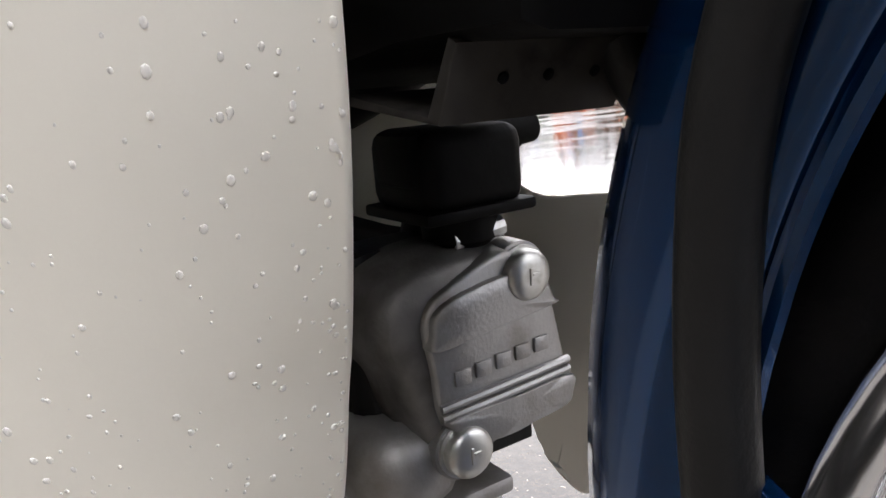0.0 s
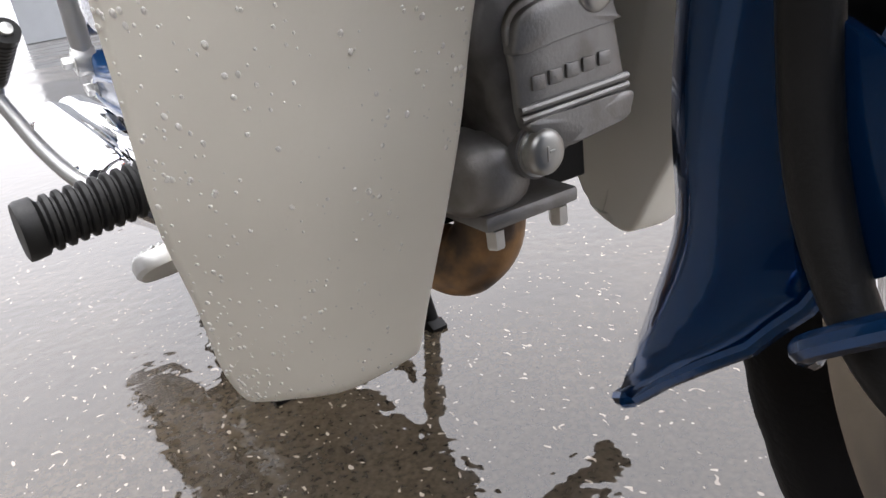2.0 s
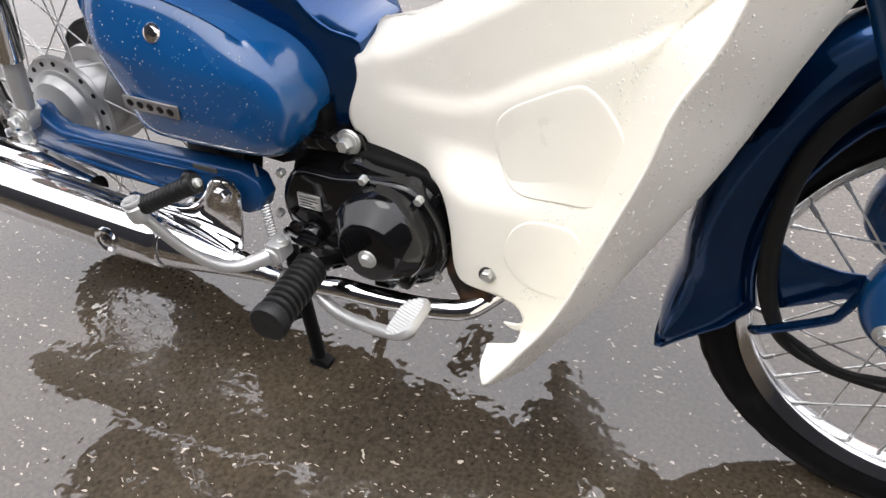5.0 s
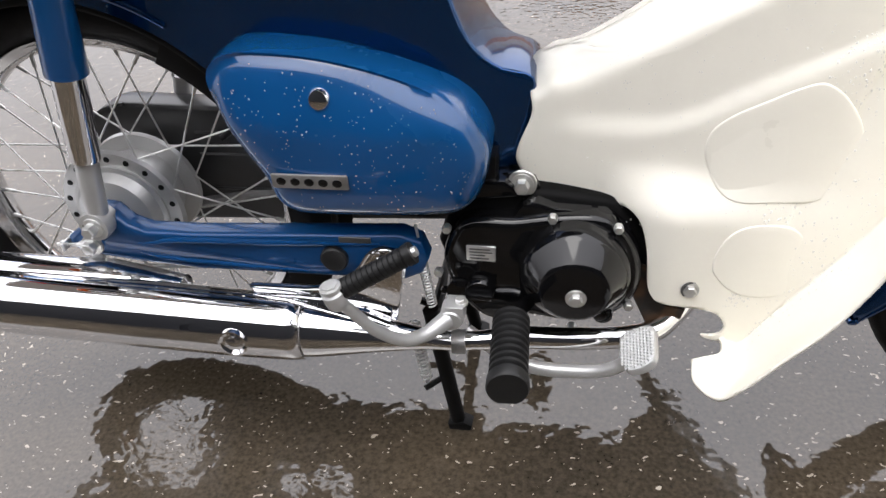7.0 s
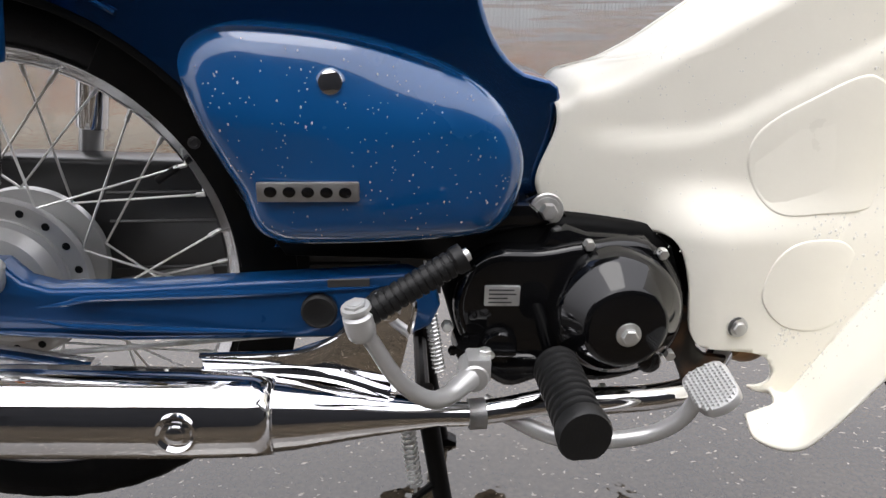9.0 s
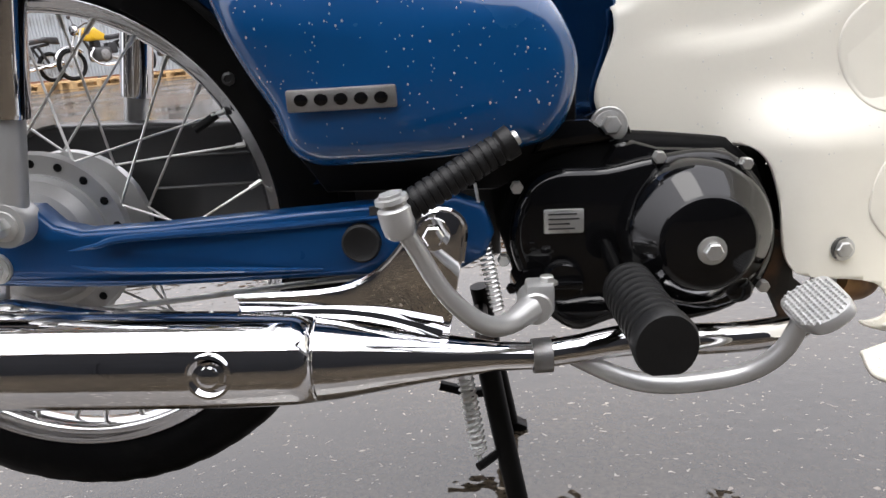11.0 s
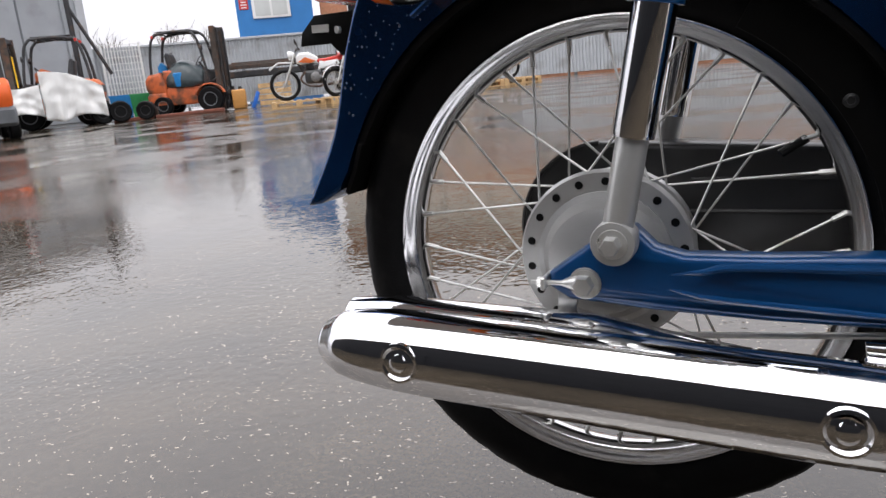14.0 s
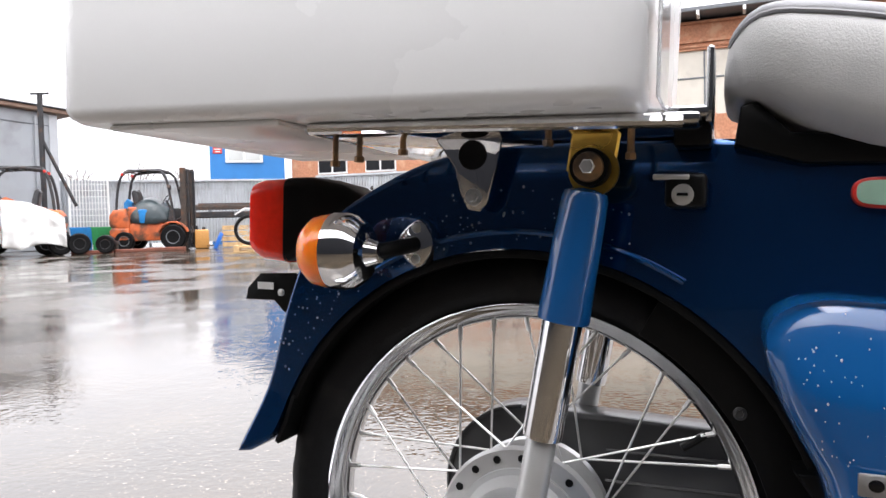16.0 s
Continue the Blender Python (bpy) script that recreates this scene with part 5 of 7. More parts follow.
# front fork, link and mudguard
def front_end():
    out = [(p.x, p.y) for p in closed_spline([(1.035, 0.61, 0), (1.064, 0.555, 0), (1.095, 0.495, 0), (1.117, 0.447, 0), (1.129, 0.414, 0), (1.115, 0.384, 0), (1.110, 0.356, 0), (1.116, 0.329, 0), (1.140, 0.305, 0), (1.181, 0.293, 0), (1.225, 0.300, 0), (1.268, 0.312, 0), (1.268, 0.345, 0), (1.235, 0.43, 0), (1.185, 0.53, 0), (1.135, 0.62, 0), (1.085, 0.70, 0), (0.990, 0.695, 0)], 72)]
    fk = part("fork_leg", prism(out, -0.100, -0.056, 0.019, 5), BLUE_PLASTIC, bike, "blue moulded front fork cover")
    part("link_bolt", hexbolt((1.138, -0.100, 0.331), (0, -1, 0), 0.0072, True, 0.008), STEEL, fk, "steel flange bolt")
    part("fork_plug", lathe([(0, 0.008), (0.003, 0.007), (0.004, 0)], (1.096, -0.100, 0.562), (0, -1, 0), 18), RUBBER, fk)
    part("rubber_grommet", lathe([(0, 0.030), (0.006, 0.029), (0.008, 0.024), (0.009, 0)], (1.070, -0.099, 0.640), (0, -1, 0), 28), RUBBER, fk, "black rubber grommet")
    part("fork_cover", prism([(1.17, 0.56), (1.20, 0.50), (1.25, 0.50), (1.25, 0.60), (1.16, 0.66), (1.13, 0.64)], -0.108, -0.09, 0.008), BLUE, fk)
    fk.matrix_basis = Matrix.Translation(FRONT)
    mirrored(fk).matrix_basis = Matrix.Translation(FRONT)
    # mudguard: a deep rounded trough round the wheel, flared at its tail
    cx, cz = 1.228, 0.294
    bm = bmesh.new()
    rings = []
    n = 56
    for k in range(n):
        deg = 60 + 137.5 * k / (n - 1)
        a = radians(deg)
        tail = smoothstep((deg - 176) / 21.5) ** 1.3
        crown = float(np.interp(deg, (60, 100, 128, 140, 153, 165, 180, 199), (0.360, 0.355, 0.338, 0.320, 0.304, 0.291, 0.280, 0.278))) + 0.022 * tail
        hw = 0.050 + 0.014 * tail
        low = float(np.interp(deg, (60, 127, 150, 183.5, 190.5, 197.5), (0.266, 0.260, 0.232, 0.198, 0.226, 0.288)))
        deep = crown - low
        ring = []
        for y, r in ((-hw, low), (-hw - 0.003, low + 0.32 * deep), (-hw - 0.002, low + 0.63 * deep), (-hw * 0.86, low + 0.83 * deep), (-hw * 0.62, low + 0.94 * deep), (-hw * 0.32, low + 0.99 * deep), (0, crown + 0.001), (hw * 0.32, low + 0.99 * deep), (hw * 0.62, low + 0.94 * deep), (hw * 0.86, low + 0.83 * deep), (hw + 0.002, low + 0.63 * deep), (hw + 0.003, low + 0.32 * deep), (hw, low)):
            ring.append(Vector((cx + r * math.cos(a), y, cz + r * math.sin(a))))
        rings.append(ring)
    bridge(bm, rings, False, False)
    g = thick(part("front_mudguard", bm, BLUE, bike, "glossy blue deep front mudguard", 60), 0.002)
    edge = [r[0] for r in rings[6:]]
    part("mudguard_edge", tube(edge, 0.0035, len(edge), 8, None, False), BLUE, g)
    part("mudguard_edge", tube([r[-1] for r in rings[6:]], 0.0035, len(edge), 8, None, False), BLUE, g)
    part("tail_bead", tube(rings[-1], 0.004, 13, 8, None, False), BLUE, g)
    hose = [(1.150, -0.070, 0.640), (1.100, -0.068, 0.582), (1.066, -0.068, 0.538), (1.043, -0.068, 0.502), (1.029, -0.068, 0.462), (1.025, -0.068, 0.415), (1.027, -0.068, 0.370), (1.034, -0.070, 0.328), (1.048, -0.072, 0.293), (1.068, -0.072, 0.266), (1.103, -0.072, 0.250), (1.149, -0.072, 0.244), (1.197, -0.072, 0.247), (1.236, -0.074, 0.257)]
    part("brake_hose", tube(hose, [0.0095] * 8 + [0.0085, 0.007, 0.006, 0.0055, 0.0055, 0.0055], 80, 12), RUBBER, g, "black rubber brake cable sleeve")
    part("meter_cable", tube([(1.066, -0.072, 0.274), (1.118, -0.074, 0.251), (1.158, -0.074, 0.253), (1.178, -0.074, 0.262)], 0.004, 30, 8), RUBBER, g, "thin black cable")
    part("mudguard_stay", tube([(1.034, -0.066, 0.266), (1.043, -0.080, 0.280), (1.092, -0.084, 0.316), (1.102, -0.084, 0.331), (1.110, -0.080, 0.350)], 0.005, 24, 10), BLUE, g, "blue wire stay")
    part("stay_plate", prism([(1.048, 0.298), (1.031, 0.378), (1.056, 0.364), (1.09, 0.360), (1.125, 0.364), (1.125, 0.335), (1.102, 0.332)], -0.066, -0.060, 0.001), BLUE, g)
    g.matrix_basis = Matrix.Translation(FRONT)
    return g


front_end()


# ---- rear lamps, rack, seat ----
def loft_rect(stations, seg=6):
    """A rounded box body along x: stations of (x, y half width, z low, z high, corner radius)."""
    rings = []
    for x, hw, z0, z1, r in stations:
        ring = []
        for cy, cz, a0 in ((hw - r, z1 - r, 0), (-hw + r, z1 - r, 90), (-hw + r, z0 + r, 180), (hw - r, z0 + r, 270)):
            for k in range(seg + 1):
                a = radians(a0 + 90 * k / seg)
                ring.append(Vector((x, cy + r * math.cos(a), cz + r * math.sin(a))))
        rings.append(ring)
    return bridge(bmesh.new(), rings)


def tail_lamp():
    t = thing("tail_lamp", "", "", Matrix.Translation((0.014, 0, -0.014)))
    t.parent = bike
    part("lamp_base", loft_rect([(-0.185, 0.030, 0.600, 0.632, 0.010), (-0.225, 0.036, 0.598, 0.654, 0.012), (-0.265, 0.044, 0.582, 0.663, 0.014), (-0.292, 0.047, 0.566, 0.662, 0.012)]), BLACK_SATIN, t, "black plastic lamp housing")
    part("lens", loft_rect([(-0.290, 0.046, 0.566, 0.661, 0.012), (-0.325, 0.045, 0.568, 0.660, 0.016), (-0.340, 0.042, 0.575, 0.657, 0.018), (-0.346, 0.034, 0.586, 0.648, 0.02)]), RED_LENS, t, "ribbed red lamp lens")
    return t


tail_lamp()


def indicator():
    i = thing("indicator", "", "", Matrix.Translation((0.006, 0, -0.009)))
    i.parent = bike
    part("lens", lathe([(-0.004, 0.0352), (0.010, 0.0362), (0.024, 0.034), (0.033, 0.027), (0.039, 0.016), (0.041, 0)], (-0.169, -0.122, 0.580), (-1, 0, 0), 36), ORANGE_LENS, i, "amber indicator lens")
    part("shell", lathe([(0.0, 0.0365), (0.001, 0.0378), (0.014, 0.0375), (0.024, 0.0345), (0.033, 0.027), (0.036, 0.014), (0.048, 0.010), (0.048, 0)], (-0.174, -0.122, 0.580), (1, 0, 0), 36), CHROME, i, "chrome indicator shell")
    part("stem", tube([(-0.134, -0.121, 0.580), (-0.122, -0.106, 0.583), (-0.110, -0.076, 0.588)], 0.008, 10, 12), BLACK_SATIN, i)
    out = [(p.x, p.y) for p in closed_spline([(-0.130, 0.588, 0), (-0.108, 0.613, 0), (-0.092, 0.598, 0), (-0.092, 0.580, 0), (-0.108, 0.564, 0)], 24)]
    part("base", prism(out, -0.078, -0.050, 0.004), CHROME, i, "chrome diamond base plate")
    for x, z in ((-0.108, 0.604), (-0.108, 0.573)):
        part("screw", lathe([(0, 0.005), (0.002, 0.0045), (0.003, 0)], (x, -0.078, z), (0, -1, 0), 12), STEEL, i)
    return i


right_ind = indicator()
left_ind = thing("indicator", "", "", Matrix.Translation((0.006, 0, -0.009)))
left_ind.parent = bike
for child in right_ind.children:
    mirrored(child, left_ind)
pb = part("plate_bracket", prism([(-0.328, 0.508), (-0.325, 0.522), (-0.308, 0.539), (-0.262, 0.541), (-0.262, 0.498), (-0.276, 0.496), (-0.290, 0.509)], -0.045, -0.041, 0.001), BLACK_SATIN, bike, "black number plate bracket")
mirrored(pb)
part("bracket_slot", prism([(-0.311, 0.521), (-0.311, 0.529), (-0.290, 0.529), (-0.290, 0.521)], -0.0465, -0.0455, 0.0), FRAME_WHITE, pb)
part("plate_bolt", hexbolt((-0.264, -0.067, 0.521), (-0.2, -1, 0), 0.004, False), STEEL, bike)

# luggage rack
rack = thing("luggage_rack", "", "", Matrix.Translation((0, 0, -0.010)))
rack.parent = bike
part("rack_plate", box((-0.008, 0, 0.6965), (0.346, 0.304, 0.010), 0.0035, 2), CHROME, rack, "chrome luggage rack plate")
for y in (-0.150, 0.150):
    part("rack_rail", tube([(-0.182, y, 0.696), (0.152, y, 0.694)], 0.0055, 2, 10, None, False), CHROME, rack, "chrome side rail")
part("rack_rail", tube([(-0.182, -0.15, 0.696), (-0.182, 0.15, 0.696)], 0.0055, 2, 10, None, False), CHROME, rack)
part("grab_plate", box((0.148, -0.02, 0.706), (0.050, 0.20, 0.010), 0.003, 2), CHROME, rack, "bent chrome grab plate")
part("grab_upright", box((0.170, -0.02, 0.728), (0.006, 0.20, 0.062), 0.0025, 2), CHROME, rack, "chrome upright plate")
part("rack_support", box((0.157, -0.085, 0.690), (0.030, 0.03, 0.020), 0.003, 2), BLACK_SATIN, rack)
out = [(-0.085, 0.697), (-0.012, 0.697), (-0.018, 0.665), (-0.026, 0.630), (-0.034, 0.622), (-0.046, 0.624), (-0.054, 0.640), (-0.060, 0.664)]
br = part("rack_bracket", prism(out, -0.086, -0.080, 0.002), CHROME, rack, "pressed chrome rack bracket")
part("bracket_hole", lathe([(0, 0.0145), (0.0012, 0.0135), (0.0013, 0)], (-0.042, -0.0862, 0.676), (0, -1, 0), 22), BLACK_SATIN, br)
part("bracket_bolt", hexbolt((-0.040, -0.086, 0.636), (0, -1, 0), 0.0055, True), STEEL, br)
for x, y, L in ((-0.170, -0.122, 0.034), (-0.144, -0.122, 0.030), (-0.106, -0.105, 0.022), (0.040, -0.125, 0.018), (0.110, -0.125, 0.030)):
    bm = tube([(x, y, 0.697), (x, y, 0.697 - L)], 0.0030, 2, 8, None, False)
    lathe([(0, 0.0048), (0.005, 0.0048), (0.006, 0.003)], (x, y, 0.697 - L), (0, 0, 1), 6, bm)
    part("rack_stud", bm, RUST, rack, "rusty threaded stud")

# seat lock and reflector on the body flank
lock = part("seat_lock", box((0.152, -0.078, 0.645), (0.034, 0.048, 0.030), 0.005, 3), BLACK_SATIN, bike, "black helmet lock", m=Matrix.Translation((0.001, 0, -0.012)))
part("lock_barrel", lathe([(0, 0.009), (0.004, 0.009), (0.0045, 0)], (0.150, -0.102, 0.641), (0, -1, -0.1), 22), STEEL, lock)
part("key_slot", box((0.150, -0.107, 0.641), (0.009, 0.0012, 0.0025), 0, 1), BLACK, lock)
part("lock_latch", box((0.140, -0.098, 0.656), (0.030, 0.010, 0.005), 0.0015, 2), STEEL, lock)
rf = part("reflector", prism([(p.x, p.y) for p in closed_spline([(0.283, 0.645, 0), (0.292, 0.656, 0), (0.33, 0.656, 0), (0.341, 0.645, 0), (0.33, 0.633, 0), (0.292, 0.633, 0)], 28)], -0.086, -0.066, 0.002), RED, bike, "small badge with a red border", m=Matrix.Translation((-0.004, 0, -0.012)))
part("badge_face", prism([(p.x, p.y) for p in closed_spline([(0.286, 0.645, 0), (0.293, 0.6535, 0), (0.33, 0.6535, 0), (0.338, 0.645, 0), (0.33, 0.6355, 0), (0.293, 0.6355, 0)], 28)], -0.0872, -0.0855, 0.0005), mat("pale_green_badge", (0.35, 0.55, 0.42), 0.3, 0.2), rf)
part("badge_mark", box((0.318, -0.0878, 0.646), (0.006, 0.001, 0.012), 0, 1), GUNMETAL, rf)


def saddle():
    s = thing("seat", "", "", Matrix.Translation((-0.006, 0, -0.018)))
    s.parent = bike
    rings = []
    n = 30
    st = [(0.186, 0.030, 0.745, 0.765), (0.192, 0.085, 0.728, 0.788), (0.215, 0.118, 0.722, 0.806), (0.26, 0.128, 0.697, 0.806), (0.33, 0.130, 0.678, 0.796), (0.45, 0.125, 0.678, 0.790), (0.55, 0.100, 0.676, 0.794), (0.64, 0.060, 0.674, 0.788), (0.665, 0.02, 0.690, 0.765)]
    for x, hw, z0, z1 in st:
        ring = []
        for k in range(28):
            a = 2 * math.pi * k / 28
            c, sn = math.cos(a), math.sin(a)
            e = 0.55
            ring.append(Vector((x, hw * abs(c) ** e * (1 if c > 0 else -1) * (1.0 if sn > 0 else 0.97), (z0 + z1) / 2 + (z1 - z0) / 2 * abs(sn) ** e * (1 if sn > 0 else -1))))
        rings.append(ring)
    dense = []
    for i in range(28):
        dense.append(spline([r[i] for r in rings], n))
    rings = [[dense[i][k] for i in range(28)] for k in range(n)]
    part("seat_skirt", bridge(bmesh.new(), rings), GREY_VINYL, s, "light grey vinyl seat side", 60)
    top = []
    for r in rings[3:-1]:
        top.append([p + Vector((0, 0, 0.0015)) for p in r[2:13]])
    bm = bridge(bmesh.new(), top, False, False)
    thick(part("seat_top", bm, DARK_VINYL, s, "darker grey vinyl seat top", 60), 0.002)
    part("seat_piping", tube([r[12] + Vector((0, -0.001, 0)) for r in rings[3:-1]], 0.0022, n - 4, 6, None, False), DARK_VINYL, s)
    part("seat_base", prism([(0.196, 0.690), (0.200, 0.722), (0.212, 0.726), (0.24, 0.700), (0.60, 0.684), (0.60, 0.676), (0.25, 0.674)], -0.085, 0.085, 0.004), BLACK_SATIN, s, "black seat base")
    return s


saddle()

# ---- the storage box on the rack ----
crate = thing("storage_box", "large glossy white plastic delivery box bolted on the chrome rack", "storage box", LEAN @ Matrix.Translation((0.003, 0, -0.011)))
bm = bmesh.new()
rings = []
for z, g in ((0.703, -0.022), (0.7035, -0.010), (0.708, -0.003), (0.716, 0.0), (0.80, 0.001), (1.10, 0.006)):
    ring = []
    x0, x1, hw, r = -0.448 - g, 0.122 + g, 0.208 + g, 0.035
    for cx, cy, a0 in ((x1 - r, hw - r, 0), (x0 + r, hw - r, 90), (x0 + r, -hw + r, 180), (x1 - r, -hw + r, 270)):
        for k in range(9):
            a = radians(a0 + 90 * k / 8)
            ring.append(Vector((cx + r * math.cos(a), cy + r * math.sin(a), z)))
    rings.append(ring)
bridge(bm, rings)
part("box_body", bm, WHITE_BOX, crate, "", 60)
part("box_lid", loft_rect([(-0.462, 0.21, 1.10, 1.16, 0.02), (-0.455, 0.216, 1.098, 1.17, 0.03), (0.125, 0.216, 1.098, 1.17, 0.03), (0.135, 0.21, 1.10, 1.16, 0.02)]), WHITE_BOX, crate)
part("base_rib", box((-0.30, 0, 0.700), (0.20, 0.36, 0.006), 0.003, 2), WHITE_BOX, crate)


part("plastic_flap", box((0.134, -0.165, 0.78), (0.003, 0.075, 0.150), 0.001, 1), CLEAR_SHEET, crate, "strip of clear plastic film")


# ---- the yard beyond ----
def simple_wheel(parent, c, r, w, axis=(0, 1, 0), name="wheel", rimmat=None):
    """A solid industrial tyre on a dished steel rim with wheel nuts."""
    c, ax = Vector(c), Vector(axis)
    h = w / 2
    t = part(name, lathe([(-h * 0.75, r * 0.52), (-h * 0.95, r * 0.56), (-h, r * 0.72), (-h, r * 0.90), (-h * 0.7, r), (h * 0.7, r), (h, r * 0.90), (h, r * 0.72), (h * 0.95, r * 0.56), (h * 0.75, r * 0.52)], c, ax, 32), TYRE, parent)
    part("rim", lathe([(-h * 0.70, 0), (-h * 0.70, r * 0.16), (-h * 0.35, r * 0.20), (-h * 0.25, r * 0.40), (-h * 0.90, r * 0.50), (-h * 0.90, r * 0.55), (h * 0.90, r * 0.55), (h * 0.90, r * 0.50), (h * 0.25, r * 0.40), (h * 0.35, r * 0.20), (h * 0.70, r * 0.16), (h * 0.70, 0)], c, ax, 28), rimmat or MGREY, t)
    return t


def forklift(label, m, paint, back, lower=None, rear_view=False):
    """A counterbalance truck 2.1 m high, mast towards +x."""
    lower = lower or paint
    f = thing("forklift", label, "forklift", m, "forklifts in the yard")
    part("chassis", prism([(-0.80, 0.30), (-0.80, 0.66), (-0.40, 0.74), (0.18, 0.70), (0.26, 0.52), (0.62, 0.50), (0.66, 0.34), (0.3, 0.24), (-0.6, 0.24)], -0.46, 0.46, 0.04, 3), paint, f, "painted steel chassis")
    side = [(-1.10, 0.56), (-1.17, 0.70), (-1.16, 0.92), (-1.06, 1.06), (-0.74, 1.10), (-0.64, 0.84), (-0.64, 0.52)]
    part("counterweight", prism(side, -0.52, 0.52, 0.09, 4), back, f, "rounded cast counterweight")
    part("lower_weight", prism([(-1.14, 0.30), (-1.16, 0.52), (-1.08, 0.60), (-0.64, 0.58), (-0.64, 0.24), (-1.04, 0.24)], -0.54, 0.54, 0.06, 3), lower, f, "lower counterweight block")
    part("tow_pin", box((-1.16, 0, 0.46), (0.12, 0.14, 0.16), 0.03, 2), DARK, f)
    vent = part("radiator_grille", box((-1.165, 0, 0.83), (0.03, 0.62, 0.17), 0.012, 2), DARK, f, "black radiator grille")
    for k in range(4):
        part("grille_slat", box((-1.182, 0, 0.77 + 0.04 * k), (0.012, 0.58, 0.012), 0.002, 1), MGREY, vent)
    if rear_view:
        bm = bmesh.new()
        for k in range(6):
            box((-1.172, -0.33 + 0.13 * k, 0.985), (0.012, 0.085, 0.06), 0.006, 1, bm=bm)
        part("name_marks", bm, FRAME_WHITE, f, "white bars on the counterweight")
    part("engine_hood", prism([(-0.76, 1.04), (-0.70, 1.14), (-0.22, 1.12), (-0.12, 0.98), (-0.12, 0.72), (-0.76, 0.72)], -0.40, 0.40, 0.05, 3), DARK if rear_view else paint, f)
    part("driver_seat", prism([(-0.60, 1.12), (-0.66, 1.52), (-0.60, 1.58), (-0.54, 1.54), (-0.46, 1.24), (-0.16, 1.22), (-0.14, 1.12)], -0.24, 0.24, 0.04, 3), DARK, f, "black driver's seat")
    part("steering_wheel", tube([(0.17 + 0.08 * math.cos(a), 0.17 * math.sin(a), 1.30 + 0.14 * math.cos(a)) for a in (2 * math.pi * k / 20 for k in range(21))], 0.014, 21, 6, None, False), DARK, f)
    part("steering_column", tube([(0.40, 0, 0.86), (0.17, 0, 1.30)], 0.03, 3, 8), DARK, f)
    part("dashboard", prism([(0.30, 0.66), (0.36, 1.04), (0.46, 1.08), (0.52, 0.98), (0.54, 0.62)], -0.42, 0.42, 0.03, 2), DARK, f)
    for y in (-0.44, 0.44):
        part("guard_post", tube([(-0.98, y, 1.02), (-0.94, y, 1.45), (-0.86, y * 0.96, 1.85), (-0.74, y * 0.94, 2.03)], 0.036, 12, 8), DARK, f)
        part("guard_post", tube([(0.50, y, 0.68), (0.44, y, 1.20), (0.32, y * 0.96, 1.85), (0.18, y * 0.94, 2.05)], 0.034, 12, 8), DARK, f)
        part("roof_rail", tube([(-0.74, y * 0.94, 2.03), (-0.30, y * 0.94, 2.08), (0.18, y * 0.94, 2.05)], 0.034, 10, 8), DARK, f)
        rail = part("mast_rail", prism([(0.66, 0.06), (0.66, 2.14), (0.80, 2.14), (0.80, 0.06)], y * 0.86 - 0.045, y * 0.86 + 0.045, 0.01, 1), RUSTY, f, "dark rusty mast rail")
        part("inner_rail", box((0.80, y * 0.66, 1.06), (0.09, 0.07, 2.06), 0.01, 1), DARK, rail)
        part("tilt_cylinder", tube([(0.30, y * 0.80, 0.60), (0.68, y * 0.80, 0.86)], 0.03, 2, 8, None, False), DARK, f)
        part("fork", prism([(0.86, 0.60), (0.91, 0.60), (0.91, 0.10), (1.30, 0.08), (1.30, 0.05), (0.86, 0.045)], y * 0.55 - 0.05, y * 0.55 + 0.05, 0.006), DARK, f)
        simple_wheel(f, (0.48, y * 1.10, 0.33), 0.33, 0.22)
        simple_wheel(f, (-0.78, y * 1.06, 0.25), 0.25, 0.18)
        part("wheel_arch", prism(arc(0.48, 0.33, 0.41, 20, 160, 10) + arc(0.48, 0.33, 0.37, 160, 20, 10), y * 1.10 - 0.10, y * 1.10 + 0.10, 0.006), paint, f)
        part("front_light", lathe([(0, 0.06), (0.06, 0.07), (0.07, 0.055), (0.07, 0)], (0.36, y * 0.98, 1.62), (1, 0, 0), 16), DARK, f)
        part("tail_light", box((-0.80, y * 0.86, 1.985), (0.06, 0.20, 0.07), 0.012, 2), RED, f, "red rear lamp")
    for x in (-0.74, -0.50, -0.26, -0.02, 0.18):
        part("roof_bar", tube([(x, -0.41, 2.06), (x, 0.41, 2.06)], 0.022, 2, 6, None, False), DARK, f)
    part("roof_sheet", box((-0.28, 0, 2.10), (0.86, 0.84, 0.025), 0.01, 1), DARK, f, "dark roof sheet")
    for z in (0.30, 1.15, 2.08):
        part("mast_beam", box((0.72, 0, z), (0.06, 0.76, 0.10), 0.01, 1), DARK, f)
    part("carriage", box((0.88, 0, 0.46), (0.05, 0.84, 0.10), 0.01, 1), DARK, f)
    part("carriage", box((0.88, 0, 0.20), (0.05, 0.84, 0.10), 0.01, 1), DARK, f)
    for y in (-0.12, 0.12):
        part("lift_cylinder", tube([(0.76, y, 0.15), (0.76, y, 1.98)], 0.035, 2, 10, None, False), DARK, f)
        part("lift_chain", tube([(0.82, y * 0.5, 0.40), (0.82, y * 0.5, 2.02)], 0.014, 2, 6, None, False), RUSTY, f)
    part("hydraulic_hose", tube([(0.60, 0.30, 0.60), (0.62, 0.28, 1.30), (0.68, 0.26, 1.95)], 0.018, 10, 6), RUBBER, f)
    return f


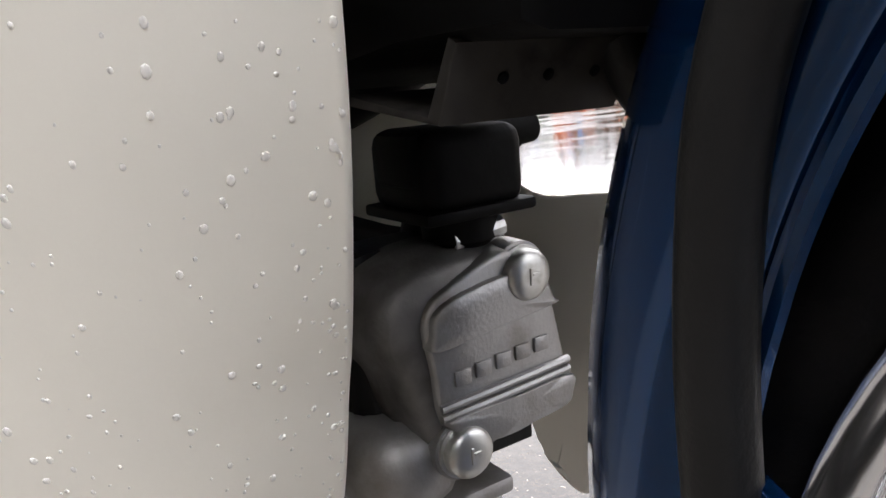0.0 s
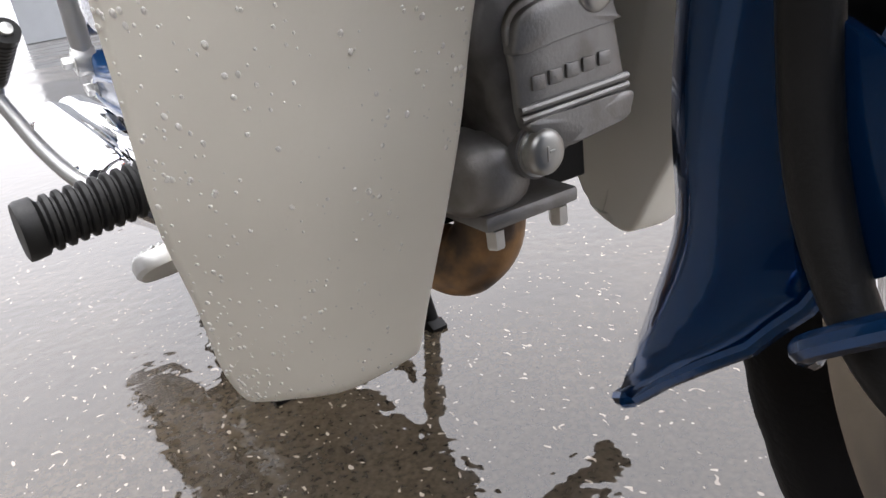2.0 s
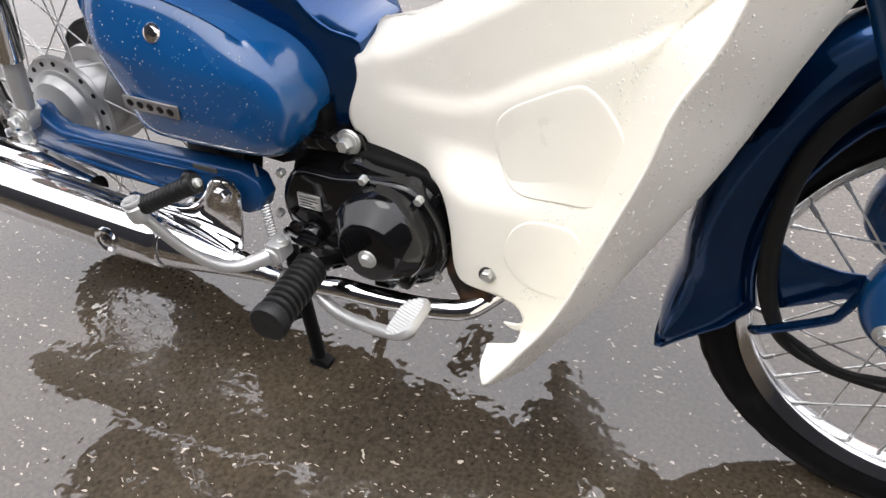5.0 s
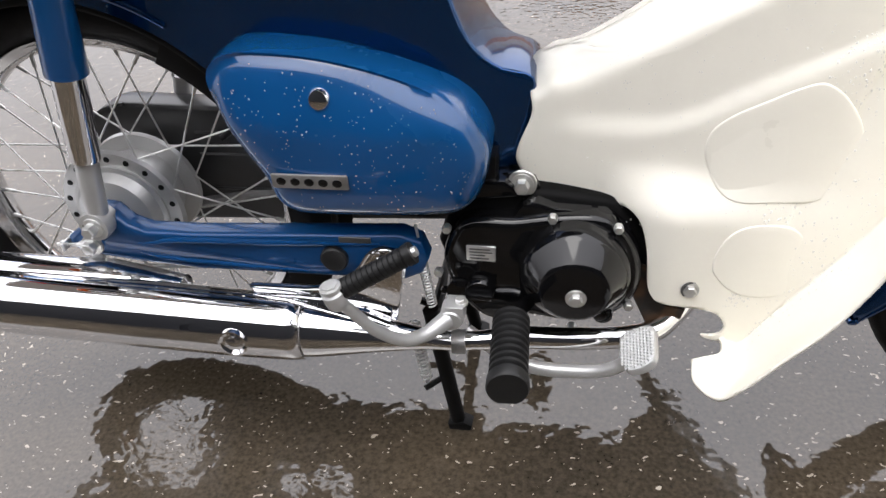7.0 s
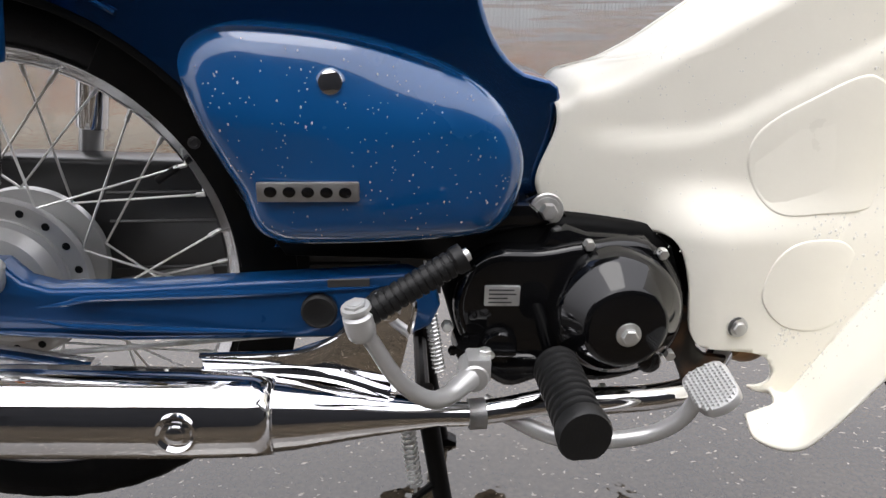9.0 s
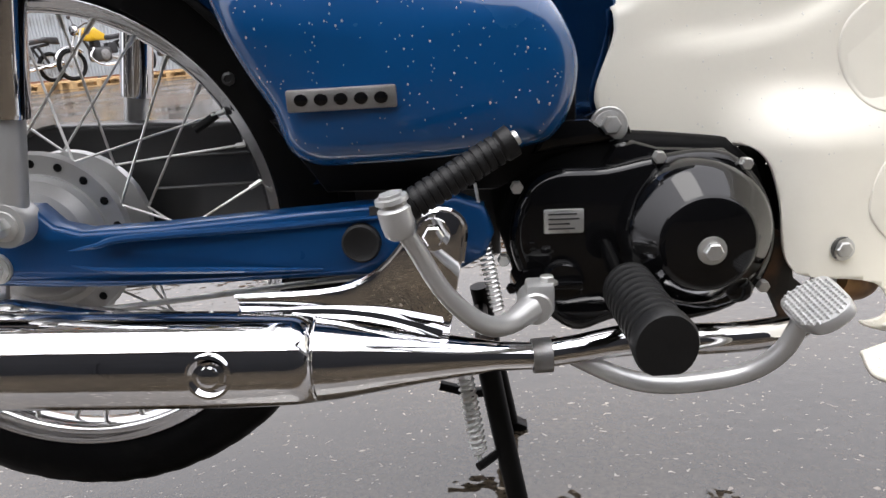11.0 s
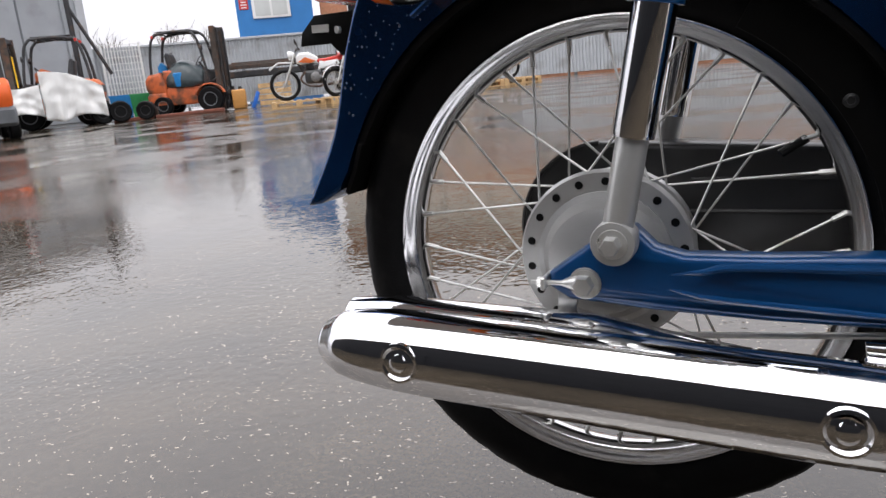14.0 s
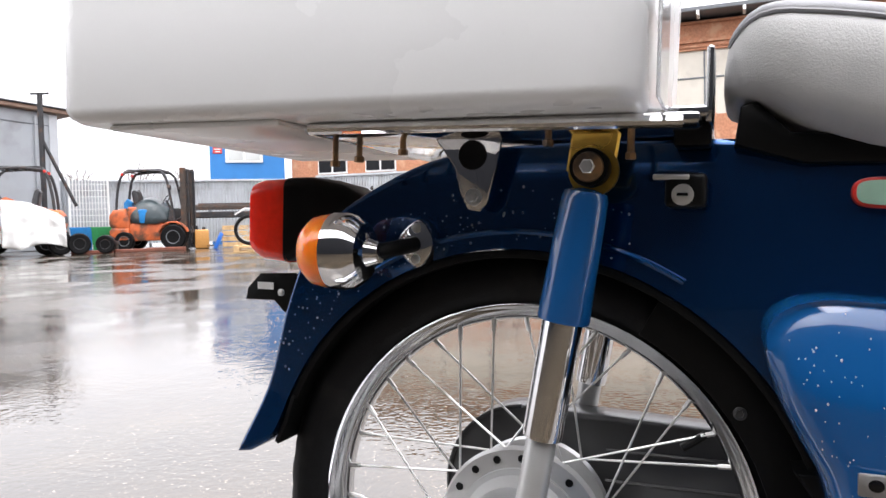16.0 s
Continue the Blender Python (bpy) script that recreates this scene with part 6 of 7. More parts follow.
def tarpaulin(m):
    """A cloth draped over the nose of a truck, with folds."""
    t = thing("tarpaulin", "creased white tarpaulin draped over the parked forklift", "tarpaulin", m)
    for x0, x1, zt, zb, y in ((-1.28, -0.15, 1.02, 0.33, -0.60), (-0.12, 1.15, 1.30, 0.22, -0.66)):
        bm = bmesh.new()
        nu, nv = 36, 26
        rows = []
        for j in range(nv):
            row = []
            s = j / (nv - 1)
            for i in range(nu):
                u = i / (nu - 1)
                x = x0 + (x1 - x0) * u
                top = zt - (0.42 * u * u if x0 > -1 else 0.06 * math.sin(3 * u))
                if s < 0.35:
                    q = s / 0.35
                    p = Vector((x, 0.55 - (0.55 - y) * q, top - 0.06 * abs(2 * q - 1) ** 3))
                else:
                    q = (s - 0.35) / 0.65
                    fold = 0.06 * q * math.sin(u * 15 + 2 * math.sin(q * 3)) + 0.03 * q * math.sin(u * 33 + 1 + 2 * q) + 0.04 * noise.noise(Vector((u * 6, q * 5, x0)))
                    p = Vector((x + 0.04 * q * math.sin(u * 9), y - 0.08 * q + fold, top - (top - zb + 0.06 * math.sin(u * 7)) * q))
                row.append(p + Vector((0, 0.015 * noise.noise(p * 4), 0.015 * noise.noise(p * 3.5 + Vector((3, 1, 2))))))
            rows.append(row)
        bridge(bm, rows, False, False)
        thick(part("cloth_sheet", bm, CLOTH, t, "", 50), 0.006)
    return t


def facing(x, y, deg):
    return pose(x, y, 0, 0, 0, deg)


rear_lift = forklift("orange and grey forklift parked with its counterweight to the bike", facing(-13.07, 8.33, 150), BRIGHT_ORANGE, BRIGHT_ORANGE, MGREY, True)
part("beacon", lathe([(0, 0.07), (0.10, 0.065), (0.15, 0.03), (0.16, 0)], (-0.74, -0.36, 2.08), (0, 0, 1), 16), WHITE, rear_lift, "white roof beacon")
covered = forklift("orange forklift half covered by a white tarpaulin", facing(-15.67, 12.11, 222), ORANGE, ORANGE)
part("mast_stripe", box((0.60, 0.42, 1.35), (0.03, 0.05, 0.7), 0.006, 1), YELLOW, covered, "yellow warning stripe")
part("tool_bag", loft_rect([(-0.05, 0.16, 1.08, 1.34, 0.06), (0.10, 0.20, 1.06, 1.40, 0.08), (0.26, 0.14, 1.08, 1.30, 0.06)]), mat("orange_sack", (0.5, 0.13, 0.05), 0.8), covered, "orange sack on the seat")
tarpaulin(facing(-15.17, 11.61, 50))
WORN_ORANGE = mat("worn_orange_paint", (0.50, 0.11, 0.03), 0.5, vary=0.2, scale=6, second=(0.10, 0.045, 0.025), mask_scale=4, mask=(0.48, 0.66))
fk = forklift("rusty orange forklift with a dark mast, parked before the fence", facing(-13.77, 14.99, 24), WORN_ORANGE, WORN_ORANGE)
bm = bmesh.new()
rings = []
for x, z0, z1, hw in ((-0.72, 0.76, 1.02, 0.34), (-0.55, 0.72, 1.26, 0.46), (-0.25, 0.70, 1.38, 0.50), (0.05, 0.70, 1.30, 0.50), (0.26, 0.72, 1.10, 0.44), (0.34, 0.76, 0.95, 0.34)):
    ring = []
    for k in range(25):
        a = math.pi * k / 24
        p = Vector((x, hw * math.cos(a), z0 + (z1 - z0) * math.sin(a) ** 0.7))
        ring.append(p + Vector((0.02, 0.03, 0.03)) * noise.noise(p * 7.0))
    rings.append(ring)
rings = [list(r) for r in zip(*[spline([r[k] for r in rings], 20) for k in range(25)])]
bridge(bm, rings, False, False)
thick(part("hood_cover", bm, DARK_SHEET, fk, "creased dark plastic sheet over the seat and hood", 50), 0.006)
part("blue_rag", loft_rect([(-0.92, 0.05, 1.08, 1.26, 0.03), (-0.82, 0.12, 1.06, 1.36, 0.05), (-0.70, 0.05, 1.08, 1.26, 0.03)]), BLUE_RAG, fk, "blue plastic can")
part("blue_drum", lathe([(0, 0.0), (0, 0.15), (0.02, 0.16), (0.34, 0.16), (0.36, 0.13), (0.36, 0)], (-0.30, -0.36, 0.70), (0, 0, 1), 20), BLUE_RAG, fk)
part("exhaust_stack", tube([(-0.62, 0.30, 1.05), (-0.64, 0.30, 1.6)], 0.03, 2, 8, None, False), DARK, fk)


def pallet(m, label="pale wooden pallet on the wet asphalt"):
    p = thing("pallet", label, "pallet", m, "pallets in the yard")
    for k in range(7):
        part("deck_board", box((-0.54 + 0.18 * k, 0, 0.132), (0.10, 0.80, 0.022), 0.003, 1), WOOD, p)
    for y in (-0.35, 0, 0.35):
        part("stringer", box((0, y, 0.110), (1.2, 0.10, 0.022), 0.003, 1), WOOD, p)
        part("bottom_board", box((0, y, 0.011), (1.2, 0.10, 0.022), 0.003, 1), WOOD, p)
        for x in (-0.53, 0, 0.53):
            part("block", box((x, y, 0.060), (0.12, 0.10, 0.078), 0.003, 1), WOOD, p)
    return p


def parked_motorcycle(label, m, paint, seatmat, dirt=False):
    """A parked motorcycle facing -x, 2.1 m long."""
    b = thing("parked_motorcycle", label, "motorcycle", m, "parked motorcycles in the yard")
    r1, r2 = (0.34, 0.31) if dirt else (0.31, 0.30)
    for x, r in ((-0.70, r1), (0.70, r2)):
        bm = bmesh.new()
        tube([(x + (r - 0.035) * math.cos(a), 0, r + (r - 0.035) * math.sin(a)) for a in (2 * math.pi * k / 32 for k in range(33))], 0.045 if not dirt else 0.038, 33, 8, bm, False)
        t = part("tyre", bm, TYRE, b)
        bm = tube([(x + (r - 0.085) * math.cos(a), 0, r + (r - 0.085) * math.sin(a)) for a in (2 * math.pi * k / 28 for k in range(29))], 0.014, 29, 6, None, False)
        for k in range(16):
            a = 2 * math.pi * k / 16
            tube([(x + 0.05 * math.cos(a + 0.5), 0.03 * (-1) ** k, r + 0.05 * math.sin(a + 0.5)), (x + (r - 0.085) * math.cos(a), 0, r + (r - 0.085) * math.sin(a))], 0.004, 2, 4, bm, False)
        part("spoked_rim", bm, ALU_PAINT, t)
        part("hub", lathe([(-0.06, 0.05), (0.06, 0.05)], (x, 0, r), (0, 1, 0), 16), ALU_PAINT, t)
    for y in (-0.10, 0.10):
        part("fork_tube", tube([(-0.70, y, r1), (-0.42, y, 0.98)], 0.022, 4, 8), ALU_PAINT if not dirt else STEEL, b, "bright fork tube")
        part("swing_arm", tube([(0.70, y, r2), (0.10, y * 0.8, 0.42)], 0.022, 4, 8), ALU_PAINT, b)
        part("rear_shock", tube([(0.60, y, r2 + 0.08), (0.42, y, 0.72)], 0.028, 4, 8), DARK, b)
    part("frame", tube([(-0.42, 0, 0.90), (-0.20, 0, 0.50), (0.10, 0, 0.34), (0.28, 0, 0.66), (0.75, 0, 0.76)], 0.03, 24, 8), DARK, b)
    part("engine", box((-0.05, 0, 0.47), (0.40, 0.30, 0.30), 0.07, 3), GUNMETAL, b, "dark engine casing")
    part("engine_cover", lathe([(0, 0.11), (0.02, 0.105), (0.03, 0.07), (0.03, 0)], (-0.02, -0.15, 0.46), (0, -1, 0), 20), ALU, b)
    for k in range(5):
        part("cooling_fin", box((-0.12, 0, 0.60 + 0.035 * k), (0.20, 0.24, 0.010), 0.002, 1), DARK, b)
    part("air_box", box((0.22, 0, 0.58), (0.22, 0.18, 0.22), 0.03, 2), DARK, b)
    part("chain_guard", tube([(0.10, 0.12, 0.42), (0.66, 0.12, 0.36)], 0.018, 2, 6, None, False), DARK, b)
    part("cylinder", box((-0.12, 0, 0.66), (0.16, 0.18, 0.20), 0.03, 2), DARK, b)
    tank = [(-0.40, 0.09, 0.78, 0.92, 0.04), (-0.32, 0.13, 0.74, 1.00, 0.06), (-0.12, 0.14, 0.74, 1.00, 0.06), (0.08, 0.09, 0.74, 0.88, 0.04)]
    part("fuel_tank", loft_rect(tank), paint, b, "painted fuel tank")
    part("saddle", loft_rect([(0.02, 0.09, 0.76, 0.84, 0.03), (0.20, 0.13, 0.74, 0.84, 0.035), (0.55, 0.11, 0.78, 0.88, 0.035), (0.80, 0.06, 0.82, 0.88, 0.025)]), seatmat, b, "padded seat")
    part("handlebar", tube([(-0.30, -0.38, 1.08), (-0.36, -0.20, 1.08), (-0.40, 0, 1.02), (-0.36, 0.20, 1.08), (-0.30, 0.38, 1.08)], 0.014, 20, 8), DARK, b, "black handlebar")
    for y in (-0.33, 0.33):
        part("mirror", lathe([(0, 0.05), (0.03, 0.04), (0.03, 0)], (-0.36, y, 1.24), (-1, 0, 0), 14), DARK, b)
        part("mirror_stalk", tube([(-0.33, y * 0.85, 1.08), (-0.35, y, 1.24)], 0.007, 4, 6), DARK, b)
    part("headlight", lathe([(-0.08, 0.05), (-0.02, 0.09), (0.06, 0.095), (0.07, 0.0)], (-0.50, 0, 0.96), (-1, 0, -0.1), 20), WHITE if dirt else CHROME, b)
    if dirt:
        part("front_mudguard", prism([(-1.02, 0.70), (-0.80, 0.84), (-0.45, 0.82), (-0.45, 0.79), (-0.80, 0.80), (-1.0, 0.67)], -0.07, 0.07, 0.01), WHITE, b, "white plastic mudguard")
        part("side_panel", prism([(0.05, 0.60), (0.10, 0.80), (0.50, 0.80), (0.55, 0.70)], -0.13, 0.13, 0.03), WHITE, b)
        part("tank_stripe", prism([(-0.36, 0.80), (-0.20, 0.90), (0.02, 0.80), (-0.1, 0.76)], -0.148, 0.148, 0.004), ORANGE, b)
        part("rear_mudguard", prism([(0.70, 0.78), (0.78, 0.86), (1.10, 0.84), (1.10, 0.80)], -0.07, 0.07, 0.01), WHITE, b)
    else:
        part("front_mudguard", prism(arc(-0.70, r1, r1 + 0.05, 40, 160, 14) + arc(-0.70, r1, r1 + 0.03, 160, 40, 14), -0.06, 0.06, 0.004), CHROME, b)
        part("tail", prism([(0.60, 0.80), (0.66, 0.90), (0.92, 0.88), (0.95, 0.74)], -0.09, 0.09, 0.02), paint, b)
    part("exhaust_pipe", tube([(-0.22, -0.10, 0.60), (-0.34, -0.14, 0.42), (-0.10, -0.17, 0.26), (0.40, -0.18, 0.30), (0.85, -0.19, 0.36)], [0.022, 0.022, 0.022, 0.035, 0.045], 30, 10), RUSTY if dirt else CHROME, b, "bare steel exhaust pipe" if dirt else "bright exhaust pipe")
    return b


PZ = 0.145


def on_pallet(x, y, deg, label, paint, seatmat, dirt=False):
    pallet(pose(x - 0.45 * math.cos(radians(deg)), y - 0.45 * math.sin(radians(deg)), 0, 0, 0, deg))
    pallet(pose(x + 0.75 * math.cos(radians(deg)), y + 0.75 * math.sin(radians(deg)), 0, 0, 0, deg))
    parked_motorcycle(label, pose(x, y, PZ, 0, 0, deg), paint, seatmat, dirt)


on_pallet(-9.08, 13.55, 33, "white and orange trail motorcycle with a red seat on pale pallets", WHITE, RED, True)
on_pallet(-8.3, 14.2, 62, "chrome and black cruiser motorcycle on a pallet", DARK, DARK)
on_pallet(-6.9, 14.9, 58, "yellow and black motorcycle on a pallet", YELLOW, DARK)
on_pallet(-6.0, 16.2, 60, "black motorcycle with spoked wheels on a pallet", DARK, DARK)

# axles with tyres, wire cage, boxes, crate, can
for x, y, d, r in ((-14.41, 12.25, 62, 0.27), (-14.11, 12.58, 52, 0.25), (-13.62, 13.05, 30, 0.22)):
    a = thing("wheel_axle", "greasy black axle with a wheel hub lying on the yard", "axle", pose(x, y, 0, 0, 0, d), "axles in the yard")
    simple_wheel(a, (0, -0.28, r), r, 0.20, rimmat=DARK)
    part("brake_drum", lathe([(-0.05, 0.10), (0.02, 0.17), (0.12, 0.17), (0.14, 0.06), (0.30, 0.05)], (0, -0.20, r), (0, 1, 0), 24), RUSTY, a)
    part("axle_tube", tube([(0, -0.10, r), (0.02, 0.55, r)], 0.06, 4, 10), DARK, a)
    part("axle_bracket", box((0.01, 0.40, r / 2), (0.16, 0.10, r), 0.02, 2), RUSTY, a)
RUSTY_PLANK = mat("rusty_plank", (0.16, 0.055, 0.035), 0.8, vary=0.2, scale=8)
for x, y, d in ((-13.75, 12.65, 40), (-13.15, 13.35, 52), (-12.9, 14.2, 30)):
    plank = part("scrap_plank", box((0, 0, 0.04), (0.9, 0.20, 0.08), 0.01, 1), RUSTY_PLANK, None)
    plank.matrix_basis = pose(x, y, 0, 0, 0, d)
    tagged(plank, "rusty red timber lying on the wet ground", "timber", "timbers in the yard")
cage = thing("wire_cage", "white wire mesh cage standing before the fence", "cage", facing(-16.45, 15.2, 46))
for k in range(13):
    part("upright_bar", tube([(-0.48 + 0.08 * k, -0.35, 0.10), (-0.48 + 0.08 * k, -0.35, 2.0)], 0.010, 2, 6, None, False), FRAME_WHITE, cage)
    part("upright_bar", tube([(-0.48 + 0.08 * k, 0.35, 0.10), (-0.48 + 0.08 * k, 0.35, 2.0)], 0.010, 2, 6, None, False), FRAME_WHITE, cage)
for k in range(9):
    part("cross_bar", tube([(-0.5, -0.35, 0.62 + 0.172 * k), (0.5, -0.35, 0.62 + 0.172 * k)], 0.011, 2, 6, None, False), FRAME_WHITE, cage)
for x in (-0.5, 0.5):
    part("corner_post", tube([(x, -0.35, 0), (x, -0.35, 2.03)], 0.022, 2, 6, None, False), FRAME_WHITE, cage)
    part("corner_post", tube([(x, 0.35, 0), (x, 0.35, 2.03)], 0.022, 2, 6, None, False), FRAME_WHITE, cage)
for x, y, mm, lab in ((-15.87, 14.35, BLUE_RAG, "blue plastic bin before the wire cage"), (-15.50, 14.70, GREEN, "green plastic bin beside a blue one")):
    b = part("bin", prism([(-0.24, 0.02), (-0.27, 0.60), (-0.29, 0.60), (-0.29, 0.64), (0.29, 0.64), (0.29, 0.60), (0.27, 0.60), (0.24, 0.02)], -0.25, 0.25, 0.012, 2), mm, None)
    b.matrix_basis = facing(x, y, 45)
    tagged(b, lab, "bin", "bins in the yard")
can = thing("fuel_can", "orange-brown metal fuel can beside the forklift", "fuel can", facing(-12.67, 15.28, 38))
part("can_body", box((0, 0, 0.25), (0.36, 0.28, 0.50), 0.04, 3), mat("ochre_can", (0.50, 0.24, 0.06), 0.5), can)
part("can_neck", lathe([(0, 0.05), (0.08, 0.04), (0.08, 0)], (0.05, 0, 0.49), (0, 0, 1), 12), DARK, can)
bl = part("sheet_metal", box((0, 0, 0.2), (0.10, 0.34, 0.44), 0.02, 2, rot("Y", 24)), mat("blue_sheet", (0.02, 0.13, 0.5), 0.4), None)
bl.matrix_basis = facing(-12.04, 15.14, 38)
tagged(bl, "blue sheet metal panel leaning on a crate", "panel")
cr = thing("wooden_crate", "old brown slatted wooden crate", "crate", facing(-12.25, 16.3, 37))
for k in range(4):
    part("crate_slat", box((0, -0.4, 0.08 + 0.15 * k), (0.85, 0.03, 0.12), 0.005, 1), WOOD, cr)
    part("crate_slat", box((-0.42, 0, 0.08 + 0.15 * k), (0.03, 0.78, 0.12), 0.005, 1), WOOD, cr)
trailer = thing("flatbed_trailer", "long dark steel trailer chassis behind the motorcycles", "trailer", facing(-13.6, 17.9, 37))
for y in (-0.5, 0.5):
    part("chassis_beam", box((0.6, y, 0.92), (4.6, 0.12, 0.18), 0.02, 1), DARK, trailer)
    part("trailer_leg", box((2.4, y, 0.42), (0.12, 0.12, 0.84), 0.01, 1), DARK, trailer)
    part("trailer_leg", box((-1.4, y, 0.42), (0.12, 0.12, 0.84), 0.01, 1), DARK, trailer)
for k in range(3):
    part("loaded_beam", box((0.4 + 0.2 * k, -0.35 + 0.3 * k, 1.12 + 0.05 * k), (3.6, 0.10, 0.12), 0.01, 1), RUSTY, trailer)
for k in range(6):
    part("cross_member", box((-1.5 + 0.85 * k, 0, 1.03), (0.10, 1.2, 0.06), 0.01, 1), MGREY, trailer)


# fence of corrugated sheet
def fence_run(a, b, h):
    a, b = Vector((*a, 0)), Vector((*b, 0))
    L = (b - a).length
    ang = math.degrees(math.atan2((b - a).y, (b - a).x))
    f = thing("fence", "grey corrugated sheet metal fence round the yard", "fence", pose(a.x, a.y, 0, 0, 0, ang), "", "structure")
    n = max(1, int(L / 2.5))
    w = L / n
    bm = bmesh.new()
    steps = int(w / 0.10)
    prof = []
    for k in range(steps):
        x = w * k / steps
        s = w / steps
        for dx, dy in ((0, 0), (0.35, 0), (0.5, 0.035), (0.85, 0.035)):
            prof.append((x + dx * s, dy))
    prof.append((w, 0))
    rows = [[Vector((x, y, z)) for x, y in prof] for z in (0.08, h)]
    bridge(bm, rows, False, False)
    first = thick(part("fence_panel", bm, FENCE, f, "", 0), 0.004)
    for i in range(1, n):
        o = same_mesh(first, Matrix.Translation((w * i, 0, 0)), f)
        thick(o, 0.004)
    post = part("fence_post", box((0, 0.08, h / 2), (0.08, 0.08, h), 0.006, 1), MGREY, f)
    for i in range(1, n + 1):
        same_mesh(post, Matrix.Translation((w * i, 0, 0)), f)
    part("top_rail", box((L / 2, -0.03, h + 0.02), (L, 0.06, 0.07), 0.006, 1), FENCE, f)
    return f


fence_run((-19.0, 16.37), (-12.6, 21.2), 2.05)
fence_run((-12.6, 21.2), (10.0, 20.6), 2.15)
fence_run((10.0, 20.6), (24.0, 10.0), 2.15)


# buildings
def grey_hall():
    b = thing("warehouse", "tall grey sheet metal warehouse with a brown eave", "building", pose(-17.66, 15.29, 0, 0, 0, 72))
    part("wall", prism([(-14.0, 0), (-14.0, 4.85), (0, 3.90), (0, 0)], 0, 8.0, 0.02, 1), GREY_WALL, b, "grey sheet wall")
    for k in range(6):
        part("wall_seam", box((-1.75 - 2.2 * k, -0.006, 1.9), (0.05, 0.02, 3.8), 0.004, 1), MGREY, b)
    part("corner_trim", box((-0.10, -0.02, 1.93), (0.24, 0.05, 3.86), 0.01, 1), FENCE, b)
    part("sheet_joint", prism([(-14.0, 4.42), (-14.0, 4.45), (-0.2, 3.57), (-0.2, 3.54)], -0.02, 0.0, 0.004, 1), MGREY, b)
    part("roof", prism([(-14.2, 4.865), (-14.2, 4.98), (0.42, 4.00), (0.42, 3.875)], -0.22, 8.2, 0.02, 1), ROOF, b, "brown roof edge")
    part("gutter", prism([(-14.2, 4.99), (-14.2, 5.03), (0.45, 4.05), (0.45, 4.01)], -0.28, 8.2, 0.01, 1), MGREY, b)
    part("pipe", tube([(-0.6, -0.05, 0.0), (-0.6, -0.05, 3.8)], 0.03, 2, 8, None, False), GREY_WALL, b)
    return b


grey_hall()
pole = thing("steel_post", "dark steel post with a diagonal brace by the warehouse", "post", facing(-16.3, 13.6, 45))
part("post", tube([(0, 0, 0), (0, 0, 4.15)], 0.07, 2, 10, None, False), DARK, pole)
part("brace", tube([(0.03, 0, 2.9), (0.75, 0, 1.2)], 0.045, 2, 8, None, False), DARK, pole)
part("crossarm", tube([(-0.22, 0, 4.12), (0.22, 0, 4.15)], 0.03, 2, 8, None, False), DARK, pole)


def blue_house():
    b = thing("blue_house", "bright blue sheet-clad building with a white window and mono-pitch roof", "building", pose(-18.31, 22.91, 0, 0, 0, 36))
    part("wall", prism([(0, 0), (0, 4.45), (2.85, 5.75), (2.85, 0)], 0, 6.0, 0.01, 1), BLUE_WALL, b, "blue sheet wall")
    part("roof", prism([(-0.15, 4.44), (-0.15, 4.54), (3.0, 5.96), (3.0, 5.84)], -0.12, 6.1, 0.01, 1), MGREY, b)
    w = part("window", box((1.30, -0.02, 3.52), (1.42, 0.10, 0.98), 0.01, 1), FRAME_WHITE, b, "white framed window")
    for x in (0.98, 1.62):
        part("pane", box((x, -0.074, 3.52), (0.56, 0.012, 0.80), 0.002, 1), PANE, w)
    sg = part("sign", box((0.30, -0.01, 3.62), (0.34, 0.03, 0.46), 0.005, 1), RED, b, "small red and white notice")
    bm = bmesh.new()
    for k in range(4):
        box((0.30, -0.028, 3.76 - 0.10 * k), (0.24 - 0.05 * (k % 2), 0.004, 0.04), 0, bm=bm)
    part("sign_writing", bm, FRAME_WHITE, sg)
    return b


blue_house()


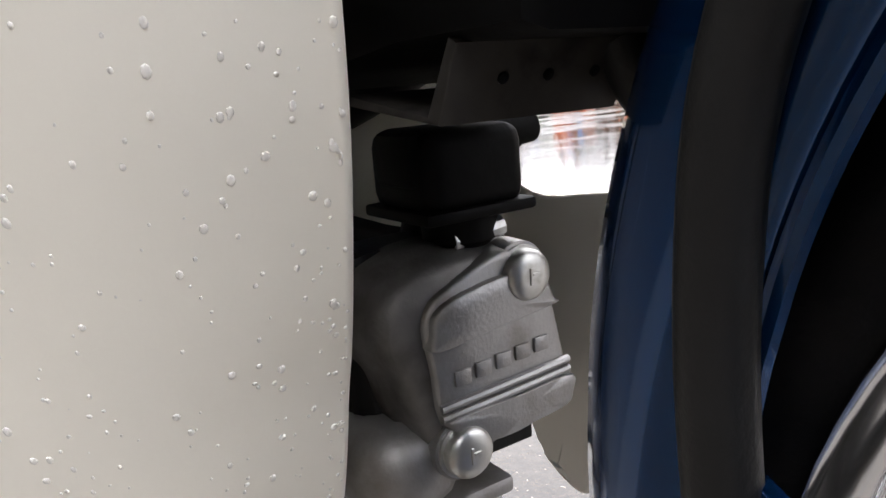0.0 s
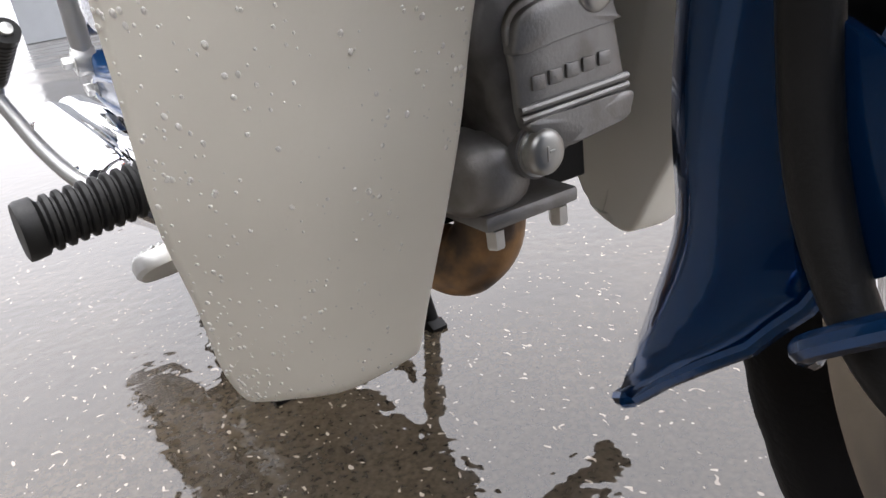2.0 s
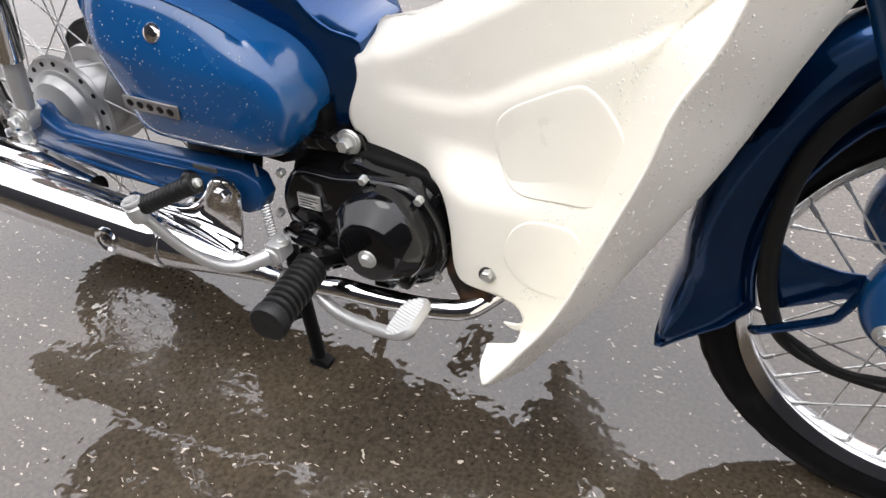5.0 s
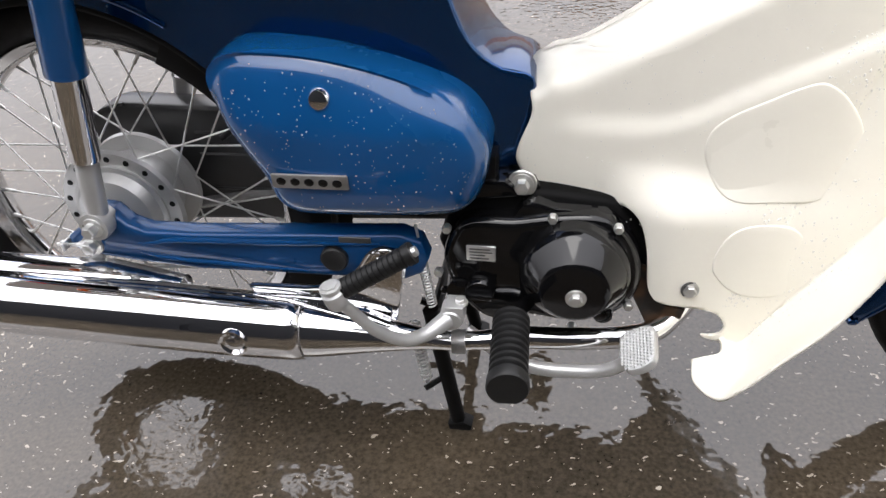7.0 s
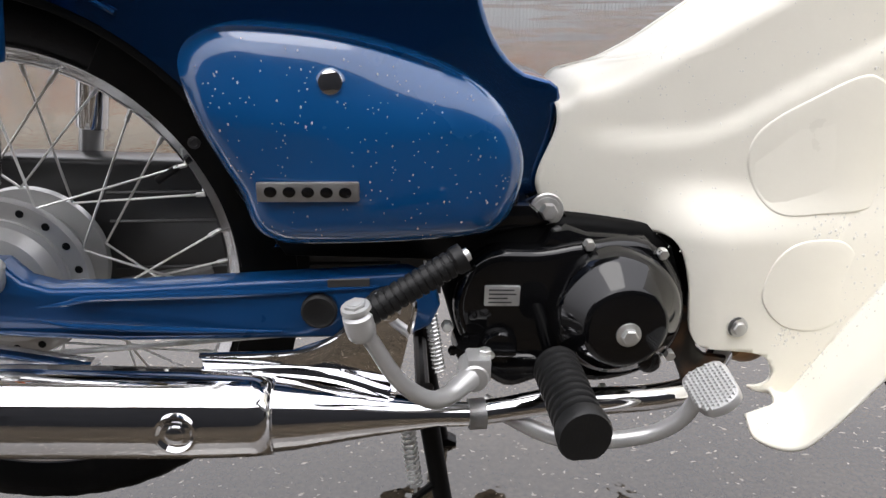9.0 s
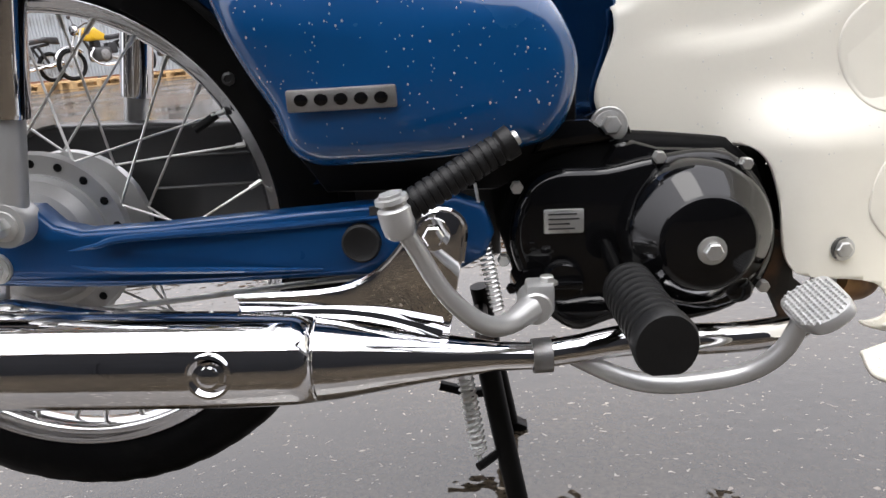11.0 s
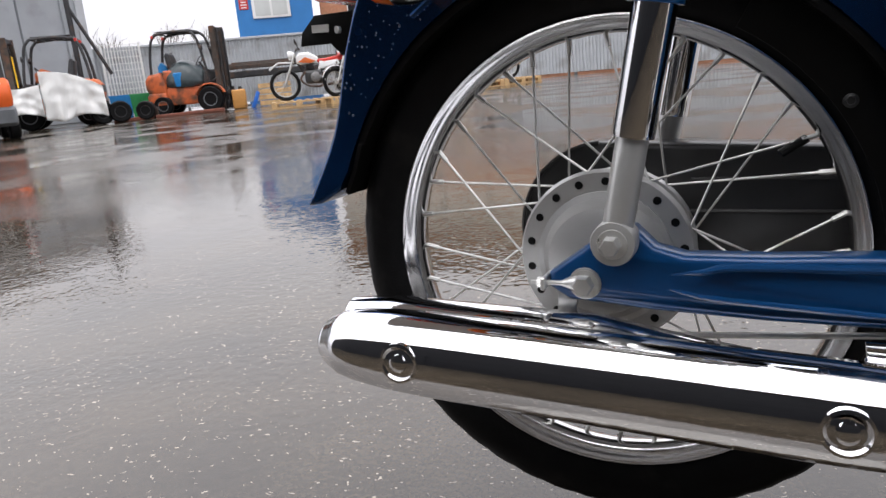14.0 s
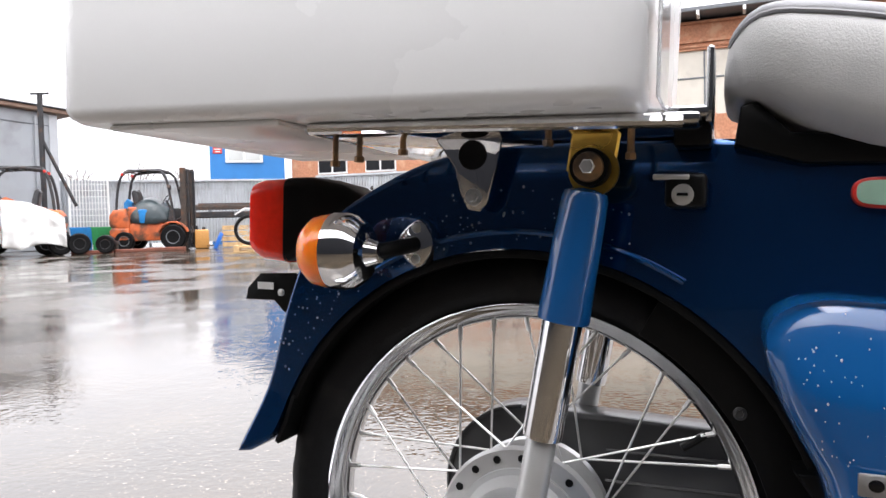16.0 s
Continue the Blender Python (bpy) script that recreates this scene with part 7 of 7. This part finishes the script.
def brick_hall():
    b = thing("brick_hall", "long brick hall with pale panels and a dark corrugated eave", "building", pose(-15.9, 25.0, 0, 0, 0, -1))
    part("wall", box((15.0, 5.0, 3.4), (30.0, 10.0, 6.8), 0.02, 1), PALE_WALL, b, "pale rendered wall panels")
    part("brick_band", box((15.0, -0.03, 6.35), (30.0, 0.12, 0.95), 0.01, 1), BRICK, b, "brick cornice band")
    part("brick_base", box((15.0, -0.02, 1.9), (30.0, 0.10, 3.8), 0.01, 1), BRICK, b, "orange brick lower wall")
    for k in range(16):
        part("panel_joint", box((0.9 + 1.85 * k, -0.012, 4.85), (0.05, 0.03, 2.0), 0.004, 1), MGREY, b)
    part("panel_joint", box((15.0, -0.012, 5.0), (30.0, 0.03, 0.05), 0.004, 1), MGREY, b)
    for dz, dy in ((6.0, 0.10), (6.15, 0.14), (6.75, 0.16)):
        part("cornice_course", box((15.0, -0.04 - dy / 2, dz), (30.0, dy, 0.08), 0.006, 1), BRICK, b)
    part("roof", box((15.0, 4.6, 6.98), (30.6, 11.2, 0.14), 0.02, 1), MGREY, b)
    for k in range(22):
        part("rafter_end", box((0.7 + 1.35 * k, -0.75, 6.84), (0.09, 0.6, 0.14), 0.01, 1), FRAME_WHITE, b)
    for x in (1.9, 4.0, 9.0, 14.0):
        w = part("window", box((x, -0.06, 2.95), (1.3, 0.12, 0.9), 0.01, 1), FRAME_WHITE, b)
        for dx in (-0.32, 0.32):
            part("pane", box((x + dx, -0.126, 2.95), (0.56, 0.012, 0.76), 0.002, 1), DARK_HALL, w)
    return b


brick_hall()


def bare_tree(x, y, h, seed):
    rnd = random.Random(seed)
    t = thing("tree", "bare leafless tree beyond the fence", "tree", pose(x, y, 0), "bare trees beyond the fence")
    part("trunk", tube([(0, 0, 0), (0.05, 0.02, h * 0.3), (0.0, 0.05, h * 0.55), (0.06, 0, h * 0.8)], [0.12, 0.09, 0.06, 0.02], 12, 8), BARE_TREE, t)
    bm = bmesh.new()
    for k in range(46):
        z = h * rnd.uniform(0.3, 0.8)
        a, L = rnd.uniform(0, 6.28), rnd.uniform(0.4, 1.3)
        p = Vector((0.03, 0.02, z))
        q = p + Vector((math.cos(a) * L * 0.6, math.sin(a) * L * 0.6, L * 0.8))
        tube([p, p.lerp(q, 0.5) + Vector((0, 0, -0.05)), q], [0.025, 0.012, 0.005], 5, 5, bm)
        for j in range(4):
            s = p.lerp(q, rnd.uniform(0.4, 1))
            tube([s, s + Vector((rnd.uniform(-0.3, 0.3), rnd.uniform(-0.3, 0.3), rnd.uniform(0.1, 0.45)))], [0.008, 0.003], 2, 4, bm, False)
    part("crown", bm, BARE_TREE, t, "tangle of bare twigs", 0)
    return t


for k, (x, y, h) in enumerate(((-21.5, 19.5, 2.5), (-20.2, 21.0, 2.7), (-19.4, 22.0, 2.5))):
    bare_tree(x, y, h, k)
wire = part("power_line", tube([(-17.5, 15.5, 5.1), (-10.0, 25.0, 4.75), (-2.0, 34.0, 5.6)], 0.012, 24, 5), DARK, None)
tagged(wire, "thin black overhead power line", "cable")

# unseen halls added behind the camera close the yard, block low sky, darken reflections
for x0, y0, deg, L, h, mm, lab in ((-22, -8.8, 5, 44, 6.3, DARK_HALL, "unseen dark hall added across the yard to block low sky"), (24, -8, 80, 22, 4.0, GREY_WALL, "unseen grey hall added to close the side of the yard")):
    b = thing("hall", lab, "building", pose(x0, y0, 0, 0, 0, deg))
    part("wall", box((L / 2, -4, h / 2), (L, 8, h), 0.02, 1), mm, b)
    part("roof", box((L / 2, -4, h + 0.08), (L + 0.6, 8.6, 0.16), 0.02, 1), ROOF, b)
    # the doors are added as well, out of view
    for k in range(int(L / 5)):
        d = part("hall_door", box((2.5 + 5 * k, 0.02, 1.5), (2.6, 0.06, 3.0), 0.01, 1), DARK_HALL, b)
